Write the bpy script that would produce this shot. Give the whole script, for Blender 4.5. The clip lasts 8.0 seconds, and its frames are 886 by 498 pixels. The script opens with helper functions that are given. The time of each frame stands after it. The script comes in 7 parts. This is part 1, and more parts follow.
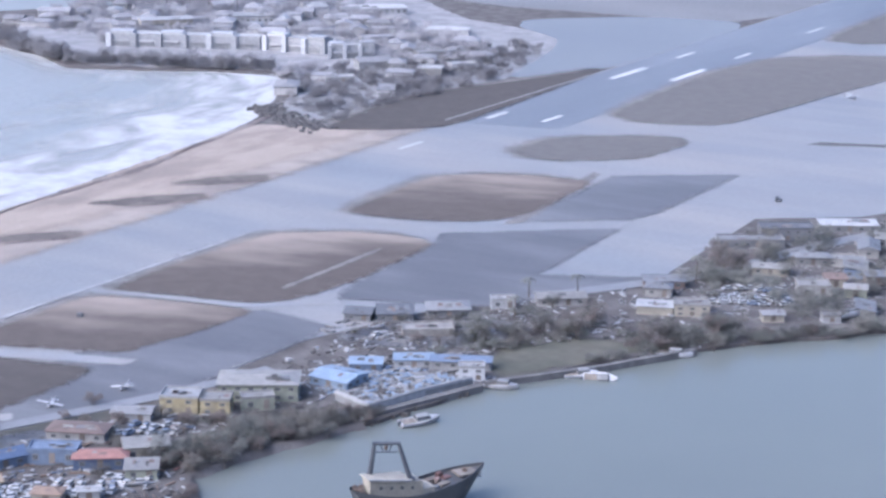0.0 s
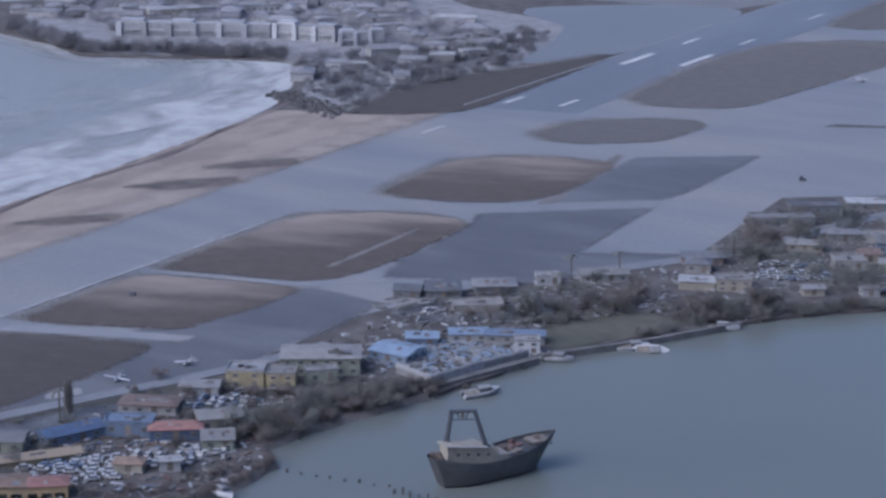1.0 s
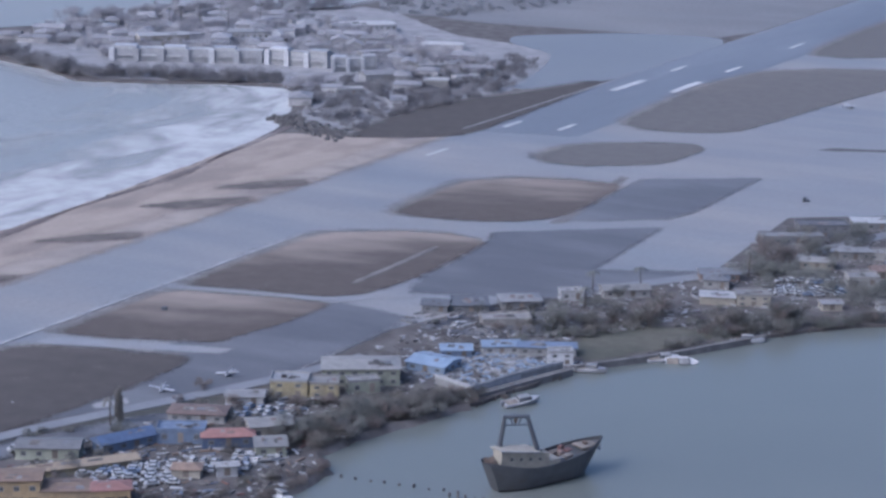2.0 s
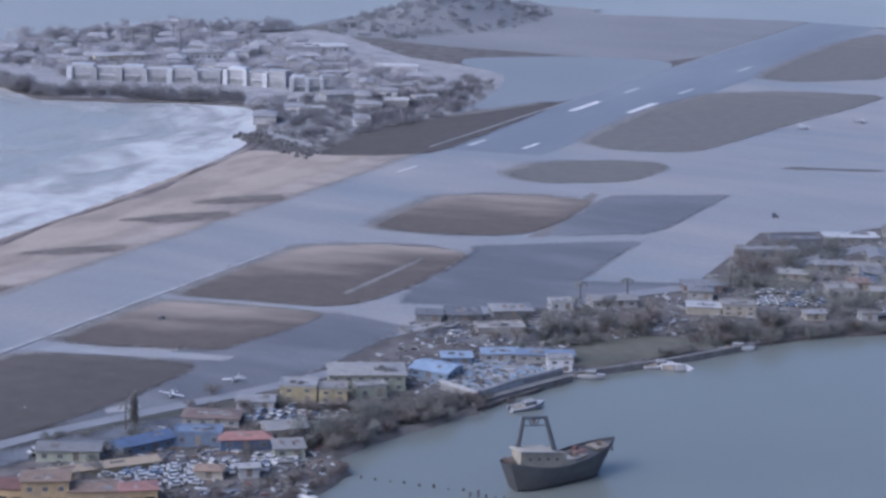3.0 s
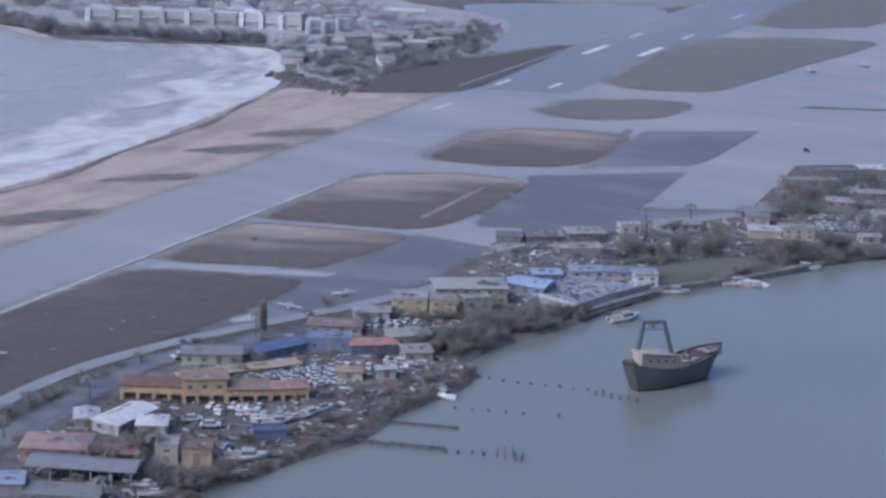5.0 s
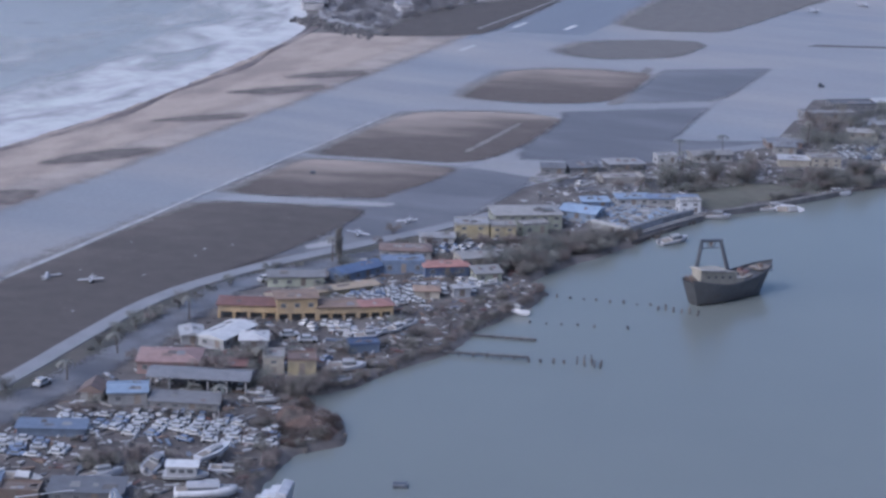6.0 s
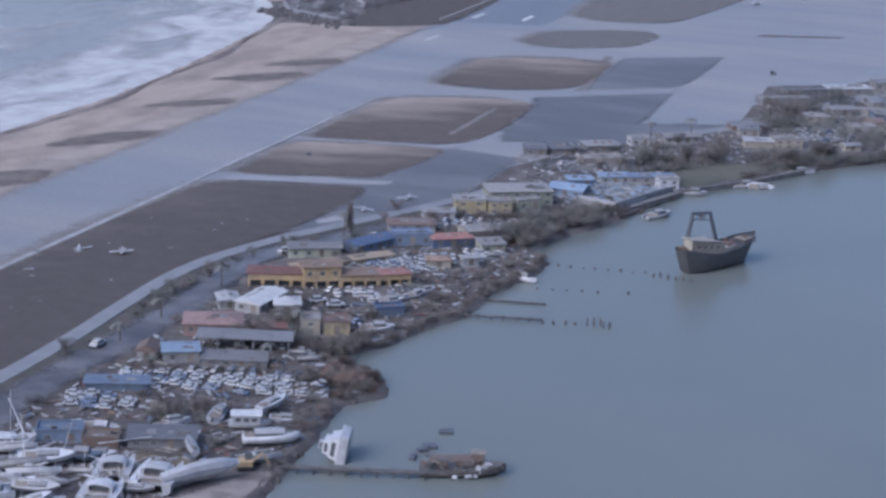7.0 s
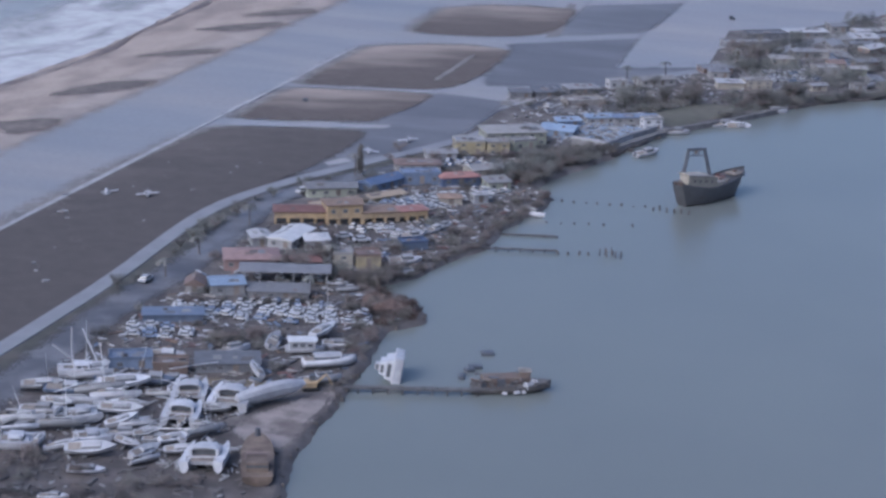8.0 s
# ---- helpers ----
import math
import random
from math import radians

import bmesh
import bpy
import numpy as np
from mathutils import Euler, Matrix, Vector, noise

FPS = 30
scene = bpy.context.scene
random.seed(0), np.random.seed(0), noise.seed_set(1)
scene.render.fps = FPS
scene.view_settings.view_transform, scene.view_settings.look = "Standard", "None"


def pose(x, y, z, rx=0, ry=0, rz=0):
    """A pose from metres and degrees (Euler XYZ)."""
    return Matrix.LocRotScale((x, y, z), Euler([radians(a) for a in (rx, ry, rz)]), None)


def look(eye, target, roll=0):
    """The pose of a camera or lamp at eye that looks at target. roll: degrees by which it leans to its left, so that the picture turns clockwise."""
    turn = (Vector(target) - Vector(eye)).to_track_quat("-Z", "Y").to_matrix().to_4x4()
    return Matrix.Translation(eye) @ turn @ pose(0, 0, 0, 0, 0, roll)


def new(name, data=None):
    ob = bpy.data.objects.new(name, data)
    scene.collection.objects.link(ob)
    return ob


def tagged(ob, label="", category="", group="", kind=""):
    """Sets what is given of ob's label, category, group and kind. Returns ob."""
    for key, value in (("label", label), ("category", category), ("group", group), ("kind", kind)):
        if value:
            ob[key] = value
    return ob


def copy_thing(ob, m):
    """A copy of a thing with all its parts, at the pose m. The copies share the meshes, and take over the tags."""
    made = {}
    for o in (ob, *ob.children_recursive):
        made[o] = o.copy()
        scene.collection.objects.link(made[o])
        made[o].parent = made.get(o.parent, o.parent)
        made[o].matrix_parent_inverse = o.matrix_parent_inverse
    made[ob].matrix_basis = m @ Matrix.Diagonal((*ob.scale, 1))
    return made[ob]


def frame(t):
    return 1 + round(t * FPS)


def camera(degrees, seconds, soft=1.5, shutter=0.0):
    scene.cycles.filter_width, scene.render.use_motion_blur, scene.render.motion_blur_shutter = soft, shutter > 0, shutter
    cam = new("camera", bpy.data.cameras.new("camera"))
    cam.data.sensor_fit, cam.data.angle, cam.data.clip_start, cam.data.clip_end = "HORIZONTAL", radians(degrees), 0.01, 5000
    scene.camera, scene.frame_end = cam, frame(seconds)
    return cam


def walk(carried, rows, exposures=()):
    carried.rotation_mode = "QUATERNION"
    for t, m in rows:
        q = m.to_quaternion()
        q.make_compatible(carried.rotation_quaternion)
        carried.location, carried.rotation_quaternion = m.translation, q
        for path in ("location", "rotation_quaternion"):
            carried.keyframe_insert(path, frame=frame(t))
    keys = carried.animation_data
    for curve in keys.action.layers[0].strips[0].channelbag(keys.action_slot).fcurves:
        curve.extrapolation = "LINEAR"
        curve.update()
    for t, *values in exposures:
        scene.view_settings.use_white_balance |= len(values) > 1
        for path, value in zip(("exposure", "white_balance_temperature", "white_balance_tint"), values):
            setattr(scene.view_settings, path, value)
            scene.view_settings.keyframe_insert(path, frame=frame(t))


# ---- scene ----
SOFT = 2.9


def aim(x, y, z, yaw, pitch, roll):
    """Camera pose from a place, a heading to the left of +y, a tilt upwards and a lean, in degrees."""
    a, b = radians(yaw), radians(pitch)
    ahead = Vector((-math.sin(a) * math.cos(b), math.cos(a) * math.cos(b), math.sin(b)))
    eye = Vector((x, y, z))
    return look(eye, eye + ahead * 100, roll)


cam = camera(25, 8.0, soft=SOFT)
PATH = [
    (0.0, aim(263.37, -291.38, 117.36, 31.387, -14.879, 0.500)),
    (0.5, aim(257.94, -298.86, 116.52, 30.649, -14.811, 0.716)),
    (1.0, aim(252.54, -306.70, 115.50, 30.287, -15.006, 0.386)),
    (1.5, aim(247.15, -314.52, 114.43, 29.816, -14.664, 0.630)),
    (2.0, aim(241.42, -322.33, 113.13, 28.617, -13.968, 0.852)),
    (3.5, aim(222.77, -344.28, 108.85, 25.137, -12.962, 1.925)),
    (4.0, aim(216.81, -352.16, 107.73, 24.770, -13.549, 2.127)),
    (5.5, aim(201.23, -385.02, 105.75, 22.804, -14.546, 2.050)),
    (6.0, aim(197.03, -400.72, 106.06, 22.281, -15.413, 1.787)),
    (6.5, aim(192.66, -416.94, 106.97, 20.964, -15.607, 2.120)),
    (7.0, aim(187.30, -432.65, 107.97, 19.369, -15.455, 2.330)),
    (7.5, aim(180.96, -446.77, 108.93, 17.850, -15.567, 2.196)),
    (8.0, aim(173.53, -459.49, 109.76, 16.494, -16.699, 2.193)),
]
EXPO = [(0.0, 1.2, 5140, 15), (0.3, 1.15, 5110, 15), (0.5, 0.99, 5080, 15), (0.7, 0.48, 5000, 15), (1.0, 0.12, 4960, 15), (1.25, 0.14, 4960, 15), (1.6, 0.36, 4980, 15),
        (2.0, 0.46, 5000, 15), (4.0, 0.45, 5000, 15), (8.0, 0.4, 5040, 15)]
walk(cam, PATH, exposures=EXPO)

# ---- light: overcast morning, soft low sun behind cloud ----
world = bpy.data.worlds.new("overcast_sky")
scene.world = world
world.use_nodes = True
wn = world.node_tree.nodes
wl = world.node_tree.links
sky = wn.new("ShaderNodeTexSky")
sky.sky_type = "NISHITA"
sky.sun_disc = False
sky.sun_elevation, sky.sun_rotation = radians(38), radians(210)
sky.air_density, sky.dust_density, sky.ozone_density = 1.0, 7.0, 1.0
wn["Background"].inputs["Strength"].default_value = 0.15
wl.new(sky.outputs["Color"], wn["Background"].inputs["Color"])
sun_data = bpy.data.lights.new("sun", "SUN")
sun_data.energy, sun_data.angle, sun_data.color = 0.5, radians(40), (1.0, 0.95, 0.9)
sun = new("sun", sun_data)
sun.matrix_world = look((0, 0, 300), (60, 160, 0))


# ---- materials ----
def shader(name, color, rough=0.85, dark=0.6, scale=1.5, fine=12.0, bump=0.3, metal=0.0, second=None, mix_scale=0.08,
           mix_low=0.45, mix_high=0.6, stretch=(1, 1, 1), shade=0.0, spec=0.5):
    """Procedural surface: base colour with broad stains, fine grain, an optional second colour in patches, and relief."""
    m = bpy.data.materials.new(name)
    m.use_nodes = True
    n, l = m.node_tree.nodes, m.node_tree.links
    b = n["Principled BSDF"]
    b.inputs["Roughness"].default_value, b.inputs["Metallic"].default_value = rough, metal
    b.inputs["Specular IOR Level"].default_value = spec
    geo = n.new("ShaderNodeNewGeometry")
    mp = n.new("ShaderNodeMapping")
    mp.inputs["Scale"].default_value = stretch
    l.new(geo.outputs["Position"], mp.inputs["Vector"])

    def noise_tex(s, detail=5.0):
        t = n.new("ShaderNodeTexNoise")
        t.inputs["Scale"].default_value, t.inputs["Detail"].default_value = s, detail
        l.new(mp.outputs["Vector"], t.inputs["Vector"])
        return t

    def blend(f, a, c, mode="MIX"):
        x = n.new("ShaderNodeMix")
        x.data_type, x.blend_type = "RGBA", mode
        for value, k in ((f, 0), (a, 6), (c, 7)):
            if hasattr(value, "is_linked"):
                l.new(value, x.inputs[k])
            else:
                x.inputs[k].default_value = value if k == 0 else (*value, 1)
        return x.outputs[2]

    def ramp(src, lo, hi):
        r = n.new("ShaderNodeMapRange")
        r.inputs["From Min"].default_value, r.inputs["From Max"].default_value = lo, hi
        l.new(src, r.inputs["Value"])
        return r.outputs["Result"]

    broad, grain = noise_tex(scale), noise_tex(fine)
    col = color
    if second:
        patch = noise_tex(mix_scale, 7.0)
        col = blend(ramp(patch.outputs["Fac"], mix_low, mix_high), color, second)
    stain = blend(ramp(broad.outputs["Fac"], 0.35, 0.7), (1, 1, 1), (dark, dark, dark * 1.02))
    col = blend(1.0, col, stain, "MULTIPLY")
    speck = blend(ramp(grain.outputs["Fac"], 0.3, 0.7), (1.08, 1.08, 1.08), (0.8, 0.8, 0.8))
    col = blend(1.0, col, speck, "MULTIPLY")
    if shade:
        info = n.new("ShaderNodeObjectInfo")
        val = blend(ramp(info.outputs["Random"], 0, 1), (1 - shade,) * 3, (1 + shade * 0.4,) * 3)
        col = blend(1.0, col, val, "MULTIPLY")
    l.new(col, b.inputs["Base Color"])
    bp = n.new("ShaderNodeBump")
    bp.inputs["Strength"].default_value, bp.inputs["Distance"].default_value = bump, 0.05
    l.new(grain.outputs["Fac"], bp.inputs["Height"])
    l.new(bp.outputs["Normal"], b.inputs["Normal"])
    return m


def water_shader(name, color, rough, scale, strength, second):
    m = shader(name, color, rough, 0.95, 0.02, 30.0, 0.0, second=second, mix_scale=0.012, mix_low=0.35, mix_high=0.7)
    n, l = m.node_tree.nodes, m.node_tree.links
    b = n["Principled BSDF"]
    b.inputs["IOR"].default_value = 1.33
    geo = n.new("ShaderNodeNewGeometry")
    t = n.new("ShaderNodeTexNoise")
    t.inputs["Scale"].default_value, t.inputs["Detail"].default_value = scale, 4
    l.new(geo.outputs["Position"], t.inputs["Vector"])
    bp = n.new("ShaderNodeBump")
    bp.inputs["Strength"].default_value, bp.inputs["Distance"].default_value = strength, 0.3
    l.new(t.outputs["Fac"], bp.inputs["Height"])
    l.new(bp.outputs["Normal"], b.inputs["Normal"])
    return m


def foam_shader():
    """White surf: broken by noise, thinner away from the beach (V runs from the beach outwards)."""
    m = bpy.data.materials.new("sea_foam")
    m.use_nodes = True
    n, l = m.node_tree.nodes, m.node_tree.links
    b = n["Principled BSDF"]
    b.inputs["Base Color"].default_value, b.inputs["Roughness"].default_value = (0.355, 0.362, 0.37, 1), 0.9
    uv = n.new("ShaderNodeUVMap")
    sep = n.new("ShaderNodeSeparateXYZ")
    l.new(uv.outputs["UV"], sep.inputs["Vector"])
    mp = n.new("ShaderNodeMapping")
    mp.inputs["Scale"].default_value = (1.0, 6.0, 1)
    l.new(uv.outputs["UV"], mp.inputs["Vector"])
    t = n.new("ShaderNodeTexNoise")
    t.inputs["Scale"].default_value, t.inputs["Detail"].default_value, t.inputs["Distortion"].default_value = 1.0, 8, 0.6
    l.new(mp.outputs["Vector"], t.inputs["Vector"])
    curve = n.new("ShaderNodeValToRGB")
    e = curve.color_ramp.elements
    e[0].position, e[0].color = 0.0, (1, 1, 1, 1)
    e[1].position, e[1].color = 1.0, (0.2, 0.2, 0.2, 1)
    for p, v in ((0.1, 0.8), (0.2, 0.62), (0.38, 0.55), (0.6, 0.46), (0.8, 0.41)):
        k = curve.color_ramp.elements.new(p)
        k.color = (v, v, v, 1)
    l.new(sep.outputs["Y"], curve.inputs["Fac"])
    add = n.new("ShaderNodeMath")
    add.operation = "ADD"
    l.new(curve.outputs["Color"], add.inputs[0])
    l.new(t.outputs["Fac"], add.inputs[1])
    rng = n.new("ShaderNodeMapRange")
    rng.inputs["From Min"].default_value, rng.inputs["From Max"].default_value = 0.92, 1.25
    l.new(add.outputs["Value"], rng.inputs["Value"])
    rng.inputs["To Max"].default_value = 0.92
    l.new(rng.outputs["Result"], b.inputs["Alpha"])
    geo = n.new("ShaderNodeNewGeometry")
    mot = n.new("ShaderNodeTexNoise")
    mot.inputs["Scale"].default_value, mot.inputs["Detail"].default_value, mot.inputs["Roughness"].default_value = 0.09, 8, 0.65
    l.new(geo.outputs["Position"], mot.inputs["Vector"])
    tone = n.new("ShaderNodeValToRGB")
    tone.color_ramp.elements[0].position, tone.color_ramp.elements[0].color = 0.36, (0.3, 0.307, 0.315, 1)
    tone.color_ramp.elements[1].position, tone.color_ramp.elements[1].color = 0.58, (0.42, 0.427, 0.435, 1)
    l.new(mot.outputs["Fac"], tone.inputs["Fac"])
    l.new(tone.outputs["Color"], b.inputs["Base Color"])
    return m


def plain(name, color, rough=0.6, shade=0.0, metal=0.0):
    return shader(name, color, rough, 0.75, 0.8, 9.0, 0.1, metal=metal, shade=shade)


def drifted(name, grass_color, sand_color, low, high):
    """Flattened grass under blown sand, which lies thickest on the seaward and far side of each verge."""
    m = shader(name, grass_color, 0.95, 0.8, 0.25, 5.0, 0.6)
    n, l = m.node_tree.nodes, m.node_tree.links
    b = n["Principled BSDF"]
    base = b.inputs["Base Color"].links[0].from_socket
    co = n.new("ShaderNodeTexCoord")
    sep = n.new("ShaderNodeSeparateXYZ")
    l.new(co.outputs["Generated"], sep.inputs["Vector"])
    geo = n.new("ShaderNodeNewGeometry")
    mp = n.new("ShaderNodeMapping")
    mp.vector_type = "TEXTURE"
    mp.inputs["Scale"].default_value, mp.inputs["Rotation"].default_value = (26, 9, 1), (0, 0, radians(16))
    l.new(geo.outputs["Position"], mp.inputs["Vector"])
    t = n.new("ShaderNodeTexNoise")
    t.inputs["Scale"].default_value, t.inputs["Detail"].default_value = 1.0, 6
    l.new(mp.outputs["Vector"], t.inputs["Vector"])
    half = n.new("ShaderNodeMath")
    half.operation = "MULTIPLY"
    half.inputs[1].default_value = 0.6
    l.new(t.outputs["Fac"], half.inputs[0])
    acc = half.outputs["Value"]
    for axis, k in (("Y", 0.5), ("X", -0.3)):
        mul = n.new("ShaderNodeMath")
        mul.operation = "MULTIPLY_ADD"
        mul.inputs[1].default_value = k
        l.new(sep.outputs[axis], mul.inputs[0])
        l.new(acc, mul.inputs[2])
        acc = mul.outputs["Value"]
    r = n.new("ShaderNodeMapRange")
    r.interpolation_type = "SMOOTHSTEP"
    r.inputs["From Min"].default_value, r.inputs["From Max"].default_value = low, high
    l.new(acc, r.inputs["Value"])
    x = n.new("ShaderNodeMix")
    x.data_type = "RGBA"
    l.new(r.outputs["Result"], x.inputs[0])
    l.new(base, x.inputs[6])
    x.inputs[7].default_value = (*sand_color, 1)
    l.new(x.outputs[2], b.inputs["Base Color"])
    return m


M = {
    "lagoon": water_shader("lagoon_water", (0.148, 0.16, 0.15), 0.2, 0.8, 0.08, (0.136, 0.148, 0.14)),
    "sea": water_shader("sea_water", (0.245, 0.255, 0.253), 0.3, 0.25, 0.7, (0.275, 0.282, 0.28)),
    "foam": foam_shader(),
    "earth": shader("muddy_earth", (0.088, 0.079, 0.077), 0.95, 0.65, 0.3, 3.0, 0.5, second=(0.132, 0.121, 0.118), mix_scale=0.16),
    # soil tinted pale and bluish to stand in for haze over the headland
    "scrub": shader("hazed_scrubby_soil", (0.255, 0.251, 0.263), 0.95, 0.65, 0.15, 2.0, 0.6, second=(0.285, 0.28, 0.29), mix_scale=0.05),
    "pavement": shader("sandy_concrete", (0.2, 0.205, 0.218), 0.45, 0.86, 0.05, 2.0, 0.1, second=(0.275, 0.258, 0.247), mix_scale=0.03, mix_low=0.38, mix_high=0.66, stretch=(0.35, 1.3, 1)),
    "sand": shader("beach_sand", (0.31, 0.26, 0.222), 0.95, 0.82, 0.12, 3.0, 0.3, second=(0.243, 0.203, 0.176), mix_scale=0.06, stretch=(1, 0.5, 1)),
    "wet_sand": shader("wet_sand_scarp", (0.14, 0.112, 0.098), 0.6, 0.7, 0.3, 4.0, 0.4, second=(0.26, 0.22, 0.194), mix_scale=0.05, mix_low=0.46, mix_high=0.56),
    "grass": drifted("battered_brown_grass", (0.09, 0.075, 0.068), (0.242, 0.204, 0.178), 0.32, 0.74),
    "grass_dark": drifted("dark_flattened_grass", (0.068, 0.06, 0.057), (0.125, 0.108, 0.1), 0.56, 1.05),
    # paler, greyer copy of the grass with haze painted in
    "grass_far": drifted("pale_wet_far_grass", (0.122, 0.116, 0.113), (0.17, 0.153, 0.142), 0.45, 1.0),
    "asphalt": shader("wet_asphalt", (0.104, 0.106, 0.117), 0.62, 0.85, 0.1, 4.0, 0.1, second=(0.148, 0.15, 0.162), mix_scale=0.035, stretch=(0.45, 1.3, 1)),
    "runway_dark": shader("dark_runway_asphalt", (0.152, 0.16, 0.18), 0.45, 0.85, 0.08, 4.0, 0.1, second=(0.185, 0.193, 0.212), mix_scale=0.03, stretch=(1, 0.2, 1)),
    "road": shader("bleached_road", (0.2, 0.203, 0.217), 0.6, 0.8, 0.15, 4.0, 0.1),
    "street": shader("wet_street", (0.082, 0.08, 0.086), 0.5, 0.75, 0.15, 4.0, 0.1, second=(0.15, 0.147, 0.153), mix_scale=0.14),
    "slip": shader("stained_slip_concrete", (0.24, 0.212, 0.2), 0.85, 0.65, 0.3, 5.0, 0.3, second=(0.14, 0.12, 0.112), mix_scale=0.15),
    "sand_thin": shader("thin_blown_sand", (0.18, 0.17, 0.167), 0.8, 0.8, 0.2, 3.0, 0.2, second=(0.23, 0.211, 0.2), mix_scale=0.08, stretch=(0.5, 1.3, 1)),
    "tuft": shader("half_buried_grass", (0.115, 0.1, 0.093), 0.95, 0.7, 0.3, 4.0, 0.5, second=(0.16, 0.137, 0.124), mix_scale=0.12),
    # turf shifted to blue-grey, the haze of distance put into its colour
    "turf": shader("hazed_far_turf", (0.165, 0.168, 0.18), 0.95, 0.8, 0.04, 1.0, 0.4, second=(0.195, 0.196, 0.205), mix_scale=0.02, stretch=(0.5, 1, 1)),
    "inlet": water_shader("inlet_water", (0.175, 0.18, 0.19), 0.35, 0.5, 0.3, (0.19, 0.195, 0.203)),
    "verge": shader("dark_wet_verge", (0.06, 0.06, 0.053), 0.95, 0.7, 0.3, 3.0, 0.5, second=(0.088, 0.08, 0.072), mix_scale=0.12),
    "lawn": shader("rank_olive_grass", (0.082, 0.082, 0.064), 0.95, 0.75, 0.3, 4.0, 0.5, second=(0.105, 0.1, 0.08), mix_scale=0.12),
    "pale_lane": shader("pale_washed_concrete", (0.255, 0.255, 0.268), 0.5, 0.85, 0.1, 3.0, 0.1, second=(0.29, 0.278, 0.272), mix_scale=0.05),
    "dry": shader("trampled_dry_grass", (0.15, 0.122, 0.085), 0.95, 0.75, 0.3, 4.0, 0.5, second=(0.11, 0.1, 0.08), mix_scale=0.2),
    "mud": shader("dark_boatyard_mud", (0.07, 0.062, 0.06), 0.85, 0.6, 0.4, 4.0, 0.5, second=(0.115, 0.1, 0.095), mix_scale=0.14),
    "puddle": shader("rain_puddled_street", (0.14, 0.14, 0.15), 0.45, 0.8, 0.12, 3.0, 0.1, second=(0.098, 0.095, 0.1), mix_scale=0.12, mix_low=0.45, mix_high=0.62),
    "paint_worn": shader("worn_edge_line_paint", (0.335, 0.335, 0.345), 0.7, 0.65, 0.25, 4.0, 0.0, second=(0.3, 0.3, 0.305), mix_scale=0.08),
    "paint": shader("white_marking_paint", (0.52, 0.52, 0.52), 0.7, 0.75, 0.3, 6.0, 0.0),
}


def thinning(m, grain=(9, 3.2), turn=16):
    """Lets a ground cover thin out towards its rim, where its "cover" value falls to nothing."""
    n, l = m.node_tree.nodes, m.node_tree.links
    b = n["Principled BSDF"]
    at = n.new("ShaderNodeAttribute")
    at.attribute_name = "cover"
    geo = n.new("ShaderNodeNewGeometry")
    mp = n.new("ShaderNodeMapping")
    mp.vector_type = "TEXTURE"
    mp.inputs["Scale"].default_value, mp.inputs["Rotation"].default_value = (*grain, 1), (0, 0, radians(turn))
    l.new(geo.outputs["Position"], mp.inputs["Vector"])
    t = n.new("ShaderNodeTexNoise")
    t.inputs["Scale"].default_value, t.inputs["Detail"].default_value, t.inputs["Roughness"].default_value = 1.0, 7, 0.6
    l.new(mp.outputs["Vector"], t.inputs["Vector"])
    speck = n.new("ShaderNodeTexNoise")
    speck.inputs["Scale"].default_value, speck.inputs["Detail"].default_value = 3.2, 2
    l.new(geo.outputs["Position"], speck.inputs["Vector"])
    total = at.outputs["Fac"]
    for tex, k in ((t, 1.4), (speck, 2.4)):
        add = n.new("ShaderNodeMath")
        add.operation = "MULTIPLY_ADD"
        add.inputs[1].default_value = k
        l.new(tex.outputs["Fac"], add.inputs[0])
        l.new(total, add.inputs[2])
        total = add.outputs["Value"]
    r = n.new("ShaderNodeMapRange")
    r.inputs["From Min"].default_value, r.inputs["From Max"].default_value = 2.26, 2.34
    l.new(total, r.inputs["Value"])
    l.new(r.outputs["Result"], b.inputs["Alpha"])
    return m


for key in ("grass", "grass_dark", "grass_far", "tuft", "asphalt", "sand_thin", "street", "wet_sand", "slip", "verge", "mud", "dry", "lawn", "pale_lane", "puddle", "sand_soft"):
    if key == "sand_soft":
        M[key] = shader("drifted_beach_sand", (0.3, 0.26, 0.232), 0.95, 0.82, 0.12, 3.0, 0.3, second=(0.25, 0.218, 0.198), mix_scale=0.06)
    thinning(M[key])


# ---- mesh helpers ----
from mathutils.geometry import tessellate_polygon


def finish(name, bm, material, smooth=False):
    me = bpy.data.meshes.new(name)
    bm.to_mesh(me)
    bm.free()
    for mm in material if isinstance(material, (list, tuple)) else [material]:
        me.materials.append(mm)
    if smooth:
        for p in me.polygons:
            p.use_smooth = True
    return me


def part(name, bm, material, parent=None, label="", smooth=False):
    ob = new(name, finish(name, bm, material, smooth))
    if parent:
        ob.parent = parent
    if label:
        ob["label"] = label
    return ob


def link(name, mesh, parent, m=None):
    ob = new(name, mesh)
    ob.parent = parent
    if m is not None:
        ob.matrix_basis = m
    return ob


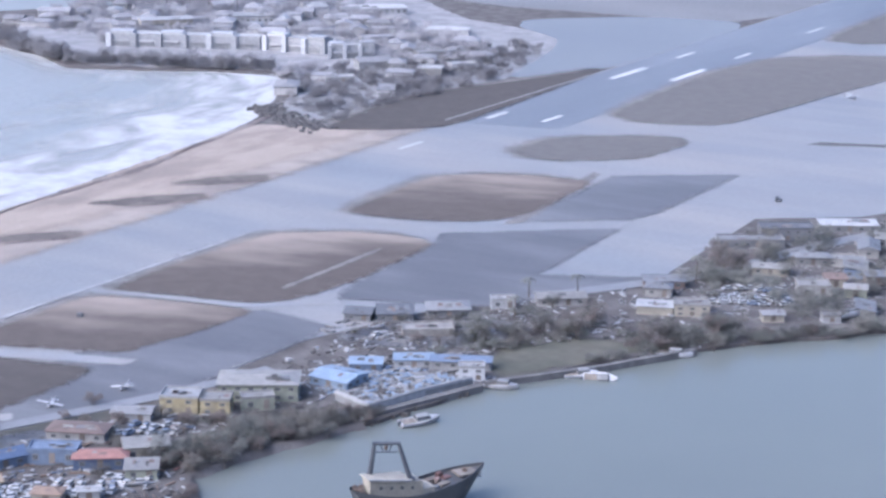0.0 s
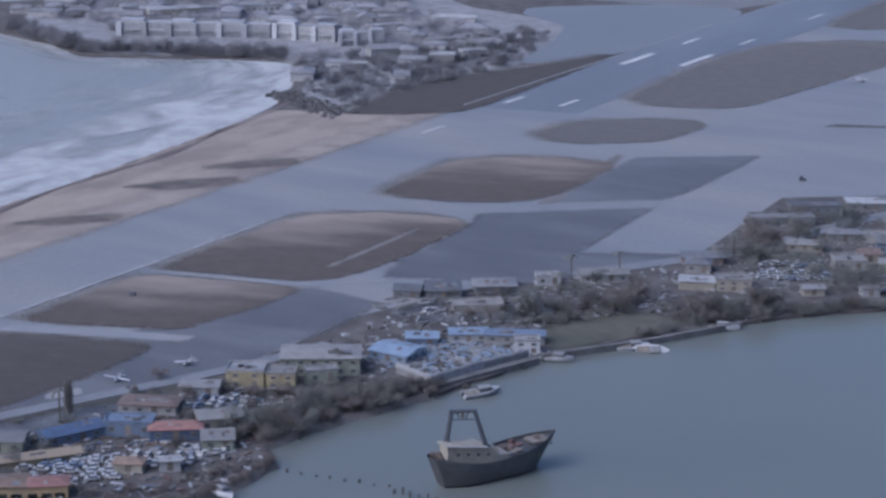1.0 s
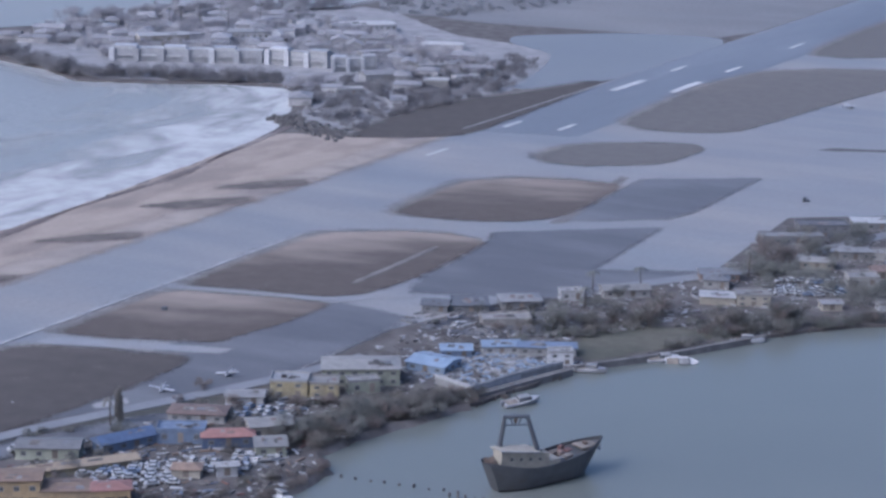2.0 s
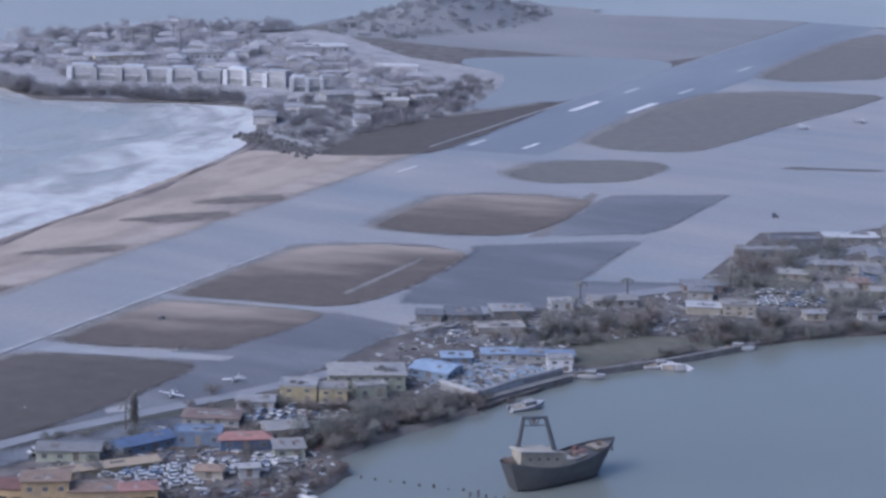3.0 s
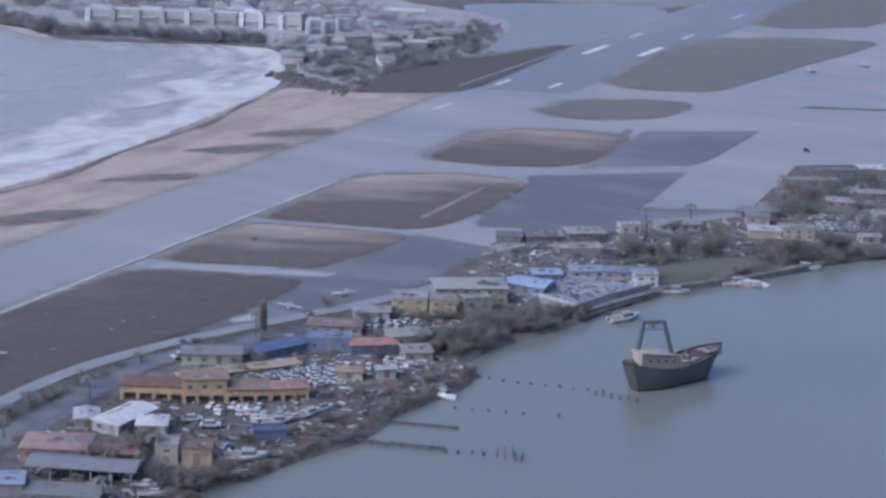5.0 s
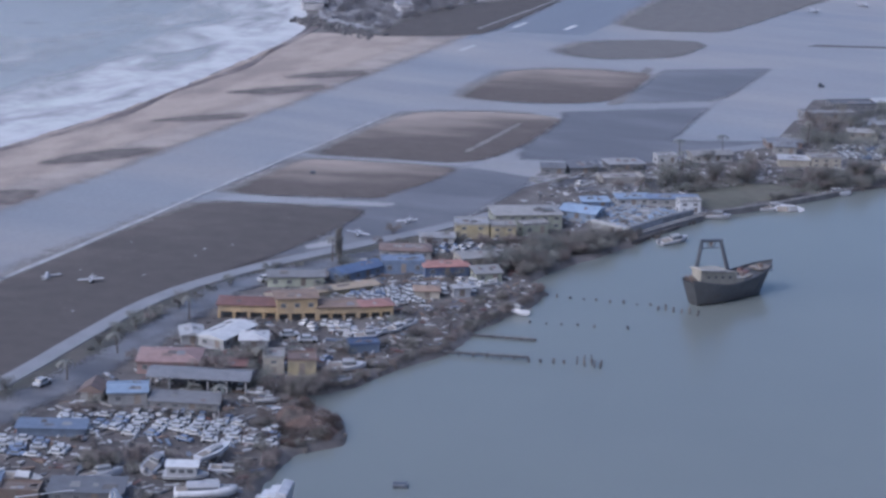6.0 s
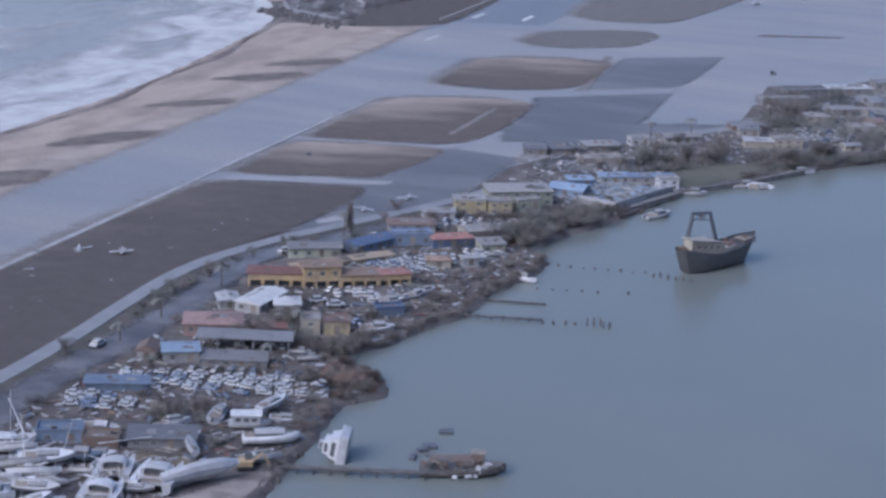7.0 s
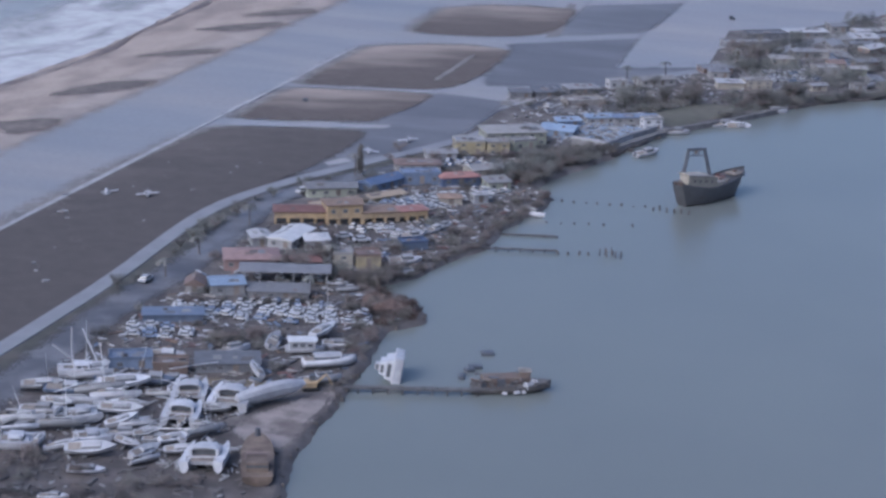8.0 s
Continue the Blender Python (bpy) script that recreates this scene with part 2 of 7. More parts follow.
def box(bm, cx, cy, cz, sx, sy, sz, rz=0.0, taper=1.0):
    """A box on the base height cz; taper narrows its top."""
    c, s = math.cos(rz), math.sin(rz)
    v = []
    for z, k in ((0, 1.0), (sz, taper)):
        for dx, dy in ((-1, -1), (1, -1), (1, 1), (-1, 1)):
            x, y = dx * sx / 2 * k, dy * sy / 2 * k
            v.append(bm.verts.new((cx + x * c - y * s, cy + x * s + y * c, cz + z)))
    for f in ((3, 2, 1, 0), (4, 5, 6, 7), (0, 1, 5, 4), (1, 2, 6, 5), (2, 3, 7, 6), (3, 0, 4, 7)):
        bm.faces.new([v[i] for i in f])
    return v


def rod(bm, a, b, r, sides=6, r2=None):
    a, b = Vector(a), Vector(b)
    d = (b - a).normalized()
    u = d.orthogonal().normalized()
    w = d.cross(u)
    rings = []
    for p, rad in ((a, r), (b, r if r2 is None else r2)):
        rings.append([bm.verts.new(p + rad * (math.cos(t) * u + math.sin(t) * w)) for t in (2 * math.pi * i / sides for i in range(sides))])
    for i in range(sides):
        j = (i + 1) % sides
        bm.faces.new((rings[0][i], rings[0][j], rings[1][j], rings[1][i]))
    bm.faces.new(rings[0][::-1])
    bm.faces.new(rings[1])


def rounded(points, rounds=2):
    """Cuts the corners of a closed outline."""
    for _ in range(rounds):
        out = []
        for i, p in enumerate(points):
            q = points[(i + 1) % len(points)]
            out += [(p[0] * 0.84 + q[0] * 0.16, p[1] * 0.84 + q[1] * 0.16), (p[0] * 0.16 + q[0] * 0.84, p[1] * 0.16 + q[1] * 0.84)]
        points = out
    return points


def ragged(points, step, amount, seed):
    """Splits an outline into short runs and frays it."""
    out = []
    for i, p in enumerate(points):
        a, b = Vector(p), Vector(points[(i + 1) % len(points)])
        k = max(1, int((b - a).length / step))
        for j in range(k):
            q = a.lerp(b, j / k)
            d = noise.noise_vector((q.x * 0.15 + seed, q.y * 0.15, seed)) + 0.5 * noise.noise_vector((q.x * 0.6 + seed, q.y * 0.6, seed))
            out.append((q.x + d.x * amount, q.y + d.y * amount))
    return out


def slab(name, points, top, bottom, material, label, category="", kind="structure"):
    """A flat sheet of ground with its own thickness."""
    bm = bmesh.new()
    lo = [bm.verts.new((x, y, bottom)) for x, y in points]
    hi = [bm.verts.new((x, y, top)) for x, y in points]
    for tri in tessellate_polygon([[Vector((x, y, 0)) for x, y in points]]):
        bm.faces.new([hi[k] for k in tri])
    n = len(points)
    for i in range(n):
        bm.faces.new((lo[i], lo[(i + 1) % n], hi[(i + 1) % n], hi[i]))
    bmesh.ops.recalc_face_normals(bm, faces=bm.faces)
    return tagged(part(name, bm, material), label, category, kind=kind)


def even(points, step):
    """Walks round an outline in even strides."""
    out = []
    for i, p in enumerate(points):
        a, c = Vector(p), Vector(points[(i + 1) % len(points)])
        k = max(1, round((c - a).length / step))
        out += [a.lerp(c, j / k) for j in range(k)]
    return out


def cover(name, points, edge, top, material, label, category="", rounds=2, step=3.0):
    """A thin ground cover whose rim thins out over a strip of the given width."""
    ring = even(rounded(points, rounds), step)
    area = sum(a.x * c.y - c.x * a.y for a, c in zip(ring, ring[1:] + ring[:1]))
    sign = 1 if area > 0 else -1
    n = len(ring)
    normals = []
    for i in range(n):
        d = (ring[(i + 2) % n] - ring[i - 2]).normalized()
        normals.append(Vector((d.y, -d.x)) * sign)
    outer = [(ring[i] + normals[i] * edge) for i in range(n)]
    inner = [(ring[i] - normals[i] * edge) for i in range(n)]
    verts = [(q.x, q.y, top) for q in outer] + [(q.x, q.y, top) for q in inner]
    faces = [(i, (i + 1) % n, n + (i + 1) % n, n + i) for i in range(n)]
    faces += [tuple(n + k for k in tri) for tri in tessellate_polygon([[Vector((q.x, q.y, 0)) for q in inner]])]
    me = bpy.data.meshes.new(name)
    me.from_pydata(verts, [], faces)
    bm = bmesh.new()
    bm.from_mesh(me)
    bmesh.ops.recalc_face_normals(bm, faces=bm.faces)
    if sum(f.normal.z for f in bm.faces) < 0:
        bmesh.ops.reverse_faces(bm, faces=bm.faces)
    bm.to_mesh(me)
    bm.free()
    me.materials.append(M[material] if isinstance(material, str) else material)
    amount = me.attributes.new("cover", "FLOAT", "POINT")
    amount.data.foreach_set("value", [0.0] * n + [1.0] * n)
    return tagged(new(name, me), label, category, kind="structure")


def ribbon(name, centre, width, top, material, label, edge=0.0):
    """A road along a line of places."""
    pts = [Vector((*p, 0)) for p in centre]
    for _ in range(2):
        fine = [pts[0]]
        for a, b in zip(pts, pts[1:]):
            fine += [a.lerp(b, 0.25), a.lerp(b, 0.75)]
        pts = fine + [pts[-1]]
    left, right = [], []
    for i, p in enumerate(pts):
        d = (pts[min(i + 1, len(pts) - 1)] - pts[max(i - 1, 0)]).normalized()
        o = Vector((-d.y, d.x, 0)) * width / 2
        left.append((p.x + o.x, p.y + o.y))
        right.append((p.x - o.x, p.y - o.y))
    if edge:
        return cover(name, left + right[::-1], edge, top, material, label, "road", 0, 2.5)
    return slab(name, left + right[::-1], top, top - 0.15, material, label, "road")


# ---- ground, water and airfield ----
bm = bmesh.new()
box(bm, -900, 600, -1.4, 3600, 5200, 0.6)
tagged(part("water", bm, M["sea"]), "grey-green open sea stretching to the horizon", "sea", kind="structure")
bm = bmesh.new()
box(bm, 430, -600, -1.2, 730, 2020, 0.5)
tagged(part("water_lagoon", bm, M["lagoon"]), "calm grey-blue lagoon water with fine ripples", "lagoon", kind="structure")

EAST_SHORE = [(88, -330), (86, -245), (82, -226), (78.5, -212), (78, -198), (77.5, -186), (75.5, -170), (73.5, -157.5), (76, -153), (78, -150), (77.3, -146.5), (74.5, -142.5),
              (72.5, -140.2), (67, -138), (63.5, -132.5), (66, -130.8), (69.3, -127), (70.3, -121), (72, -113), (75.5, -105), (75.2, -90), (77.5, -77), (79, -70), (78.6, -63),
              (73, -56.5), (75.5, -42), (79, -32), (83, -21), (86, -10), (90, 8), (100, 28.5), (110, 43.5), (115.5, 50.5), (119, 57), (127, 65.5), (134, 71.5), (138, 78), (150, 88), (185, 116), (330, 215)]
NORTH_WEST = [(560, 340), (560, 655), (60, 640), (-58, 640), (-150, 600), (-200, 640), (-240, 560), (-232, 470), (-262, 395), (-300, 335), (-330, 290), (-275, 250)]
WEST_SHORE = [(-230, 238), (-204, 224), (-178, 234), (-158, 246), (-135, 252), (-122, 240), (-104, 206), (-93, 182), (-88, 160), (-85, 138), (-81, 106), (-77, 70),
              (-75, 38), (-76, 0), (-77, -60), (-80, -160), (-84, -330)]
slab("ground", ragged(EAST_SHORE + NORTH_WEST + WEST_SHORE, 3.0, 0.9, 3), 0.0, -1.6, M["earth"], "muddy brown land strewn with storm debris", "ground")
slab("pavement", [(-46, -320), (12, -320), (12, -110), (18, -76), (38, -44), (46, -28), (47, 12), (60, 52), (86, 86), (84, 120), (82, 152), (103, 168), (150, 250), (190, 640), (-46, 634)],
     0.04, -0.3, M["pavement"], "pale wet airfield paving dusted with blown sand", "paving")
beach = [(-44.5, -320), (-44.5, 100), (-45, 165), (-50, 202), (-66, 188), (-88, 178)] + WEST_SHORE[8:]
slab("beach", ragged(beach, 1.5, 1.3, 5), 0.07, -1.5, M["sand"], "tan beach sand washed over towards the runway", "beach")
scarp = [Vector((*p, 0)) for p in WEST_SHORE[6:]]
for _ in range(2):
    scarp = [scarp[0]] + [q for a, c in zip(scarp, scarp[1:]) for q in (a.lerp(c, 0.25), a.lerp(c, 0.75))] + [scarp[-1]]
bank = [(q.x + 1.6 + 1.2 * math.sin(q.y * 0.07), q.y) for q in scarp]
face = [(x + 1.7 + 2.0 * noise.noise((y * 0.04, 2.0, 0.0)), y) for x, y in bank]
cover("beach_scarp", bank + face[::-1], 0.8, 0.12, "wet_sand", "dark wet scarp cut into the beach by waves", "beach", 0, 2.0)
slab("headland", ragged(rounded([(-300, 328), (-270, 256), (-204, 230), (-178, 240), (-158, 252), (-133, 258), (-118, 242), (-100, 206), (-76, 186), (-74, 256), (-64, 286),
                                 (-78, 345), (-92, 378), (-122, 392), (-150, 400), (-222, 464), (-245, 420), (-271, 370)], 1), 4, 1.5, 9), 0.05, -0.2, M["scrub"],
     "scrubby soil of the built-up headland, paled by painted haze", "ground")
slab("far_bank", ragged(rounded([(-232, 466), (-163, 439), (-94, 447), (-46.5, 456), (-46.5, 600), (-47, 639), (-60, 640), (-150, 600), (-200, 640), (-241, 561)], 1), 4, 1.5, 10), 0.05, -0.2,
     M["turf"], "scrub-covered bank beyond the inlet, greyed by painted haze", "ground")
slab("inlet", rounded([(-66, 284), (-80, 345), (-92, 375), (-120, 392), (-128, 412), (-92, 446), (-52, 456), (-40, 420), (-44, 332)]), 0.08, -0.2, M["inlet"],
     "still grey inlet of water beside the runway", "water")


def grass(points, seed, material="grass", label="rain-flattened brown grass island between taxiways"):
    cx = sum(p[0] for p in points) / len(points)
    wide = [(x + (-2.5 if x < cx else -3.0), y) for x, y in points]
    cover("sand_rim", wide, 3.2, 0.093 + seed * 0.002, "sand_thin", "thin blown sand fringing a grass island", "sand")
    cover("grass_verge", points, 1.5, 0.12 + seed * 0.003, material, label, "grass", 1)


grass([(-8.4, 19.5), (-9, 50), (-8.2, 75.5), (1.5, 83.6), (15, 90), (25.5, 90), (29.5, 86.5), (30.3, 68), (31.2, 50), (29.5, 36), (24, 27.2), (9, 23.4), (-1, 21)], 1)
grass([(-5.2, 103.2), (-7, 128), (-7.7, 147.5), (5.8, 161), (27, 166), (31, 163.2), (32.8, 135), (31.8, 118), (20.5, 107.6), (8, 104)], 2)
grass([(-8, -24.6), (-8.4, -5), (-8.6, 10), (-5.8, 13.6), (8.2, 18.4), (22.4, 21.4), (27, 21), (26, 6), (24, -5), (22.4, -14), (10.2, -18.5), (-0.7, -22.4)], 3)
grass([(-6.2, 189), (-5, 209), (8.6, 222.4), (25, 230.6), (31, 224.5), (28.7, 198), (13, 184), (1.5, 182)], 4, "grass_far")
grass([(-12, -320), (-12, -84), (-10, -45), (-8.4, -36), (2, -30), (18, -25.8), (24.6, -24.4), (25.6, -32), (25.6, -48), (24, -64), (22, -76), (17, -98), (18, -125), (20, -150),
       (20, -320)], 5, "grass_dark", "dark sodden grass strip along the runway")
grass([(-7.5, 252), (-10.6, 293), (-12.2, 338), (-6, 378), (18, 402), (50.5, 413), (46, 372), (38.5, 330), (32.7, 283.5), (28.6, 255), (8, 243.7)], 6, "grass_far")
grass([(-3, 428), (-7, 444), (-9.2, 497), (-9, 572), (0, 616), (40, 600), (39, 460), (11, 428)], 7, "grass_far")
grass([(-68, 184), (-74, 216), (-75, 248), (-60, 287), (-47, 330), (-42, 269), (-39, 208), (-50, 194)], 8, "grass_dark", "dark grass bank between runway and houses")
for k, ring in enumerate(([(-60, -24), (-57, -10), (-53, -1), (-47, 4), (-43, 6), (-44, -6), (-50, -16)], [(-62, 31), (-58, 39), (-53, 46), (-45, 53), (-43, 46), (-52, 36)],
                         [(-64, 74), (-57, 87), (-46, 100), (-42, 92), (-50, 79), (-58, 76)], [(-61, 101), (-56, 114), (-46, 126), (-41, 119), (-49, 108)],
                         [(-58, -55), (-51, -47), (-44, -43), (-43, -55), (-47, -63)], [(-58, -108), (-52, -99), (-44, -94), (-44, -105), (-50, -112)])):
    cover("grass_tuft_patch", ring, 1.3, 0.15, "tuft", "dark grass patch half buried by sand", "grass", 1, 1.5)
cover("sand_drift", [(-52, -320), (-42.5, -320), (-42.5, 150), (-45, 204), (-54, 204), (-52, 150)], 3.5, 0.08, "sand_soft", "thin sand blown from the beach onto the paving", "sand")

slab("runway", [(-42, 214), (-10, 222), (-10, 330), (-8, 420), (-12, 640), (-46, 640), (-45, 400), (-44, 300)], 0.09, -0.2, M["runway_dark"],
     "dark wet asphalt runway with white touchdown marks", "runway")
cover("apron", [(36, 39), (32.5, 52), (31.5, 70), (29, 92), (26, 97), (58.8, 125), (62, 78.5), (84, 89), (66, 52)], 1.5, 0.09, "asphalt", "dark grey wet asphalt apron", "apron", 0)
cover("apron_far", [(35, 117.5), (32, 175), (59.2, 194.5), (59.5, 144), (57, 134)], 1.5, 0.088, "asphalt", "dark grey wet asphalt apron", "apron", 0)
cover("apron_near", [(16, -18), (20, 14), (29, 24), (45.6, 22), (46.6, 8), (45.6, -28), (37.6, -44), (30, -58), (20, -74), (14, -40)], 1.5, 0.086, "asphalt",
      "dark grey wet asphalt apron beside the town", "apron", 0)

cover("slipway", [(68, -208), (70.5, -199), (75.5, -189.5), (77.2, -188), (77.6, -198), (78, -212), (75, -213), (70, -211)], 0.7, 0.1, "slip",
     "stained sandy concrete slipway beside the boatyard", "slipway")
cover("car_park", [(50, 16), (57, 34), (76, 46), (80, 30), (66, 18)], 1.5, 0.05, "street", "wet asphalt yard beside broken hangars", "yard")
ribbon("road", [(21, -320), (21, -189), (21, -150), (19, -125), (18, -99), (24, -76), (32, -57), (46, -27), (52, -6)], 3.4, 0.17, M["road"],
       "bleached perimeter road curving round the runway end")
ribbon("road_street", [(31, -320), (30, -194), (28, -165), (30, -138), (28, -110), (26, -90), (31, -76), (46, -48)], 6.0, 0.12, M["street"],
       "wet street with puddles along the seaside town", 1.6)
ribbon("road_puddles", [(28.5, -132), (27.5, -112), (26.5, -92), (31, -77), (39, -62)], 4.0, 0.13, M["puddle"], "rain-covered stretch of the town street", 1.2)
ribbon("road_verge", [(25.5, -320), (25, -170), (24, -120), (23, -96), (28, -74), (40, -50), (50, -30)], 6.0, 0.05, M["verge"], "dark wet grass verge between road and street", 1.2)
cover("dry_grass", [(51, -192.6), (64.5, -188), (66, -190.6), (53, -196.2)], 0.9, 0.07, "dry", "trampled olive-tan grass strip behind the catamarans", "grass", 1)
ribbon("road_north", [(70, 62), (80, 78), (92, 95), (98, 111), (101.5, 128), (111, 152), (124, 180)], 3.0, 0.14, M["road"], "pale street past the terminal into the northern town", 0.8)
cover("lot_mud", [(33, -191), (33, -150), (60, -147), (70, -157), (71, -172), (74, -189)], 2.0, 0.036, "mud", "dark trampled mud round the parked cars", "mud")
cover("boatyard_mud", [(33, -262), (33, -190), (66, -190), (64, -206), (72, -214), (80, -230), (82, -262)], 2.0, 0.04, "mud", "dark trampled mud under the stranded yachts", "mud")


cover("lawn", [(84, 19), (81.5, 33), (88, 41), (98, 44), (106, 43), (102, 35), (96, 23.5), (91, 13)], 1.5, 0.06, "lawn", "rank olive grass sloping to the lagoon seawall", "grass", 1)
cover("taxi_lane", [(-7, 16.2), (-6.5, 18.2), (9, 22.2), (24, 26.4), (38, 38), (39, 36), (25, 23.6), (9.5, 20.4)], 0.8, 0.115, "pale_lane", "pale concrete lane between two grass islands", "taxiway", 1)
cover("taxi_lane_near", [(-8, -32.5), (-7, -27), (10, -21.5), (24, -16.5), (28, -15.4), (28, -18.6), (25, -20.2), (10, -26)], 0.8, 0.113, "pale_lane", "pale concrete lane across the runway verge", "taxiway", 1)
cover("concrete_pad", [(25.6, -56), (28.8, -49.8), (31.2, -52.6), (27.8, -58.4)], 0.5, 0.1, "pale_lane", "pale concrete pad beside the perimeter road", "pad", 1)
cover("washed_patch", [(76, 116), (82.5, 124), (85.5, 122.5), (81, 114.5)], 1.2, 0.11, "pale_lane", "pale washed patch of paving before the terminal", "pad", 1)
cover("taxi_stripe", [(33.5, 114), (25.5, 176), (28, 174), (36.5, 117)], 0.9, 0.1, "sand_thin", "pale sandy taxiway stripe across the apron", "sand", 0)
cover("far_turf_strip", [(60, 242), (86, 254), (88, 258), (62, 247)], 1.0, 0.1, "grass_far", "thin dark grass strip on the far apron", "grass", 0)


def marking(x0, y0, x1, y1, z=0.14, coat="paint"):
    bm = bmesh.new()
    box(bm, (x0 + x1) / 2, (y0 + y1) / 2, z - 0.03, x1 - x0, y1 - y0, 0.05)
    tagged(part("runway_marking", bm, M[coat]), "worn white paint mark on the runway", "marking", kind="structure")


for x, y, w, l in ((-36, 230.5, 1.7, 12), (-19.3, 235, 1.7, 12), (-36, 321, 2.6, 26), (-17.4, 329, 2.6, 26), (-36, 367, 1.6, 14), (-18, 377, 1.6, 14), (-19, 451, 1.4, 16),
                   (-34, 178, 1.4, 12)):
    marking(x - w / 2, y - l / 2, x + w / 2, y + l / 2)
for k in range(14):
    marking(-13.1 + 0.1 * math.sin(k), -320 + k * 28, -11.8 + 0.1 * math.sin(k * 1.7), -292.3 + k * 28, 0.15, "paint_worn")
marking(-45.4, 215, -44.8, 560, 0.14, "paint_worn")


def hill():
    """Low rounded rise behind the headland."""
    bm = bmesh.new()
    rows = []
    for i in range(41):
        row = []
        for j in range(41):
            u, v = i / 20 - 1, j / 20 - 1
            r = min(1, math.hypot(u, v))
            z = 11 * (0.5 + 0.5 * math.cos(math.pi * r)) + 1.2 * noise.noise((u * 5, v * 5, 2.0)) * (1 - r) - 0.3
            row.append(bm.verts.new((-196 + u * 44, 532 + v * 96, z)))
        rows.append(row)
    for a, c in zip(rows, rows[1:]):
        for k in range(40):
            bm.faces.new((a[k], c[k], c[k + 1], a[k + 1]))
    bmesh.ops.recalc_face_normals(bm, faces=bm.faces)
    tagged(part("hill", bm, M["turf"], smooth=True), "low hill behind the headland houses, mist painted into its grey", "hill", kind="structure")


hill()


def surf(line, width, label):
    """Breaking waves, a sheet that follows the shore."""
    pts = [Vector((*p, 0)) for p in line]
    for _ in range(3):
        fine = [pts[0]]
        for a, b in zip(pts, pts[1:]):
            fine += [a.lerp(b, 0.25), a.lerp(b, 0.75)]
        pts = fine + [pts[-1]]
    bm = bmesh.new()
    uv = bm.loops.layers.uv.new("UVMap")
    rows, along = [], 0.0
    for i, p in enumerate(pts):
        if i:
            along += (p - pts[i - 1]).length
        d = (pts[min(i + 1, len(pts) - 1)] - pts[max(i - 1, 0)]).normalized()
        o = Vector((-d.y, d.x, 0))
        if width > 50:
            o = o.lerp(Vector((-0.94, -0.34, 0)), min(1, max(0, (p.y - 60) / 150)))
        reach = width * (1 - 0.36 * min(1, max(0, (p.y - 150) / 100)))
        row = []
        for j in range(33):
            v = j / 32
            q = p + o * (v * reach - 2)
            z = -0.62 + 0.35 * max(0, noise.noise((q.x * 0.06 + q.y * 0.02, q.y * 0.02, 4.0))) + 0.12 * noise.noise((q.x * 0.3, q.y * 0.3, 1.0)) - 0.15 * v
            row.append((bm.verts.new((q.x, q.y, z)), along / 40, v))
        rows.append(row)
    for a, b in zip(rows, rows[1:]):
        for j in range(32):
            quad = (a[j], b[j], b[j + 1], a[j + 1])
            f = bm.faces.new([c[0] for c in quad])
            for loop, c in zip(f.loops, quad):
                loop[uv].uv = (c[1], c[2])
    bmesh.ops.recalc_face_normals(bm, faces=bm.faces)
    tagged(part("surf", bm, M["foam"], smooth=True), label, "surf", kind="stuff")


surf([(-84, -330), (-80, -160), (-77, -60), (-76, 0), (-75, 38), (-77, 70), (-81, 106), (-85, 138), (-90, 165), (-98, 195), (-112, 226), (-126, 248), (-140, 252)], 125,
     "white churning surf rolling onto the beach")
surf([(-138, 251), (-158, 245), (-178, 233), (-204, 223), (-230, 237), (-275, 249), (-330, 289)], 22, "thin line of breakers along the headland")


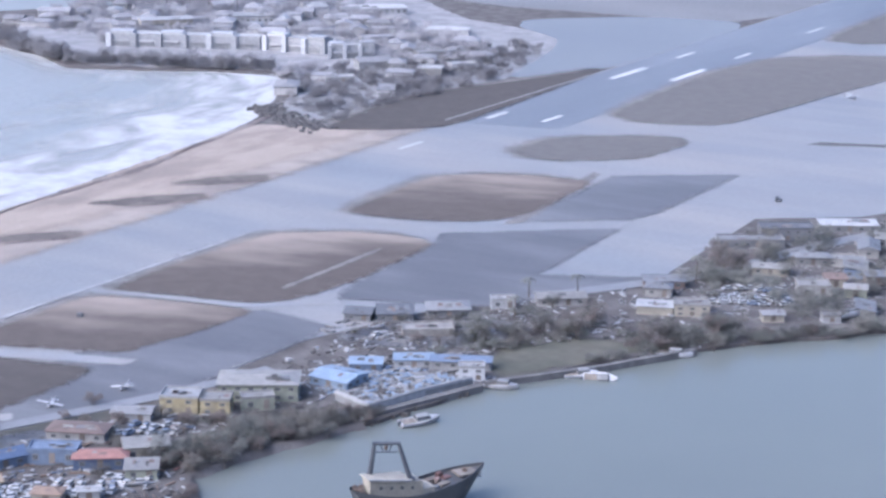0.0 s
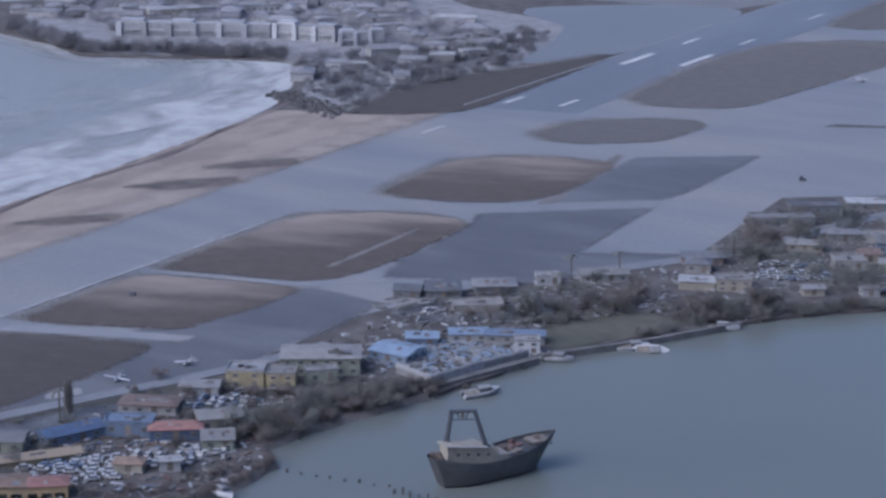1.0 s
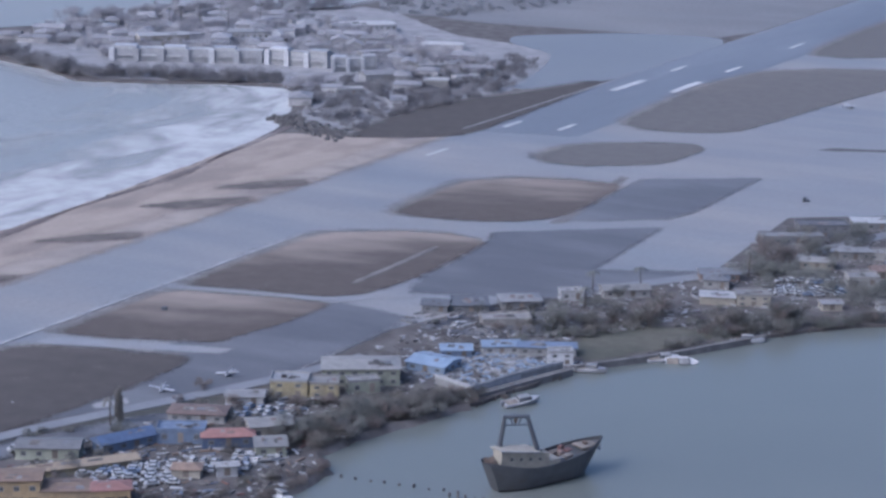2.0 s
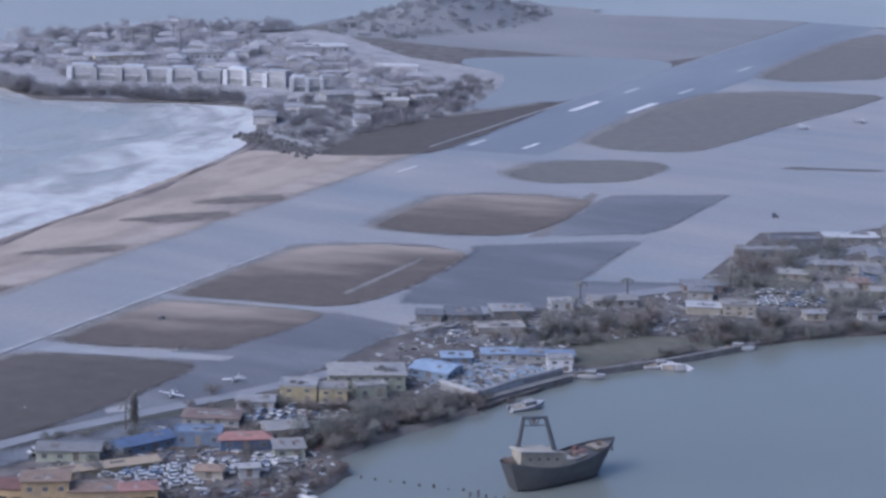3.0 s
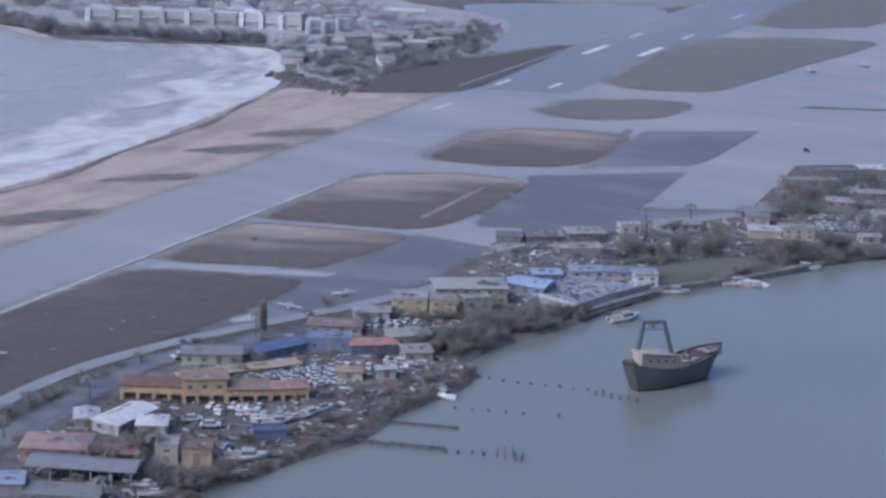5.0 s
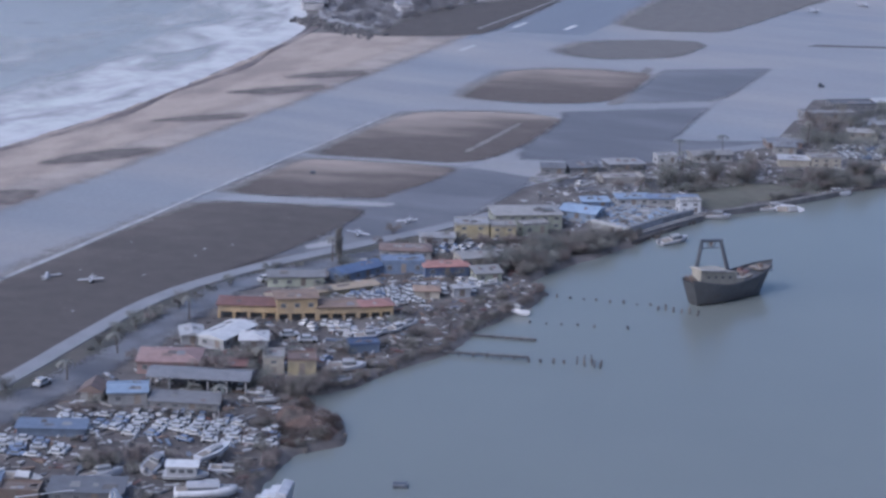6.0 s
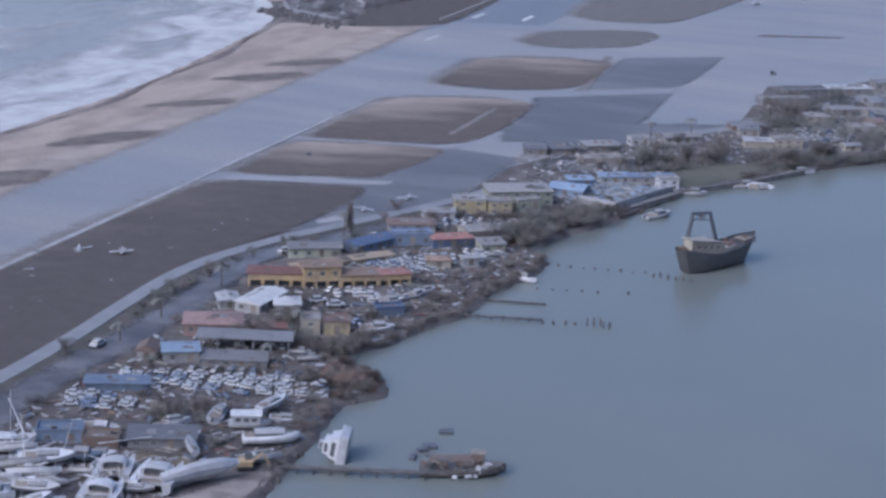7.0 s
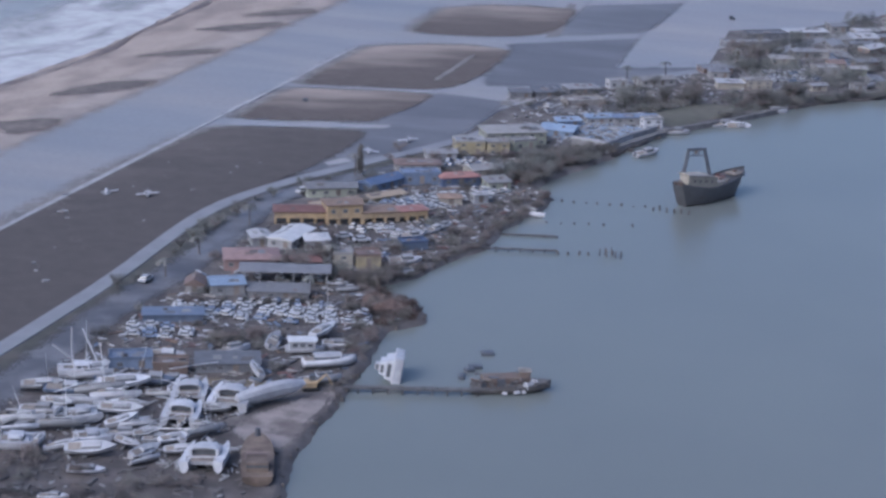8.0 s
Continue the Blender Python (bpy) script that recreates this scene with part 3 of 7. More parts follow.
# ---- materials of the things ----
M.update({
    "white": plain("white_gelcoat", (0.445, 0.452, 0.478), 0.45, 0.35),
    "dirty_white": plain("dirty_white_paint", (0.33, 0.334, 0.345), 0.6, 0.4),
    "cream": plain("cream_render", (0.33, 0.305, 0.26), 0.85, 0.15),
    "yellow": shader("yellow_render", (0.385, 0.29, 0.17), 0.85, 0.65, 0.5, 8.0, 0.2, second=(0.31, 0.245, 0.165), mix_scale=0.3),
    "pale_yellow": shader("pale_yellow_render", (0.34, 0.295, 0.185), 0.85, 0.65, 0.5, 8.0, 0.2, second=(0.22, 0.195, 0.145), mix_scale=0.3),
    "pink": plain("salmon_pink_render", (0.225, 0.158, 0.15), 0.85, 0.1),
    "light_blue": plain("light_blue_render", (0.145, 0.185, 0.265), 0.8, 0.1),
    "pale_green": plain("pale_green_render", (0.275, 0.29, 0.24), 0.85, 0.15),
    "grey": plain("grey_render", (0.265, 0.262, 0.262), 0.85, 0.35),
    "roof_dark": plain("dark_slate_roof", (0.16, 0.165, 0.18), 0.6, 0.1),
    "roof_grey": plain("grey_sheet_roof", (0.205, 0.205, 0.212), 0.6, 0.3),
    "roof_pale": plain("pale_sheet_roof", (0.23, 0.225, 0.22), 0.65, 0.25),
    "roof_white": plain("white_sheet_roof", (0.37, 0.37, 0.375), 0.5, 0.35),
    "roof_red": plain("red_sheet_roof", (0.215, 0.122, 0.108), 0.6, 0.15),
    "roof_coral": plain("coral_red_sheet_roof", (0.27, 0.145, 0.125), 0.6, 0.1),
    "roof_maroon": plain("dark_red_tile_roof", (0.125, 0.068, 0.062), 0.75, 0.1),
    "mound": shader("red_brown_wrack", (0.1, 0.07, 0.06), 0.95, 0.6, 0.8, 5.0, 0.6, second=(0.068, 0.058, 0.053), mix_scale=0.3),
    "roof_slate": plain("near_black_roof_felt", (0.105, 0.11, 0.125), 0.7, 0.1),
    "tan": plain("tan_sheet_roof", (0.29, 0.235, 0.17), 0.7, 0.1),
    "roof_brown": plain("rusty_brown_roof", (0.17, 0.128, 0.115), 0.75, 0.2),
    "roof_orange": plain("orange_tile_roof", (0.225, 0.165, 0.128), 0.8, 0.2),
    "roof_blue": plain("blue_sheet_roof", (0.085, 0.118, 0.2), 0.55, 0.2),
    "sky_blue": plain("sky_blue_sheet", (0.22, 0.28, 0.37), 0.55, 0.15),
    "tarp": plain("blue_tarpaulin", (0.12, 0.15, 0.21), 0.5, 0.3),
    "glass": plain("dark_window_glass", (0.1, 0.105, 0.115), 0.15),
    # grey that paints the shade inside the hotel bays
    "bay": plain("painted_bay_shade", (0.33, 0.335, 0.35), 0.8),
    "frame": plain("window_frame_paint", (0.24, 0.24, 0.24), 0.6),
    "door": plain("door_paint", (0.2, 0.17, 0.15), 0.7, 0.4),
    "hull_dark": shader("navy_hull_paint", (0.07, 0.073, 0.08), 0.5, 0.7, 0.5, 6.0, 0.1, second=(0.09, 0.074, 0.066), mix_scale=0.5, mix_low=0.55, mix_high=0.75),
    "roof_bright": plain("bright_white_sheet_roof", (0.5, 0.505, 0.51), 0.45, 0.1),
    "barge_paint": shader("stained_brown_deck", (0.16, 0.125, 0.1), 0.85, 0.5, 0.5, 6.0, 0.3, second=(0.1, 0.076, 0.062), mix_scale=0.3),
    "rust": shader("rusted_steel", (0.13, 0.098, 0.085), 0.9, 0.55, 0.6, 7.0, 0.4, second=(0.18, 0.15, 0.13), mix_scale=0.6),
    "deck": shader("weathered_deck", (0.22, 0.195, 0.17), 0.85, 0.6, 0.7, 7.0, 0.2),
    "steel_dark": plain("dark_painted_steel", (0.075, 0.083, 0.1), 0.5),
    "rubber": plain("tyre_rubber", (0.02, 0.02, 0.02), 0.9),
    "alloy": plain("aluminium_spar", (0.6, 0.61, 0.62), 0.4, metal=0.6),
    "timber": shader("soaked_timber", (0.105, 0.1, 0.1), 0.9, 0.55, 0.8, 9.0, 0.4),
    "scrap": plain("grey_scrap_sheet", (0.25, 0.248, 0.25), 0.7, 0.3),
    "stone": shader("wet_dark_stone", (0.1, 0.09, 0.083), 0.8, 0.6, 0.5, 5.0, 0.4),
    # villa walls lightened and roofs muted, haze's low contrast painted in
    "villa_wall": plain("pale_villa_render", (0.5, 0.495, 0.505), 0.8, 0.25),
    "villa_roof": plain("weathered_villa_roof", (0.275, 0.272, 0.287), 0.7, 0.3),
    "rock": shader("grey_shore_rock", (0.115, 0.11, 0.112), 0.85, 0.6, 0.3, 4.0, 0.4),
    "seawall": shader("dark_stained_seawall", (0.16, 0.155, 0.155), 0.9, 0.6, 0.4, 6.0, 0.3),
    "concrete": shader("stained_concrete", (0.28, 0.27, 0.26), 0.9, 0.6, 0.4, 6.0, 0.3),
    "bark": shader("bare_bark", (0.11, 0.095, 0.085), 0.95, 0.6, 1.0, 12.0, 0.5),
    "leaf_brown": shader("wind_burnt_leaves", (0.215, 0.186, 0.176), 0.9, 0.88, 0.5, 5.0, 0.0, second=(0.19, 0.184, 0.168), mix_scale=0.12, shade=0.12),
    # leaves lifted to pale lilac: distance haze painted into the colour
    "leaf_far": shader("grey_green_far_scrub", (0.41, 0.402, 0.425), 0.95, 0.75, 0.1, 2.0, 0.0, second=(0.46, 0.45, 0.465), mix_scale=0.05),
    # darker scrub, still greyed by haze mixed into its base colour
    "leaf_shore": shader("hazed_shore_scrub", (0.228, 0.224, 0.24), 0.95, 0.75, 0.1, 2.0, 0.0, second=(0.265, 0.257, 0.267), mix_scale=0.05),
    # hill foliage coloured blue-grey in place of mist
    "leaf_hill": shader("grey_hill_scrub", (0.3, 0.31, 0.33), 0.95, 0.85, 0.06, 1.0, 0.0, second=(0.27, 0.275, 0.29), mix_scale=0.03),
    "leaf_green": shader("salt_burnt_green_leaves", (0.195, 0.202, 0.186), 0.9, 0.88, 0.5, 5.0, 0.0, second=(0.215, 0.208, 0.192), mix_scale=0.1, shade=0.12),
    "debris": shader("mixed_splintered_debris", (0.15, 0.137, 0.13), 0.9, 0.5, 0.8, 6.0, 0.2, second=(0.2, 0.19, 0.185), mix_scale=0.5, mix_low=0.4, mix_high=0.6),
})
for key, c in (("car_white", (0.38, 0.385, 0.395)), ("car_silver", (0.34, 0.35, 0.37)), ("car_blue", (0.13, 0.17, 0.26)), ("car_dark", (0.05, 0.05, 0.06)), ("car_red", (0.34, 0.06, 0.05))):
    M[key] = plain(key + "_paint", c, 0.3)


def leafy(m):
    """Thin leaves let some of the light through."""
    n, l = m.node_tree.nodes, m.node_tree.links
    b, out = n["Principled BSDF"], n["Material Output"]
    glow = n.new("ShaderNodeBsdfTranslucent")
    l.new(b.inputs["Base Color"].links[0].from_socket, glow.inputs["Color"])
    mix = n.new("ShaderNodeMixShader")
    mix.inputs["Fac"].default_value = 0.35
    l.new(b.outputs["BSDF"], mix.inputs[1])
    l.new(glow.outputs["BSDF"], mix.inputs[2])
    l.new(mix.outputs["Shader"], out.inputs["Surface"])


for key in ("leaf_brown", "leaf_green", "leaf_far", "leaf_shore", "leaf_hill"):
    leafy(M[key])


# ---- generators ----
def empty(name, x, y, z=0.0, rz=0.0):
    ob = new(name)
    ob.empty_display_size = 0.5
    ob.matrix_basis = Matrix.LocRotScale((x, y, z), Euler((0, 0, rz)), None)
    return ob


def frame_mesh():
    bm = bmesh.new()
    box(bm, 0, 0, -0.5, 1, 0.06, 0.08)
    box(bm, 0, 0, 0.42, 1, 0.06, 0.08)
    box(bm, -0.46, 0, -0.42, 0.08, 0.06, 0.84)
    box(bm, 0.46, 0, -0.42, 0.08, 0.06, 0.84)
    box(bm, 0, 0, -0.42, 0.05, 0.05, 0.84)
    return finish("window", bm, M["frame"])


def pane_mesh():
    bm = bmesh.new()
    box(bm, 0, 0, -0.42, 0.86, 0.03, 0.84)
    return finish("pane", bm, M["glass"])


def door_mesh():
    bm = bmesh.new()
    box(bm, 0, 0, 0, 1, 0.07, 1)
    return finish("door", bm, M["door"])


FRAME, PANE, DOOR = frame_mesh(), pane_mesh(), door_mesh()


def roof_part(parent, w, d, h, kind, rise, material, over=0.35):
    bm = bmesh.new()
    a, b = w / 2 + over, d / 2 + over
    if kind == "flat":
        box(bm, 0, 0, h, w + 0.2, d + 0.2, 0.18)
        for x, y, sx, sy in ((0, -d / 2, w + 0.2, 0.2), (0, d / 2, w + 0.2, 0.2), (-w / 2, 0, 0.2, d - 0.2), (w / 2, 0, 0.2, d - 0.2)):
            box(bm, x, y, h + 0.18, sx, sy, 0.3)
    elif kind == "shed":
        v = [bm.verts.new(p) for p in ((-a, -b, h), (a, -b, h), (a, b, h + rise), (-a, b, h + rise), (-a, -b, h + 0.15), (a, -b, h + 0.15), (a, b, h + rise + 0.15), (-a, b, h + rise + 0.15))]
        for f in ((3, 2, 1, 0), (4, 5, 6, 7), (0, 1, 5, 4), (1, 2, 6, 5), (2, 3, 7, 6), (3, 0, 4, 7)):
            bm.faces.new([v[i] for i in f])
    else:
        inset = min(a, b) * 0.85 if kind == "hip" else 0.0
        if a >= b:
            r0, r1 = (-a + inset, 0, h + rise), (a - inset, 0, h + rise)
        else:
            r0, r1 = (0, -b + inset, h + rise), (0, b - inset, h + rise)
        base = [bm.verts.new(p) for p in ((-a, -b, h), (a, -b, h), (a, b, h), (-a, b, h))]
        eave = [bm.verts.new((v.co.x, v.co.y, h + 0.14)) for v in base]
        p, q = bm.verts.new((r0[0], r0[1], r0[2] + 0.14)), bm.verts.new((r1[0], r1[1], r1[2] + 0.14))
        bm.faces.new(base[::-1])
        for i in range(4):
            bm.faces.new((base[i], base[(i + 1) % 4], eave[(i + 1) % 4], eave[i]))
        if a >= b:
            sides = ((eave[0], eave[1], q, p), (eave[2], eave[3], p, q), (eave[1], eave[2], q), (eave[3], eave[0], p))
        else:
            sides = ((eave[1], eave[2], q, p), (eave[3], eave[0], p, q), (eave[0], eave[1], p), (eave[2], eave[3], q))
        for s in sides:
            bm.faces.new(s)
    return part("roof", bm, material, parent)


def torn_roof(parent, w, d, h, kind, rise, rnd):
    """Patches where the storm tore the roofing away, lying on the slopes."""
    a, c = w / 2, d / 2
    along, across = (a, c) if a >= c else (c, a)
    for _ in range(rnd.randint(3, 6)):
        u, v, side = rnd.uniform(-0.62, 0.5) * along, rnd.uniform(0.12, 0.6), rnd.choice((-1, -1, 1))
        lu, lv = along * rnd.uniform(0.14, 0.42), rnd.uniform(0.16, 0.4)
        quad = []
        for uu, vv in ((u, v), (u + lu, v + rnd.uniform(-0.06, 0.06)), (u + lu * rnd.uniform(0.8, 1.1), v + lv), (u + lu * rnd.uniform(-0.1, 0.2), v + lv)):
            if kind == "flat":
                q = (uu, side * across * (0.85 - vv * 1.5), h + 0.2)
            elif kind == "shed":
                q = (uu, c * (2 * vv - 1), h + 0.17 + rise * vv) if a >= c else (a * (2 * vv - 1) * 0.8, uu, h + 0.17 + rise * (uu + c) / d)
            else:
                q = (uu, side * across * (1 - vv), h + 0.17 + rise * vv)
            quad.append(q if a >= c or kind == "shed" else (q[1], q[0], q[2]))
        bm = bmesh.new()
        low = [bm.verts.new(q) for q in quad]
        top = [bm.verts.new((q[0], q[1], q[2] + 0.04)) for q in quad]
        bm.faces.new(top)
        for i in range(4):
            bm.faces.new((low[i], low[(i + 1) % 4], top[(i + 1) % 4], top[i]))
        bmesh.ops.recalc_face_normals(bm, faces=bm.faces)
        part("torn_patch", bm, M[rnd.choice(("roof_brown", "debris", "roof_dark", "roof_pale", "timber"))], parent, "bare battens where roofing is torn off")


def house(x, y, w, d, h, deg=25.0, wall="cream", roof="roof_grey", kind="hip", rise=1.2, storeys=1, label="", name="house", windows=True, category="house",
          group="houses of the seaside town", z=0.0):
    if name not in ("villa", "hotel_block", "hall"):
        h, rise = h * 0.68, rise * 0.7
    ob = tagged(empty(name, x, y, z, radians(deg)), label or f"storm-battered {wall.replace('villa_wall', 'pale').replace('_', ' ')} {'villa' if name == 'villa' else 'house'} with a {roof.replace('villa_roof', 'weathered grey').replace('roof_', '').replace('_', ' ')} roof", category, group)
    bm = bmesh.new()
    box(bm, 0, 0, -0.3, w, d, h + 0.3)
    box(bm, 0, 0, -0.3, w + 0.24, d + 0.24, 0.55)
    part("wall", bm, M[wall], ob)
    roof_part(ob, w, d, h, kind, rise, M[roof])
    if name not in ("villa", "hotel_block", "yard_wall"):
        torn_roof(ob, w, d, h, kind, rise, random.Random(int(x * 31 + y * 17)))
    if not windows or name == "villa":
        return ob
    floor = h / storeys
    for side in range(4):
        length = w if side % 2 == 0 else d
        n = max(1, int(length / 2.3))
        turn = side * math.pi / 2
        off = (d if side % 2 == 0 else w) / 2 + 0.03
        for s in range(storeys):
            for i in range(n):
                u = (i + 0.5) / n * length - length / 2
                c, sn = math.cos(turn), math.sin(turn)
                px, py = u * c + off * sn, u * sn - off * c
                if side == 0 and s == 0 and i == n // 2:
                    link("door", DOOR, ob, Matrix.LocRotScale((px, py, 0.25), Euler((0, 0, turn)), (0.95, 1, min(2.0, floor * 0.75))))
                    continue
                wm = Matrix.LocRotScale((px, py, floor * (s + 0.55)), Euler((0, 0, turn)), (0.95, 1, min(1.1, floor * 0.42)))
                wo = link("window", FRAME, ob, wm)
                link("pane", PANE, wo)
    return ob


def front(x0, y0, x1, y1, d, h, **kw):
    """A house whose seaward wall runs from one place to another."""
    w = math.hypot(x1 - x0, y1 - y0)
    a = math.atan2(y1 - y0, x1 - x0)
    return house((x0 + x1) / 2 - math.sin(a) * d / 2, (y0 + y1) / 2 + math.cos(a) * d / 2, w, d, h, deg=math.degrees(a), **kw)


def car_model(paint):
    ob = tagged(empty("car", 0, 0, -50), f"{paint.replace('car_', '')} hatchback car parked tightly in a lot", "car", "cars parked in the town lots")
    bm = bmesh.new()
    box(bm, 0, 0, 0.28, 3.5, 1.5, 0.5, taper=0.95)
    bmesh.ops.bevel(bm, geom=bm.edges[:], offset=0.1, segments=1, affect="EDGES")
    box(bm, -0.2, 0, 1.16, 1.5, 1.12, 0.06)
    part("body", bm, M[paint], ob)
    bm = bmesh.new()
    box(bm, -0.2, 0, 0.76, 2.1, 1.36, 0.42, taper=0.78)
    part("cabin_glass", bm, M["glass"], ob)
    for i, (wx, wy) in enumerate(((-1.1, -0.68), (1.1, -0.68), (-1.1, 0.68), (1.1, 0.68))):
        bm = bmesh.new()
        rod(bm, (wx, wy - 0.09, 0.28), (wx, wy + 0.09, 0.28), 0.28, 10)
        part("wheel", bm, M["rubber"], ob)
    return ob


def loft(bm, rings):
    """Skins a row of half sections into a hull, mirrored and closed."""
    grid = []
    for x, half in rings:
        pts = [(x, y, z) for y, z in half] + [(x, -y, z) for y, z in reversed(half[:-1])]
        grid.append([bm.verts.new(p) for p in pts])
    n = len(grid[0])
    for a, b in zip(grid, grid[1:]):
        for j in range(n - 1):
            bm.faces.new((a[j], b[j], b[j + 1], a[j + 1]))
    bm.faces.new(grid[0][::-1])
    bm.faces.new(grid[-1])
    for a, b in zip(grid, grid[1:]):
        bm.faces.new((a[0], a[n - 1], b[n - 1], b[0]))
    return grid


def hull_rings(length, beam, depth, sheer, transom=0.8, count=9, off=0.0, fine=2.2):
    rings = []
    for i in range(count):
        t = i / (count - 1)
        w = beam / 2 * (transom + (1 - transom) * math.sin(min(1, t * 2) * math.pi / 2)) * (1 - max(0, (t - 0.45) / 0.55) ** fine) + 0.03
        top = depth + sheer * t ** 2.2
        keel = 0.05 + 0.55 * depth * max(0, (t - 0.8) / 0.2) ** 1.5
        rings.append((t * length - length / 2, [(w, top), (w * 0.94, keel + (top - keel) * 0.5), (w * 0.6, keel + (top - keel) * 0.15), (0.0, keel)]))
    return rings


def shifted(bm, start, off):
    for v in list(bm.verts)[start:]:
        v.co += Vector(off)


def arch_roof(bm, x0, x1, width, z, rise, thick=0.16):
    """Crowned roof shell, arched across its width."""
    rows = []
    for x, k in ((x0, 1.0), (x0 + (x1 - x0) * 0.6, 1.0), (x1, 0.82)):
        top, low = [], []
        for i in range(9):
            u = i / 4 - 1
            zz = z + rise * (1 - u * u) * (1.0 if x < x1 else 0.5) - 0.25 * (u ** 8)
            top.append(bm.verts.new((x, u * width / 2 * k, zz + thick)))
            low.append(bm.verts.new((x, u * width / 2 * k, zz)))
        rows.append(top + low[::-1])
    n = len(rows[0])
    for a, c in zip(rows, rows[1:]):
        for i in range(n):
            bm.faces.new((a[i], a[(i + 1) % n], c[(i + 1) % n], c[i]))
    bm.faces.new(rows[0][::-1])
    bm.faces.new(rows[-1])
    bmesh.ops.recalc_face_normals(bm, faces=bm.faces)


def catamaran_model(length=10.5, beam=5.8, mast=0.0):
    ob = tagged(empty("catamaran", 0, 0, -50), "white cruising catamaran thrown ashore among other yachts", "catamaran", "stranded yachts in the boatyard")
    for side in (-1, 1):
        bm = bmesh.new()
        loft(bm, hull_rings(length, 1.35, 1.75, 0.4, 0.95))
        shifted(bm, 0, (0, side * (beam / 2 - 0.55), 0))
        bmesh.ops.recalc_face_normals(bm, faces=bm.faces)
        part("hull", bm, M["white"], ob, smooth=False)
    bm = bmesh.new()
    box(bm, -0.2, 0, 1.0, length * 0.74, beam - 2.0, 0.55)
    part("bridge_deck", bm, M["white"], ob)
    bm = bmesh.new()
    box(bm, -length * 0.26, 0, 1.55, length * 0.26, beam - 2.4, 0.12)
    part("cockpit", bm, M["deck"], ob)
    bm = bmesh.new()
    box(bm, length * 0.02, 0, 1.55, length * 0.3, beam * 0.66, 1.15, taper=0.86)
    part("window_band", bm, M["glass"], ob, "dark wraparound saloon window")
    bm = bmesh.new()
    arch_roof(bm, -length * 0.2, length * 0.17, beam * 0.72, 2.55, 0.3)
    for s in (-1, 1):
        for x in (-length * 0.18, length * 0.1):
            box(bm, x, s * beam * 0.31, 1.55, 0.34, 0.34, 1.1)
    box(bm, length * 0.24, 0, 1.55, length * 0.16, beam * 0.56, 0.45, taper=0.6)
    part("coachroof", bm, M["white"], ob)
    bm = bmesh.new()
    rod(bm, (-length * 0.44, -beam * 0.34, 2.3), (-length * 0.44, beam * 0.34, 2.3), 0.13)
    for y in (-1, 1):
        rod(bm, (-length * 0.44, y * beam * 0.34, 1.5), (-length * 0.44, y * beam * 0.34, 2.3), 0.11)
    part("davit_arch", bm, M["white"], ob)
    bm = bmesh.new()
    box(bm, length * 0.33, 0, 1.05, length * 0.2, beam - 2.0, 0.05)
    part("trampoline", bm, M["steel_dark"], ob)
    if mast:
        bm = bmesh.new()
        rod(bm, (0.6, 0, 1.9), (0.3, 0, mast), 0.09, 6, 0.05)
        part("mast", bm, M["alloy"], ob)
        bm = bmesh.new()
        rod(bm, (0.5, 0, 3.1), (-length * 0.4, 0, 3.0), 0.06)
        part("boom", bm, M["alloy"], ob)
    return ob


def yacht_model(length=9.0, beam=2.7, mast=9.0, paint="white", keel=True):
    ob = tagged(empty("sailing_yacht", 0, 0, -50), "white sailing yacht knocked over on the hardstanding", "sailing yacht", "stranded yachts in the boatyard")
    bm = bmesh.new()
    loft(bm, hull_rings(length, beam, 1.35, 0.3, 0.6))
    bmesh.ops.recalc_face_normals(bm, faces=bm.faces)
    part("hull", bm, M[paint], ob)
    bm = bmesh.new()
    box(bm, 0.2, 0, 1.4, length * 0.42, beam * 0.5, 0.42, taper=0.8)
    part("coachroof", bm, M["dirty_white"], ob)
    bm = bmesh.new()
    box(bm, 0.2, 0, 1.5, length * 0.38, beam * 0.5 + 0.02, 0.16, taper=0.93)
    part("window_band", bm, M["glass"], ob)
    bm = bmesh.new()
    box(bm, -length * 0.3, 0, 1.36, length * 0.24, beam * 0.55, 0.1)
    part("cockpit", bm, M["deck"], ob)
    if keel:
        bm = bmesh.new()
        box(bm, 0.1, 0, -0.9, 1.6, 0.22, 1.1, taper=1.3)
        part("keel", bm, M["hull_dark"], ob)
    if mast:
        bm = bmesh.new()
        rod(bm, (0.9, 0, 1.6), (0.75, 0, mast), 0.08, 6, 0.05)
        rod(bm, (0.83, -0.6, mast * 0.62), (0.83, 0.6, mast * 0.62), 0.03)
        part("mast", bm, M["alloy"], ob)
        bm = bmesh.new()
        rod(bm, (0.9, 0, 2.3), (-length * 0.36, 0, 2.2), 0.06)
        part("boom", bm, M["alloy"], ob)
    return ob


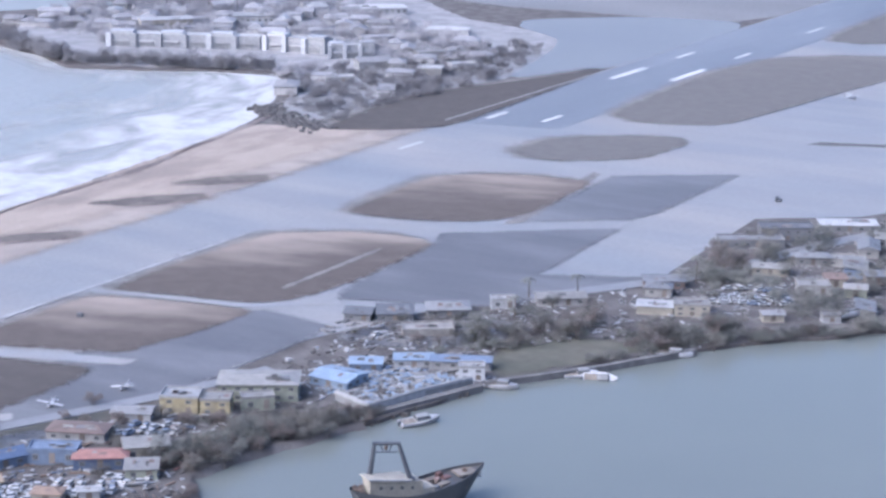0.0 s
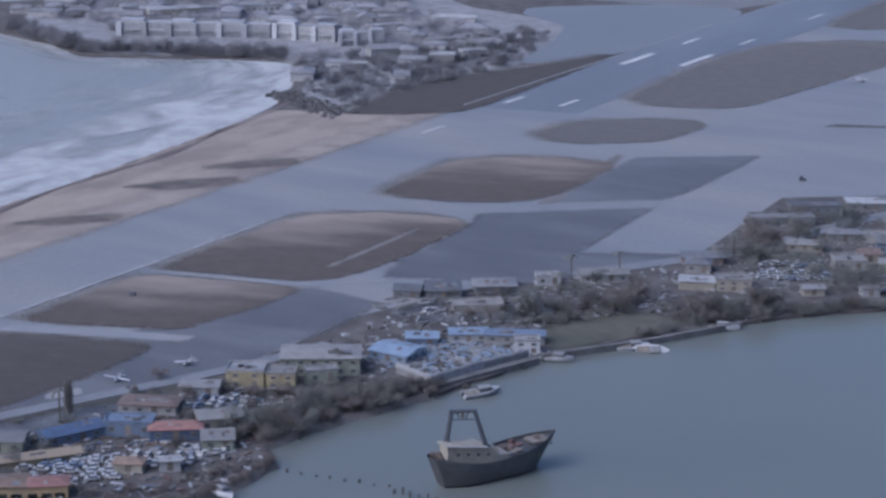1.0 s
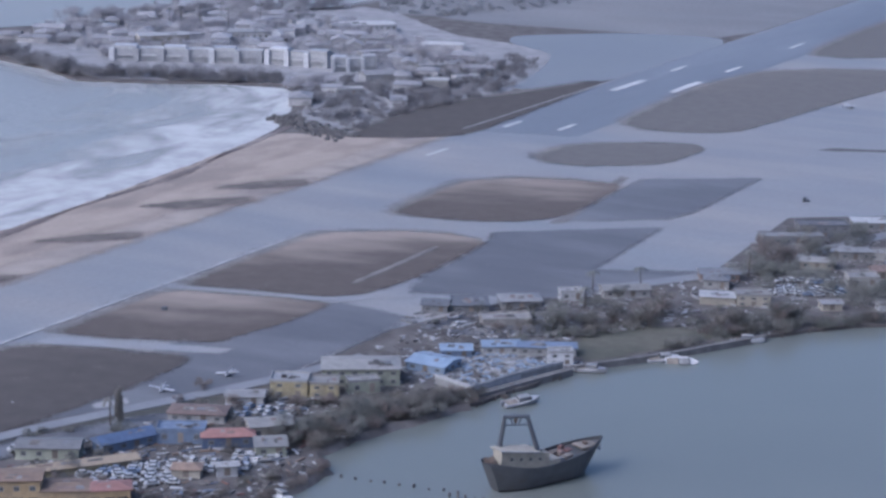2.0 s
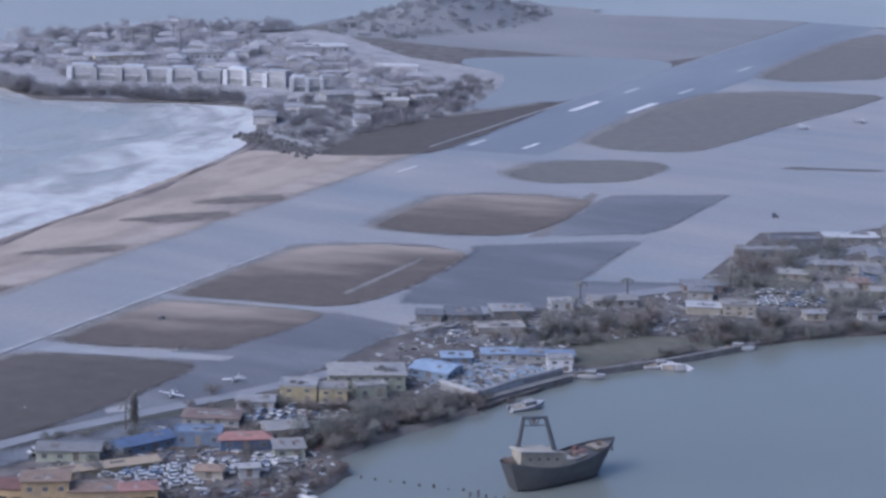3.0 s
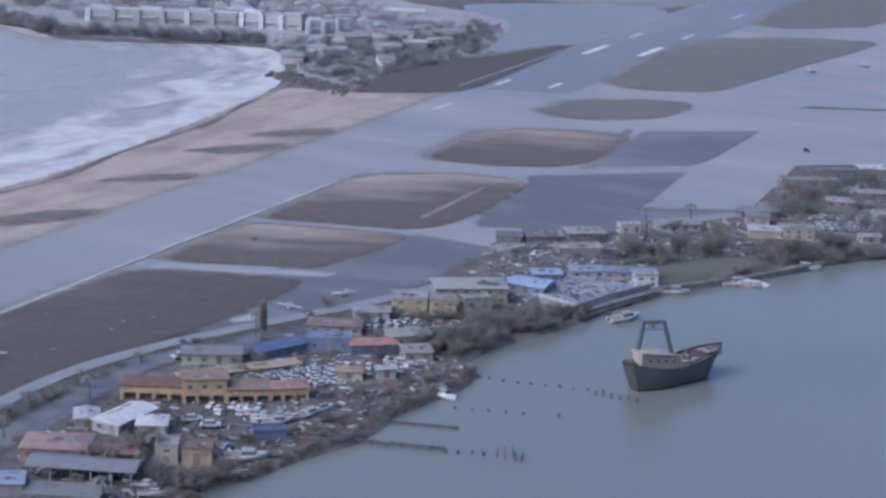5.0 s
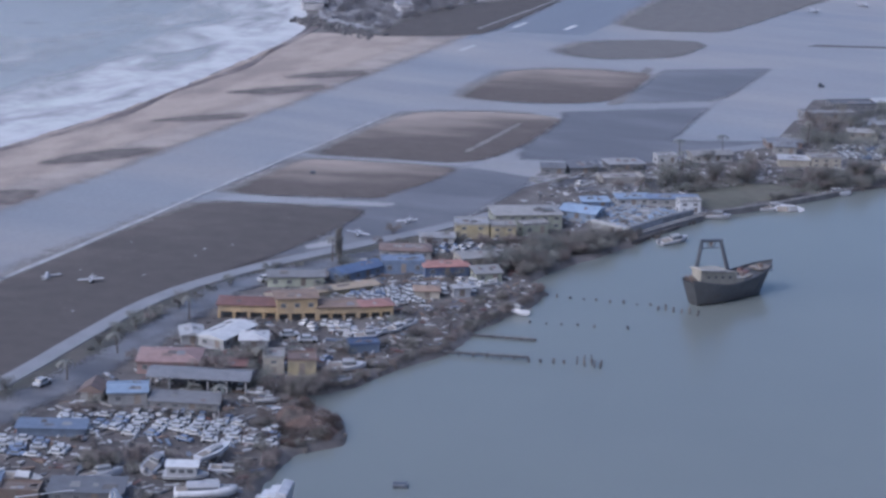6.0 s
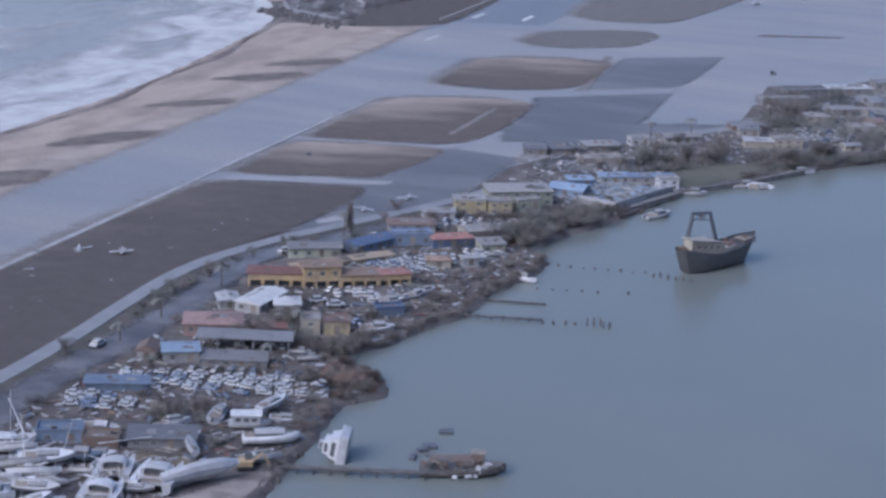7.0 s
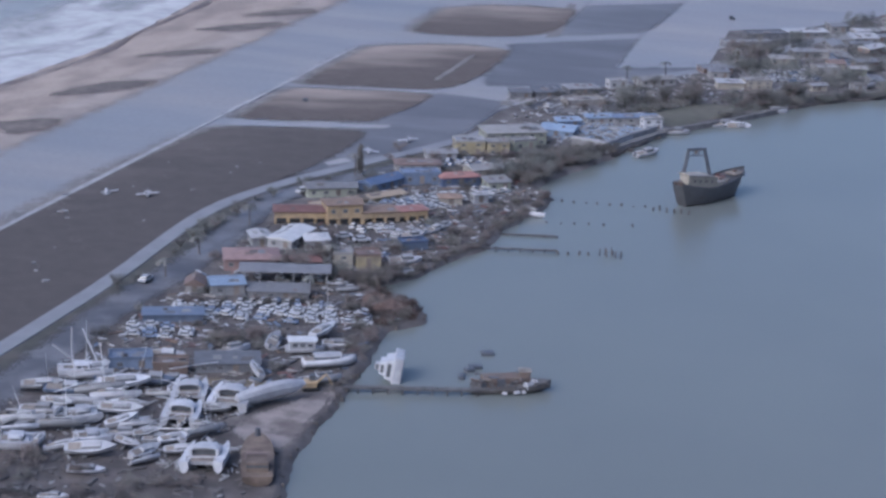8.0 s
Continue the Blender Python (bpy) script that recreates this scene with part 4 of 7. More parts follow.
def motorboat_model(length=6.5, beam=2.3, paint="white", label="white motor launch with a small cabin"):
    ob = tagged(empty("motorboat", 0, 0, -50), label, "motorboat", "small boats of the lagoon")
    bm = bmesh.new()
    loft(bm, hull_rings(length, beam, 0.95, 0.45, 0.85))
    bmesh.ops.recalc_face_normals(bm, faces=bm.faces)
    part("hull", bm, M[paint], ob)
    bm = bmesh.new()
    box(bm, 0.4, 0, 1.0, length * 0.35, beam * 0.6, 0.85, taper=0.85)
    part("cabin", bm, M["dirty_white"], ob)
    bm = bmesh.new()
    box(bm, 0.45, 0, 1.35, length * 0.35 + 0.02, beam * 0.6 + 0.02, 0.32, taper=0.93)
    part("windscreen", bm, M["glass"], ob)
    bm = bmesh.new()
    box(bm, -length * 0.28, 0, 0.97, length * 0.34, beam * 0.7, 0.06)
    part("cockpit", bm, M["deck"], ob)
    bm = bmesh.new()
    box(bm, -length * 0.52, 0, 0.5, 0.4, 0.4, 0.8)
    part("outboard_motor", bm, M["steel_dark"], ob)
    return ob


def place(model, x, y, z, rz, tilt=0.0, roll=0.0, scale=1.0, label=""):
    ob = copy_thing(model, Matrix.LocRotScale((x, y, z), Euler((radians(roll), radians(tilt), radians(rz))), None))
    ob.scale = (scale,) * 3
    if label:
        ob["label"] = label
    return ob


def remove_model(ob):
    for o in (*ob.children_recursive, ob):
        bpy.data.objects.remove(o)


def light_plane(x, y, rz, roll=0.0, z=0.15, label="wrecked white light aircraft lying on the airfield", scale=1.0):
    ob = tagged(empty("light_aircraft", x, y, z, radians(rz)), label, "aircraft", "wrecked light aircraft")
    ob.rotation_euler = (radians(roll), 0, radians(rz))
    ob.scale = (scale,) * 3
    bm = bmesh.new()
    rings = []
    for t, r in ((0, 0.1), (0.15, 0.22), (0.45, 0.42), (0.65, 0.55), (0.85, 0.5), (1, 0.22)):
        rings.append((t * 6.5 - 4, [(r * 0.7, 0.75 + r), (r, 0.75), (r * 0.7, 0.75 - r), (0, 0.75 - r * 1.05)]))
    loft(bm, rings)
    bmesh.ops.recalc_face_normals(bm, faces=bm.faces)
    part("fuselage", bm, M["white"], ob)
    for s in (-1, 1):
        bm = bmesh.new()
        box(bm, 0.6, s * 2.2, 1.2, 1.25, 4.2, 0.16, taper=0.9)
        part("wing", bm, M["white"], ob)
    bm = bmesh.new()
    box(bm, -3.7, 0, 0.85, 0.8, 2.6, 0.08)
    part("tailplane", bm, M["white"], ob)
    bm = bmesh.new()
    box(bm, -3.7, 0, 0.85, 0.9, 0.1, 1.3, taper=0.6)
    part("fin", bm, M["white"], ob)
    bm = bmesh.new()
    box(bm, 1.0, 0, 1.05, 1.2, 0.9, 0.3, taper=0.8)
    part("windscreen", bm, M["glass"], ob)
    for wx, wy in ((0.6, -0.8), (0.6, 0.8), (2.2, 0)):
        bm = bmesh.new()
        rod(bm, (wx, wy - 0.06, 0.1), (wx, wy + 0.06, 0.1), 0.2, 8)
        rod(bm, (wx, wy, 0.1), (wx * 0.95, wy * 0.4, 0.7), 0.04)
        part("wheel", bm, M["rubber"], ob)
    return ob


def leaf_cloud(rnd, centre, radius, count, size, verts, faces, flat=0.75):
    for _ in range(count):
        while True:
            p = Vector((rnd.uniform(-1, 1), rnd.uniform(-1, 1), rnd.uniform(-1, 1)))
            if 0.15 < p.length < 1:
                break
        p = Vector((p.x, p.y, p.z * flat)) * radius + centre
        if p.z < 0.05:
            p.z = rnd.uniform(0.05, 0.4)
        u = Vector((rnd.gauss(0, 1), rnd.gauss(0, 1), rnd.gauss(0, 0.6))).normalized() * size * rnd.uniform(0.6, 1.4)
        w = u.orthogonal().normalized() * size * rnd.uniform(0.35, 0.7)
        k = len(verts)
        verts += [p - u, p + w, p + u, p - w]
        faces.append((k, k + 1, k + 2, k + 3))


def tree_mesh(seed, height, spread, leaves, leaf, trunk_r, bare=0.0):
    """Trunk mesh and crown mesh of a wind-torn tree or bush; more clumps on some sides, gaps on others."""
    rnd = random.Random(seed)
    bm = bmesh.new()
    verts, faces = [], []
    top = height * 0.45
    rod(bm, (0, 0, -0.2), (0.1, 0.05, top), trunk_r, 6, trunk_r * 0.6)
    clumps = 9
    for i in range(clumps):
        a = i * 2.4 + rnd.uniform(-0.4, 0.4)
        r = spread * rnd.uniform(0.35, 0.85)
        tip = Vector((math.cos(a) * r, math.sin(a) * r, rnd.uniform(0.35, 0.95) * height))
        start = Vector((0.05, 0.03, top * rnd.uniform(0.5, 1)))
        rod(bm, start, tip, trunk_r * 0.5, 4, trunk_r * 0.12)
        for _ in range(2):
            b = tip + Vector((rnd.gauss(0, 1), rnd.gauss(0, 1), rnd.gauss(0.3, 0.5))) * spread * 0.3
            b.z = max(0.3, b.z)
            rod(bm, start.lerp(tip, 0.7), b, trunk_r * 0.22, 3, trunk_r * 0.06)
        if rnd.random() > bare:
            leaf_cloud(rnd, tip, spread * rnd.uniform(0.28, 0.5), leaves // clumps, leaf, verts, faces)
    me = bpy.data.meshes.new("crown")
    me.from_pydata(verts, [], faces)
    return finish("trunk", bm, M["bark"]), me


TREES = {}
for key, args, mat_key in (("bush_a", (1, 1.9, 1.8, 760, 0.12, 0.09), "leaf_brown"), ("bush_b", (2, 2.4, 2.0, 820, 0.125, 0.1, 0.1), "leaf_brown"),
                           ("bush_c", (3, 1.5, 1.6, 640, 0.11, 0.08), "leaf_green"), ("tree_a", (4, 3.6, 2.3, 1000, 0.14, 0.15, 0.1), "leaf_green"),
                           ("tree_b", (5, 4.2, 2.5, 900, 0.14, 0.16, 0.25), "leaf_brown"), ("tree_c", (6, 2.8, 2.6, 1000, 0.14, 0.14, 0.05), "leaf_green")):
    trunk, crown = tree_mesh(*args)
    crown.materials.append(M[mat_key])
    TREES[key] = (trunk, crown, mat_key)


def column_tree_mesh():
    """A tall dense column of leaves on a straight trunk, ragged at the rim."""
    rnd = random.Random(7)
    bm = bmesh.new()
    rod(bm, (0, 0, -0.2), (0.1, 0, 5.6), 0.16, 6, 0.05)
    verts, faces = [], []
    for i in range(15):
        z = 0.7 + i * 0.37
        rod(bm, (0.05, 0, z), (0.9 * math.cos(i * 2.4), 0.9 * math.sin(i * 2.4), z + 0.5), 0.05, 4, 0.02)
        r = 0.62 + 0.3 * math.sin(min(1, i / 9) * 3.0)
        leaf_cloud(rnd, Vector((rnd.uniform(-0.25, 0.25), rnd.uniform(-0.25, 0.25), z)), r, 150, 0.16, verts, faces)
    me = bpy.data.meshes.new("crown")
    me.from_pydata(verts, [], faces)
    me.materials.append(M["leaf_green"])
    return finish("trunk", bm, M["bark"]), me


TREES["column_tree"] = (*column_tree_mesh(), "leaf_green")


def tree(key, x, y, scale=1.0, z=0.0):
    trunk, crown, mat_key = TREES[key]
    bush = key.startswith("bush")
    tone = "brown wind-burnt" if mat_key == "leaf_brown" else "dark green salt-burnt"
    ob = tagged(empty("bush" if bush else "tree", x, y, z, random.uniform(0, 6.28)),
                f"{tone} {'bush' if bush else 'tree'} with broken branches on muddy ground", "bush" if bush else "tree", "storm-torn shrubs" if bush else "storm-torn trees")
    ob.scale = (scale, scale, scale * random.uniform(0.85, 1.15))
    link("trunk", trunk, ob)
    link("crown", crown, ob)
    return ob


def palm(x, y, h=5.0, fronds=7):
    ob = tagged(empty("palm_tree", x, y), "battered palm tree with few ragged fronds", "palm tree", "palms of the shore")
    rnd = random.Random(int(x * 7 + y * 3))
    bm = bmesh.new()
    lean = rnd.uniform(-0.4, 0.4)
    rod(bm, (0, 0, -0.2), (lean * 0.4, 0.1, h * 0.5), 0.17, 7, 0.13)
    rod(bm, (lean * 0.4, 0.1, h * 0.5), (lean, 0.1, h), 0.13, 7, 0.1)
    part("trunk", bm, M["bark"], ob)
    for i in range(fronds):
        a = i * 2 * math.pi / fronds + rnd.uniform(-0.3, 0.3)
        bm = bmesh.new()
        pts = []
        for k in range(6):
            t = k / 5
            r, z = 1.7 * t, h + 0.35 * math.sin(t * 2.2) - 0.9 * t * t
            pts.append(Vector((lean + math.cos(a) * r, 0.1 + math.sin(a) * r, z)))
        side = Vector((-math.sin(a), math.cos(a), -0.3))
        for k in range(5):
            for s in (-1, 1):
                p, q = pts[k], pts[k + 1]
                bm.faces.new([bm.verts.new(v) for v in (p, q, q + side * s * 0.3 - Vector((0, 0, 0.12)), p + side * s * 0.16)])
        part("frond", bm, M["leaf_green"], ob)
    return ob


def debris_field(name, places, seed, material, label, size=(0.3, 1.4)):
    """Broken boards, sheets and rubbish lying where the storm left them."""
    rnd = random.Random(seed)
    bm = bmesh.new()
    for x, y in places:
        l, w, t = rnd.uniform(*size), rnd.uniform(0.15, 0.6), rnd.uniform(0.05, 0.3)
        box(bm, x, y, 0.02 + rnd.uniform(0, 0.15), l, w, t, rnd.uniform(0, 3.14))
    return tagged(part(name, bm, M[material]), label, "debris", kind="stuff")


def scatter(rnd, x0, y0, x1, y1, n, keep=lambda x, y: True):
    out = []
    while len(out) < n:
        x, y = rnd.uniform(x0, x1), rnd.uniform(y0, y1)
        if keep(x, y):
            out.append((x, y))
    return out


# ---- the anchored ship with its stern gantry ----
def ship():
    ob = tagged(empty("workboat", 110.5, -47.0, -0.85, radians(62)), "dark-hulled workboat with a tall stern gantry aground in the lagoon", "ship")

    def section(t):
        """Half beam and gunwale height along the hull, stern to bow: a narrow high stern, a low waist, a raised bow."""
        w = 3.2 * (0.42 + 0.58 * math.sin(min(1, t / 0.32) * math.pi / 2)) * (1 - max(0, (t - 0.55) / 0.45) ** 2.6) + 0.06
        return w, 3.2 + 1.7 * max(0, (0.4 - t) / 0.4) ** 1.4 + 1.9 * max(0, (t - 0.42) / 0.58) ** 1.5

    bm = bmesh.new()
    rings = []
    for i in range(17):
        t = i / 16
        w, top = section(t)
        rings.append((t * 23 - 11.5, [(w, top), (w * 0.97, top * 0.62), (w * 0.86, 0.6), (w * 0.55, 0.1), (0, 0)]))
    grid = loft(bm, rings)
    for row, (x, half) in zip(grid, rings):
        t = (x + 11.5) / 23
        for v in row:
            low = 1 - v.co.z / half[0][1]
            v.co.x += low * (1.9 * max(0, (0.3 - t) / 0.3) - 3.6 * max(0, (t - 0.7) / 0.3))
    bmesh.ops.recalc_face_normals(bm, faces=bm.faces)
    part("hull", bm, M["hull_dark"], ob)
    for s in (-1, 1):
        rail = bmesh.new()
        for (x0, h0), (x1, h1) in zip(rings, rings[1:]):
            a, b = Vector((x0, s * h0[0][0], h0[0][1])), Vector((x1, s * h1[0][0], h1[0][1]))
            up, side = Vector((0, 0, 0.55)), Vector((0, -s * 0.12, 0))
            for quad in ((a, b, b + up, a + up), (a + side, b + side, b + side + up, a + side + up), (a + up, b + up, b + up + side, a + up + side)):
                rail.faces.new([rail.verts.new(v) for v in quad])
        part("bulwark", rail, M["hull_dark"], ob)
    # deckhouse whose roof falls towards the bow
    bm = bmesh.new()
    x0, x1, y0, y1 = -9.4, -0.8, -2.3, 1.5
    lows = [bm.verts.new(p) for p in ((x0, -1.1, 3.0), (x1, y0, 2.6), (x1, y1, 2.6), (x0, 1.1, 3.0))]
    tops = [bm.verts.new(p) for p in ((x0, -1.2, 6.9), (x1, y0, 5.6), (x1, y1, 5.6), (x0, 1.2, 6.9))]
    bm.faces.new(lows[::-1])
    bm.faces.new(tops)
    for k in range(4):
        bm.faces.new((lows[k], lows[(k + 1) % 4], tops[(k + 1) % 4], tops[k]))
    bmesh.ops.recalc_face_normals(bm, faces=bm.faces)
    part("deckhouse", bm, M["cream"], ob, "stained cream deckhouse")
    bm = bmesh.new()
    lows = [bm.verts.new(p) for p in ((x0 - 0.4, -1.45, 6.98), (-2.6, y0 - 0.15, 5.9), (-2.6, y1 + 0.25, 5.9), (x0 - 0.4, 1.45, 6.98))]
    tops = [bm.verts.new(v.co + Vector((0, 0, 0.22))) for v in lows]
    bm.faces.new(lows[::-1])
    bm.faces.new(tops)
    for k in range(4):
        bm.faces.new((lows[k], lows[(k + 1) % 4], tops[(k + 1) % 4], tops[k]))
    bmesh.ops.recalc_face_normals(bm, faces=bm.faces)
    part("boat_deck", bm, M["cream"], ob, "pale sloping roof of the deckhouse")
    bm = bmesh.new()
    rod(bm, (x0 - 0.4, -1.5, 7.1), (-3.0, y0 - 0.16, 6.08), 0.13, 6)
    part("roof_edge", bm, M["white"], ob, "bright white roof edge")
    for k in range(4):
        bm = bmesh.new()
        box(bm, -7.6 + k * 1.7, -1.43 - 0.2 * k - 0.06, 5.2 - k * 0.22, 0.45, 0.1, 0.45, -0.14)
        part("porthole", bm, M["glass"], ob)
    bm = bmesh.new()
    box(bm, 0.4, -0.4, 2.9, 2.2, 3.4, 1.3)
    part("engine_casing", bm, M["cream"], ob)
    net = random.Random(4)
    bm = bmesh.new()
    for _ in range(26):
        box(bm, net.uniform(-10.9, -9.7), net.uniform(-1.3, 1.3), 4.3 + net.uniform(0, 0.9), net.uniform(0.3, 0.8), net.uniform(0.3, 0.7), net.uniform(0.2, 0.5), net.uniform(0, 3), 0.7)
    part("stern_nets", bm, M["rust"], ob, "brown heap of nets on the stern")
    for (bx, by, bz), (tx, ty) in (((-8.1, 1.4, 7.0), (-7.6, 0.8)), ((-2.4, -1.5, 5.9), (-4.3, -0.8))):
        bm = bmesh.new()
        rod(bm, (bx, by, bz - 0.6), (tx, ty, 11.9), 0.44, 8, 0.34)
        part("gantry_leg", bm, M["steel_dark"], ob)
        bm = bmesh.new()
        rod(bm, (bx, by, bz - 0.8), (bx, by, bz + 0.3), 0.56, 8)
        part("leg_socket", bm, M["steel_dark"], ob)
    bm = bmesh.new()
    rod(bm, (-7.9, 0.95, 11.9), (-4.0, -0.95, 11.9), 0.32, 8)
    part("gantry_beam", bm, M["steel_dark"], ob)
    bm = bmesh.new()
    rod(bm, (-7.7, 0.85, 10.5), (-4.3, -0.85, 10.5), 0.13, 6)
    for u in (0.3, 0.5, 0.7):
        rod(bm, (-7.9 + 3.9 * u, 0.95 - 1.9 * u, 11.7), (-7.9 + 3.9 * (0.5 + (u - 0.5) * 0.5), 0.95 - 1.9 * (0.5 + (u - 0.5) * 0.5), 10.5), 0.12, 6)
    part("gantry_brace", bm, M["steel_dark"], ob)
    bm = bmesh.new()
    rod(bm, (-6.0, 0.0, 11.6), (-6.0, 0.0, 10.9), 0.34, 8, 0.24)
    part("hanging_block", bm, M["rust"], ob)
    bm = bmesh.new()
    box(bm, 4.0, 0, 2.9, 6.5, 4.8, 0.25)
    part("main_deck", bm, M["deck"], ob)
    for x, y, w, d, h, mk in ((2.2, 0.8, 1.6, 1.4, 1.2, "rust"), (3.6, -1.2, 2.0, 1.2, 1.0, "deck"), (5.2, 0.9, 1.4, 1.2, 1.0, "roof_red"), (4.4, 1.7, 1.0, 0.8, 1.5, "roof_maroon"),
                              (2.0, -1.6, 1.0, 0.8, 0.9, "dirty_white"), (6.2, -0.6, 1.3, 1.1, 0.8, "rust"), (3.2, 0.1, 0.9, 0.7, 1.4, "pink"), (5.0, -1.4, 0.8, 0.8, 0.7, "roof_orange")):
        bm = bmesh.new()
        box(bm, x, y, 3.15, w, d, h, 0.2, 0.9)
        part("deck_gear", bm, M[mk], ob)
    bm = bmesh.new()
    rod(bm, (3.0, -0.7, 3.9), (3.0, 0.9, 3.9), 0.55, 10)
    part("winch_drum", bm, M["rust"], ob)
    bm = bmesh.new()
    box(bm, 8.3, 0, 4.55, 3.8, 2.9, 0.2)
    part("foredeck", bm, M["deck"], ob)
    bm = bmesh.new()
    rod(bm, (8.0, 0, 4.75), (8.0, 0, 5.3), 0.35, 8)
    rod(bm, (8.0, -0.6, 5.1), (8.0, 0.6, 5.1), 0.2, 8)
    part("anchor_winch", bm, M["rust"], ob)
    bm = bmesh.new()
    rod(bm, (10.2, -0.95, 4.0), (10.1, -1.15, 3.95), 0.28, 8)
    part("hawse_pipe", bm, M["white"], ob, "white-rimmed hawse pipe at the bow")


ship()

# ---- houses and sheds of the lagoon-side town, from north to south ----
front(55, -26, 67, -18.5, 8, 4.6, wall="pale_green", roof="roof_pale", kind="hip", rise=0.9, storeys=2, label="two-storey pale green apartment house with a broad grey roof")
front(50.5, -36.5, 56.5, -33.5, 5, 4.4, wall="pale_yellow", roof="dirty_white", kind="flat", storeys=2, label="two-storey faded yellow house with a torn flat roof")
front(57, -33.5, 61.5, -31, 4.4, 4.0, wall="pale_yellow", roof="roof_pale", kind="flat", storeys=2, label="faded yellow house wing with a flat roof")
front(62, -28, 66, -24, 3, 3.4, wall="pale_green", roof="grey", kind="flat", label="pale green annexe behind wrecked bushes")

# marina compound with sky-blue roofs and rubble, walled towards the quay
front(63, -9, 71, -9, 7, 2.2, wall="sky_blue", roof="sky_blue", kind="gable", rise=0.9, label="light blue marina shed with a dented sky-blue roof", name="shed", category="shed")
front(65, 1, 70, 4, 3, 2.0, wall="light_blue", roof="sky_blue", kind="shed", rise=0.5, label="open light blue shed with broken roof sheets", name="shed", category="shed")
front(71, 7, 77, 11, 3, 2.2, wall="dirty_white", roof="sky_blue", kind="shed", rise=0.5, label="white marina store with broken blue roof sheets", name="shed", category="shed")
front(77, 10, 87, 15, 3, 2.4, wall="dirty_white", roof="light_blue", kind="shed", rise=0.25, label="long white boat shed with a faded pale blue roof", name="shed", category="shed")
front(85, 7, 89, 9.5, 3, 3.6, wall="white", roof="roof_white", kind="flat", storeys=2, label="small white house with dark windows by the quay")
for x0, y0, x1, y1 in ((72, -14, 81, -17), (81.2, -16.5, 84.6, -4), (84.6, -4, 88.5, 6)):
    front(x0, y0, x1, y1, 0.5, 1.9, wall="dirty_white", roof="dirty_white", kind="flat", label="low white boundary wall of the marina", name="yard_wall", category="wall", windows=False)

front(61, -58, 66, -53, 5, 3.6, wall="cream", roof="roof_pale", kind="gable", rise=1.0, label="cream house with a sagging pale roof")
front(66, -64, 70, -61, 4, 2.6, wall="pale_green", roof="roof_pale", kind="shed", rise=0.5, label="pale green hut with a lean-to roof by the water")
front(56, -65, 63, -60, 4, 2.8, wall="roof_blue", roof="roof_coral", kind="hip", rise=1.0, label="blue house with a coral red sheet roof")
front(48, -67, 55, -63, 4, 3.4, wall="light_blue", roof="light_blue", kind="flat", label="light blue workshop with a flat roof", category="workshop", name="workshop")
front(44, -76, 48, -67, 4, 2.4, wall="light_blue", roof="roof_blue", kind="gable", rise=1.4, label="shed with a steep dark blue roof", name="shed", category="shed")
front(33, -85, 42, -80, 5, 2.8, wall="pale_green", roof="roof_grey", kind="gable", rise=0.9, label="long pale green house with a grey gabled roof")
front(43, -57, 52, -53, 5, 2.4, wall="grey", roof="roof_brown", kind="hip", rise=0.9, label="low grey house with a brown roof")
front(46, -44, 52, -41, 4, 2.2, wall="dirty_white", roof="roof_grey", kind="gable", rise=0.8)



def shop(x0, y0, x1, y1, d, h, roof, kind, rise, label, upper=False):
    """Shop with an open arcade on its seaward front: piers under a deep fascia, a shaded back wall behind."""
    w, a = math.hypot(x1 - x0, y1 - y0), math.atan2(y1 - y0, x1 - x0)
    ob = tagged(empty("shop", (x0 + x1) / 2 - math.sin(a) * d / 2, (y0 + y1) / 2 + math.cos(a) * d / 2, 0, a), label, "shop", "yellow shops of the seaside town")
    open_h = min(1.35, h * 0.5)
    bm = bmesh.new()
    box(bm, 0, 0.6, -0.3, w, d - 1.2, h + 0.3)
    part("wall", bm, M["yellow"], ob)
    bm = bmesh.new()
    box(bm, 0, -d / 2 + 0.6, open_h, w, 1.2, h - open_h)
    part("fascia", bm, M["yellow"], ob, "deep yellow fascia over the arcade")
    n = max(2, round(w / 2.4))
    for i in range(n + 1):
        bm = bmesh.new()
        box(bm, -w / 2 + 0.2 + i * (w - 0.4) / n, -d / 2 + 0.2, -0.3, 0.4, 0.4, open_h + 0.3)
        part("pier", bm, M["yellow"], ob)
    for i in range(n):
        u = -w / 2 + (i + 0.5) * w / n
        bm = bmesh.new()
        box(bm, u, -d / 2 + 1.17, 0.05, w / n - 0.7, 0.06, open_h - 0.2)
        part("shop_window", bm, M["glass"], ob, "dark shop window behind the arcade")
        if upper:
            wo = link("window", FRAME, ob, Matrix.LocRotScale((u, -d / 2 - 0.03, open_h + (h - open_h) * 0.55), None, (0.9, 1, 0.8)))
            link("pane", PANE, wo)
    roof_part(ob, w, d, h, kind, rise, M[roof])
    torn_roof(ob, w, d, h, kind, rise, random.Random(int(x0 * 31 + y0 * 17)))
    return ob


shop(34, -106, 44, -102, 5, 2.5, "roof_maroon", "hip", 0.7, "yellow shop with a dark red hipped roof over an arcade")
shop(44, -103, 50, -99, 5, 4.1, "roof_orange", "gable", 0.35, "two-storey yellow shop front with an orange roof", True)
shop(50, -99, 56, -95, 5, 2.3, "roof_orange", "hip", 0.45, "yellow shop wing with an orange tile roof")
shop(56, -95, 61, -91, 4, 2.2, "roof_coral", "hip", 0.5, "yellow shop end with a coral red roof")
front(38.6, -94.5, 52, -77, 2.6, 1.6, wall="pale_yellow", roof="tan", kind="shed", rise=0.25, label="long low tan-roofed yellow shed of the car rental yard", name="shed", category="shed", windows=False)

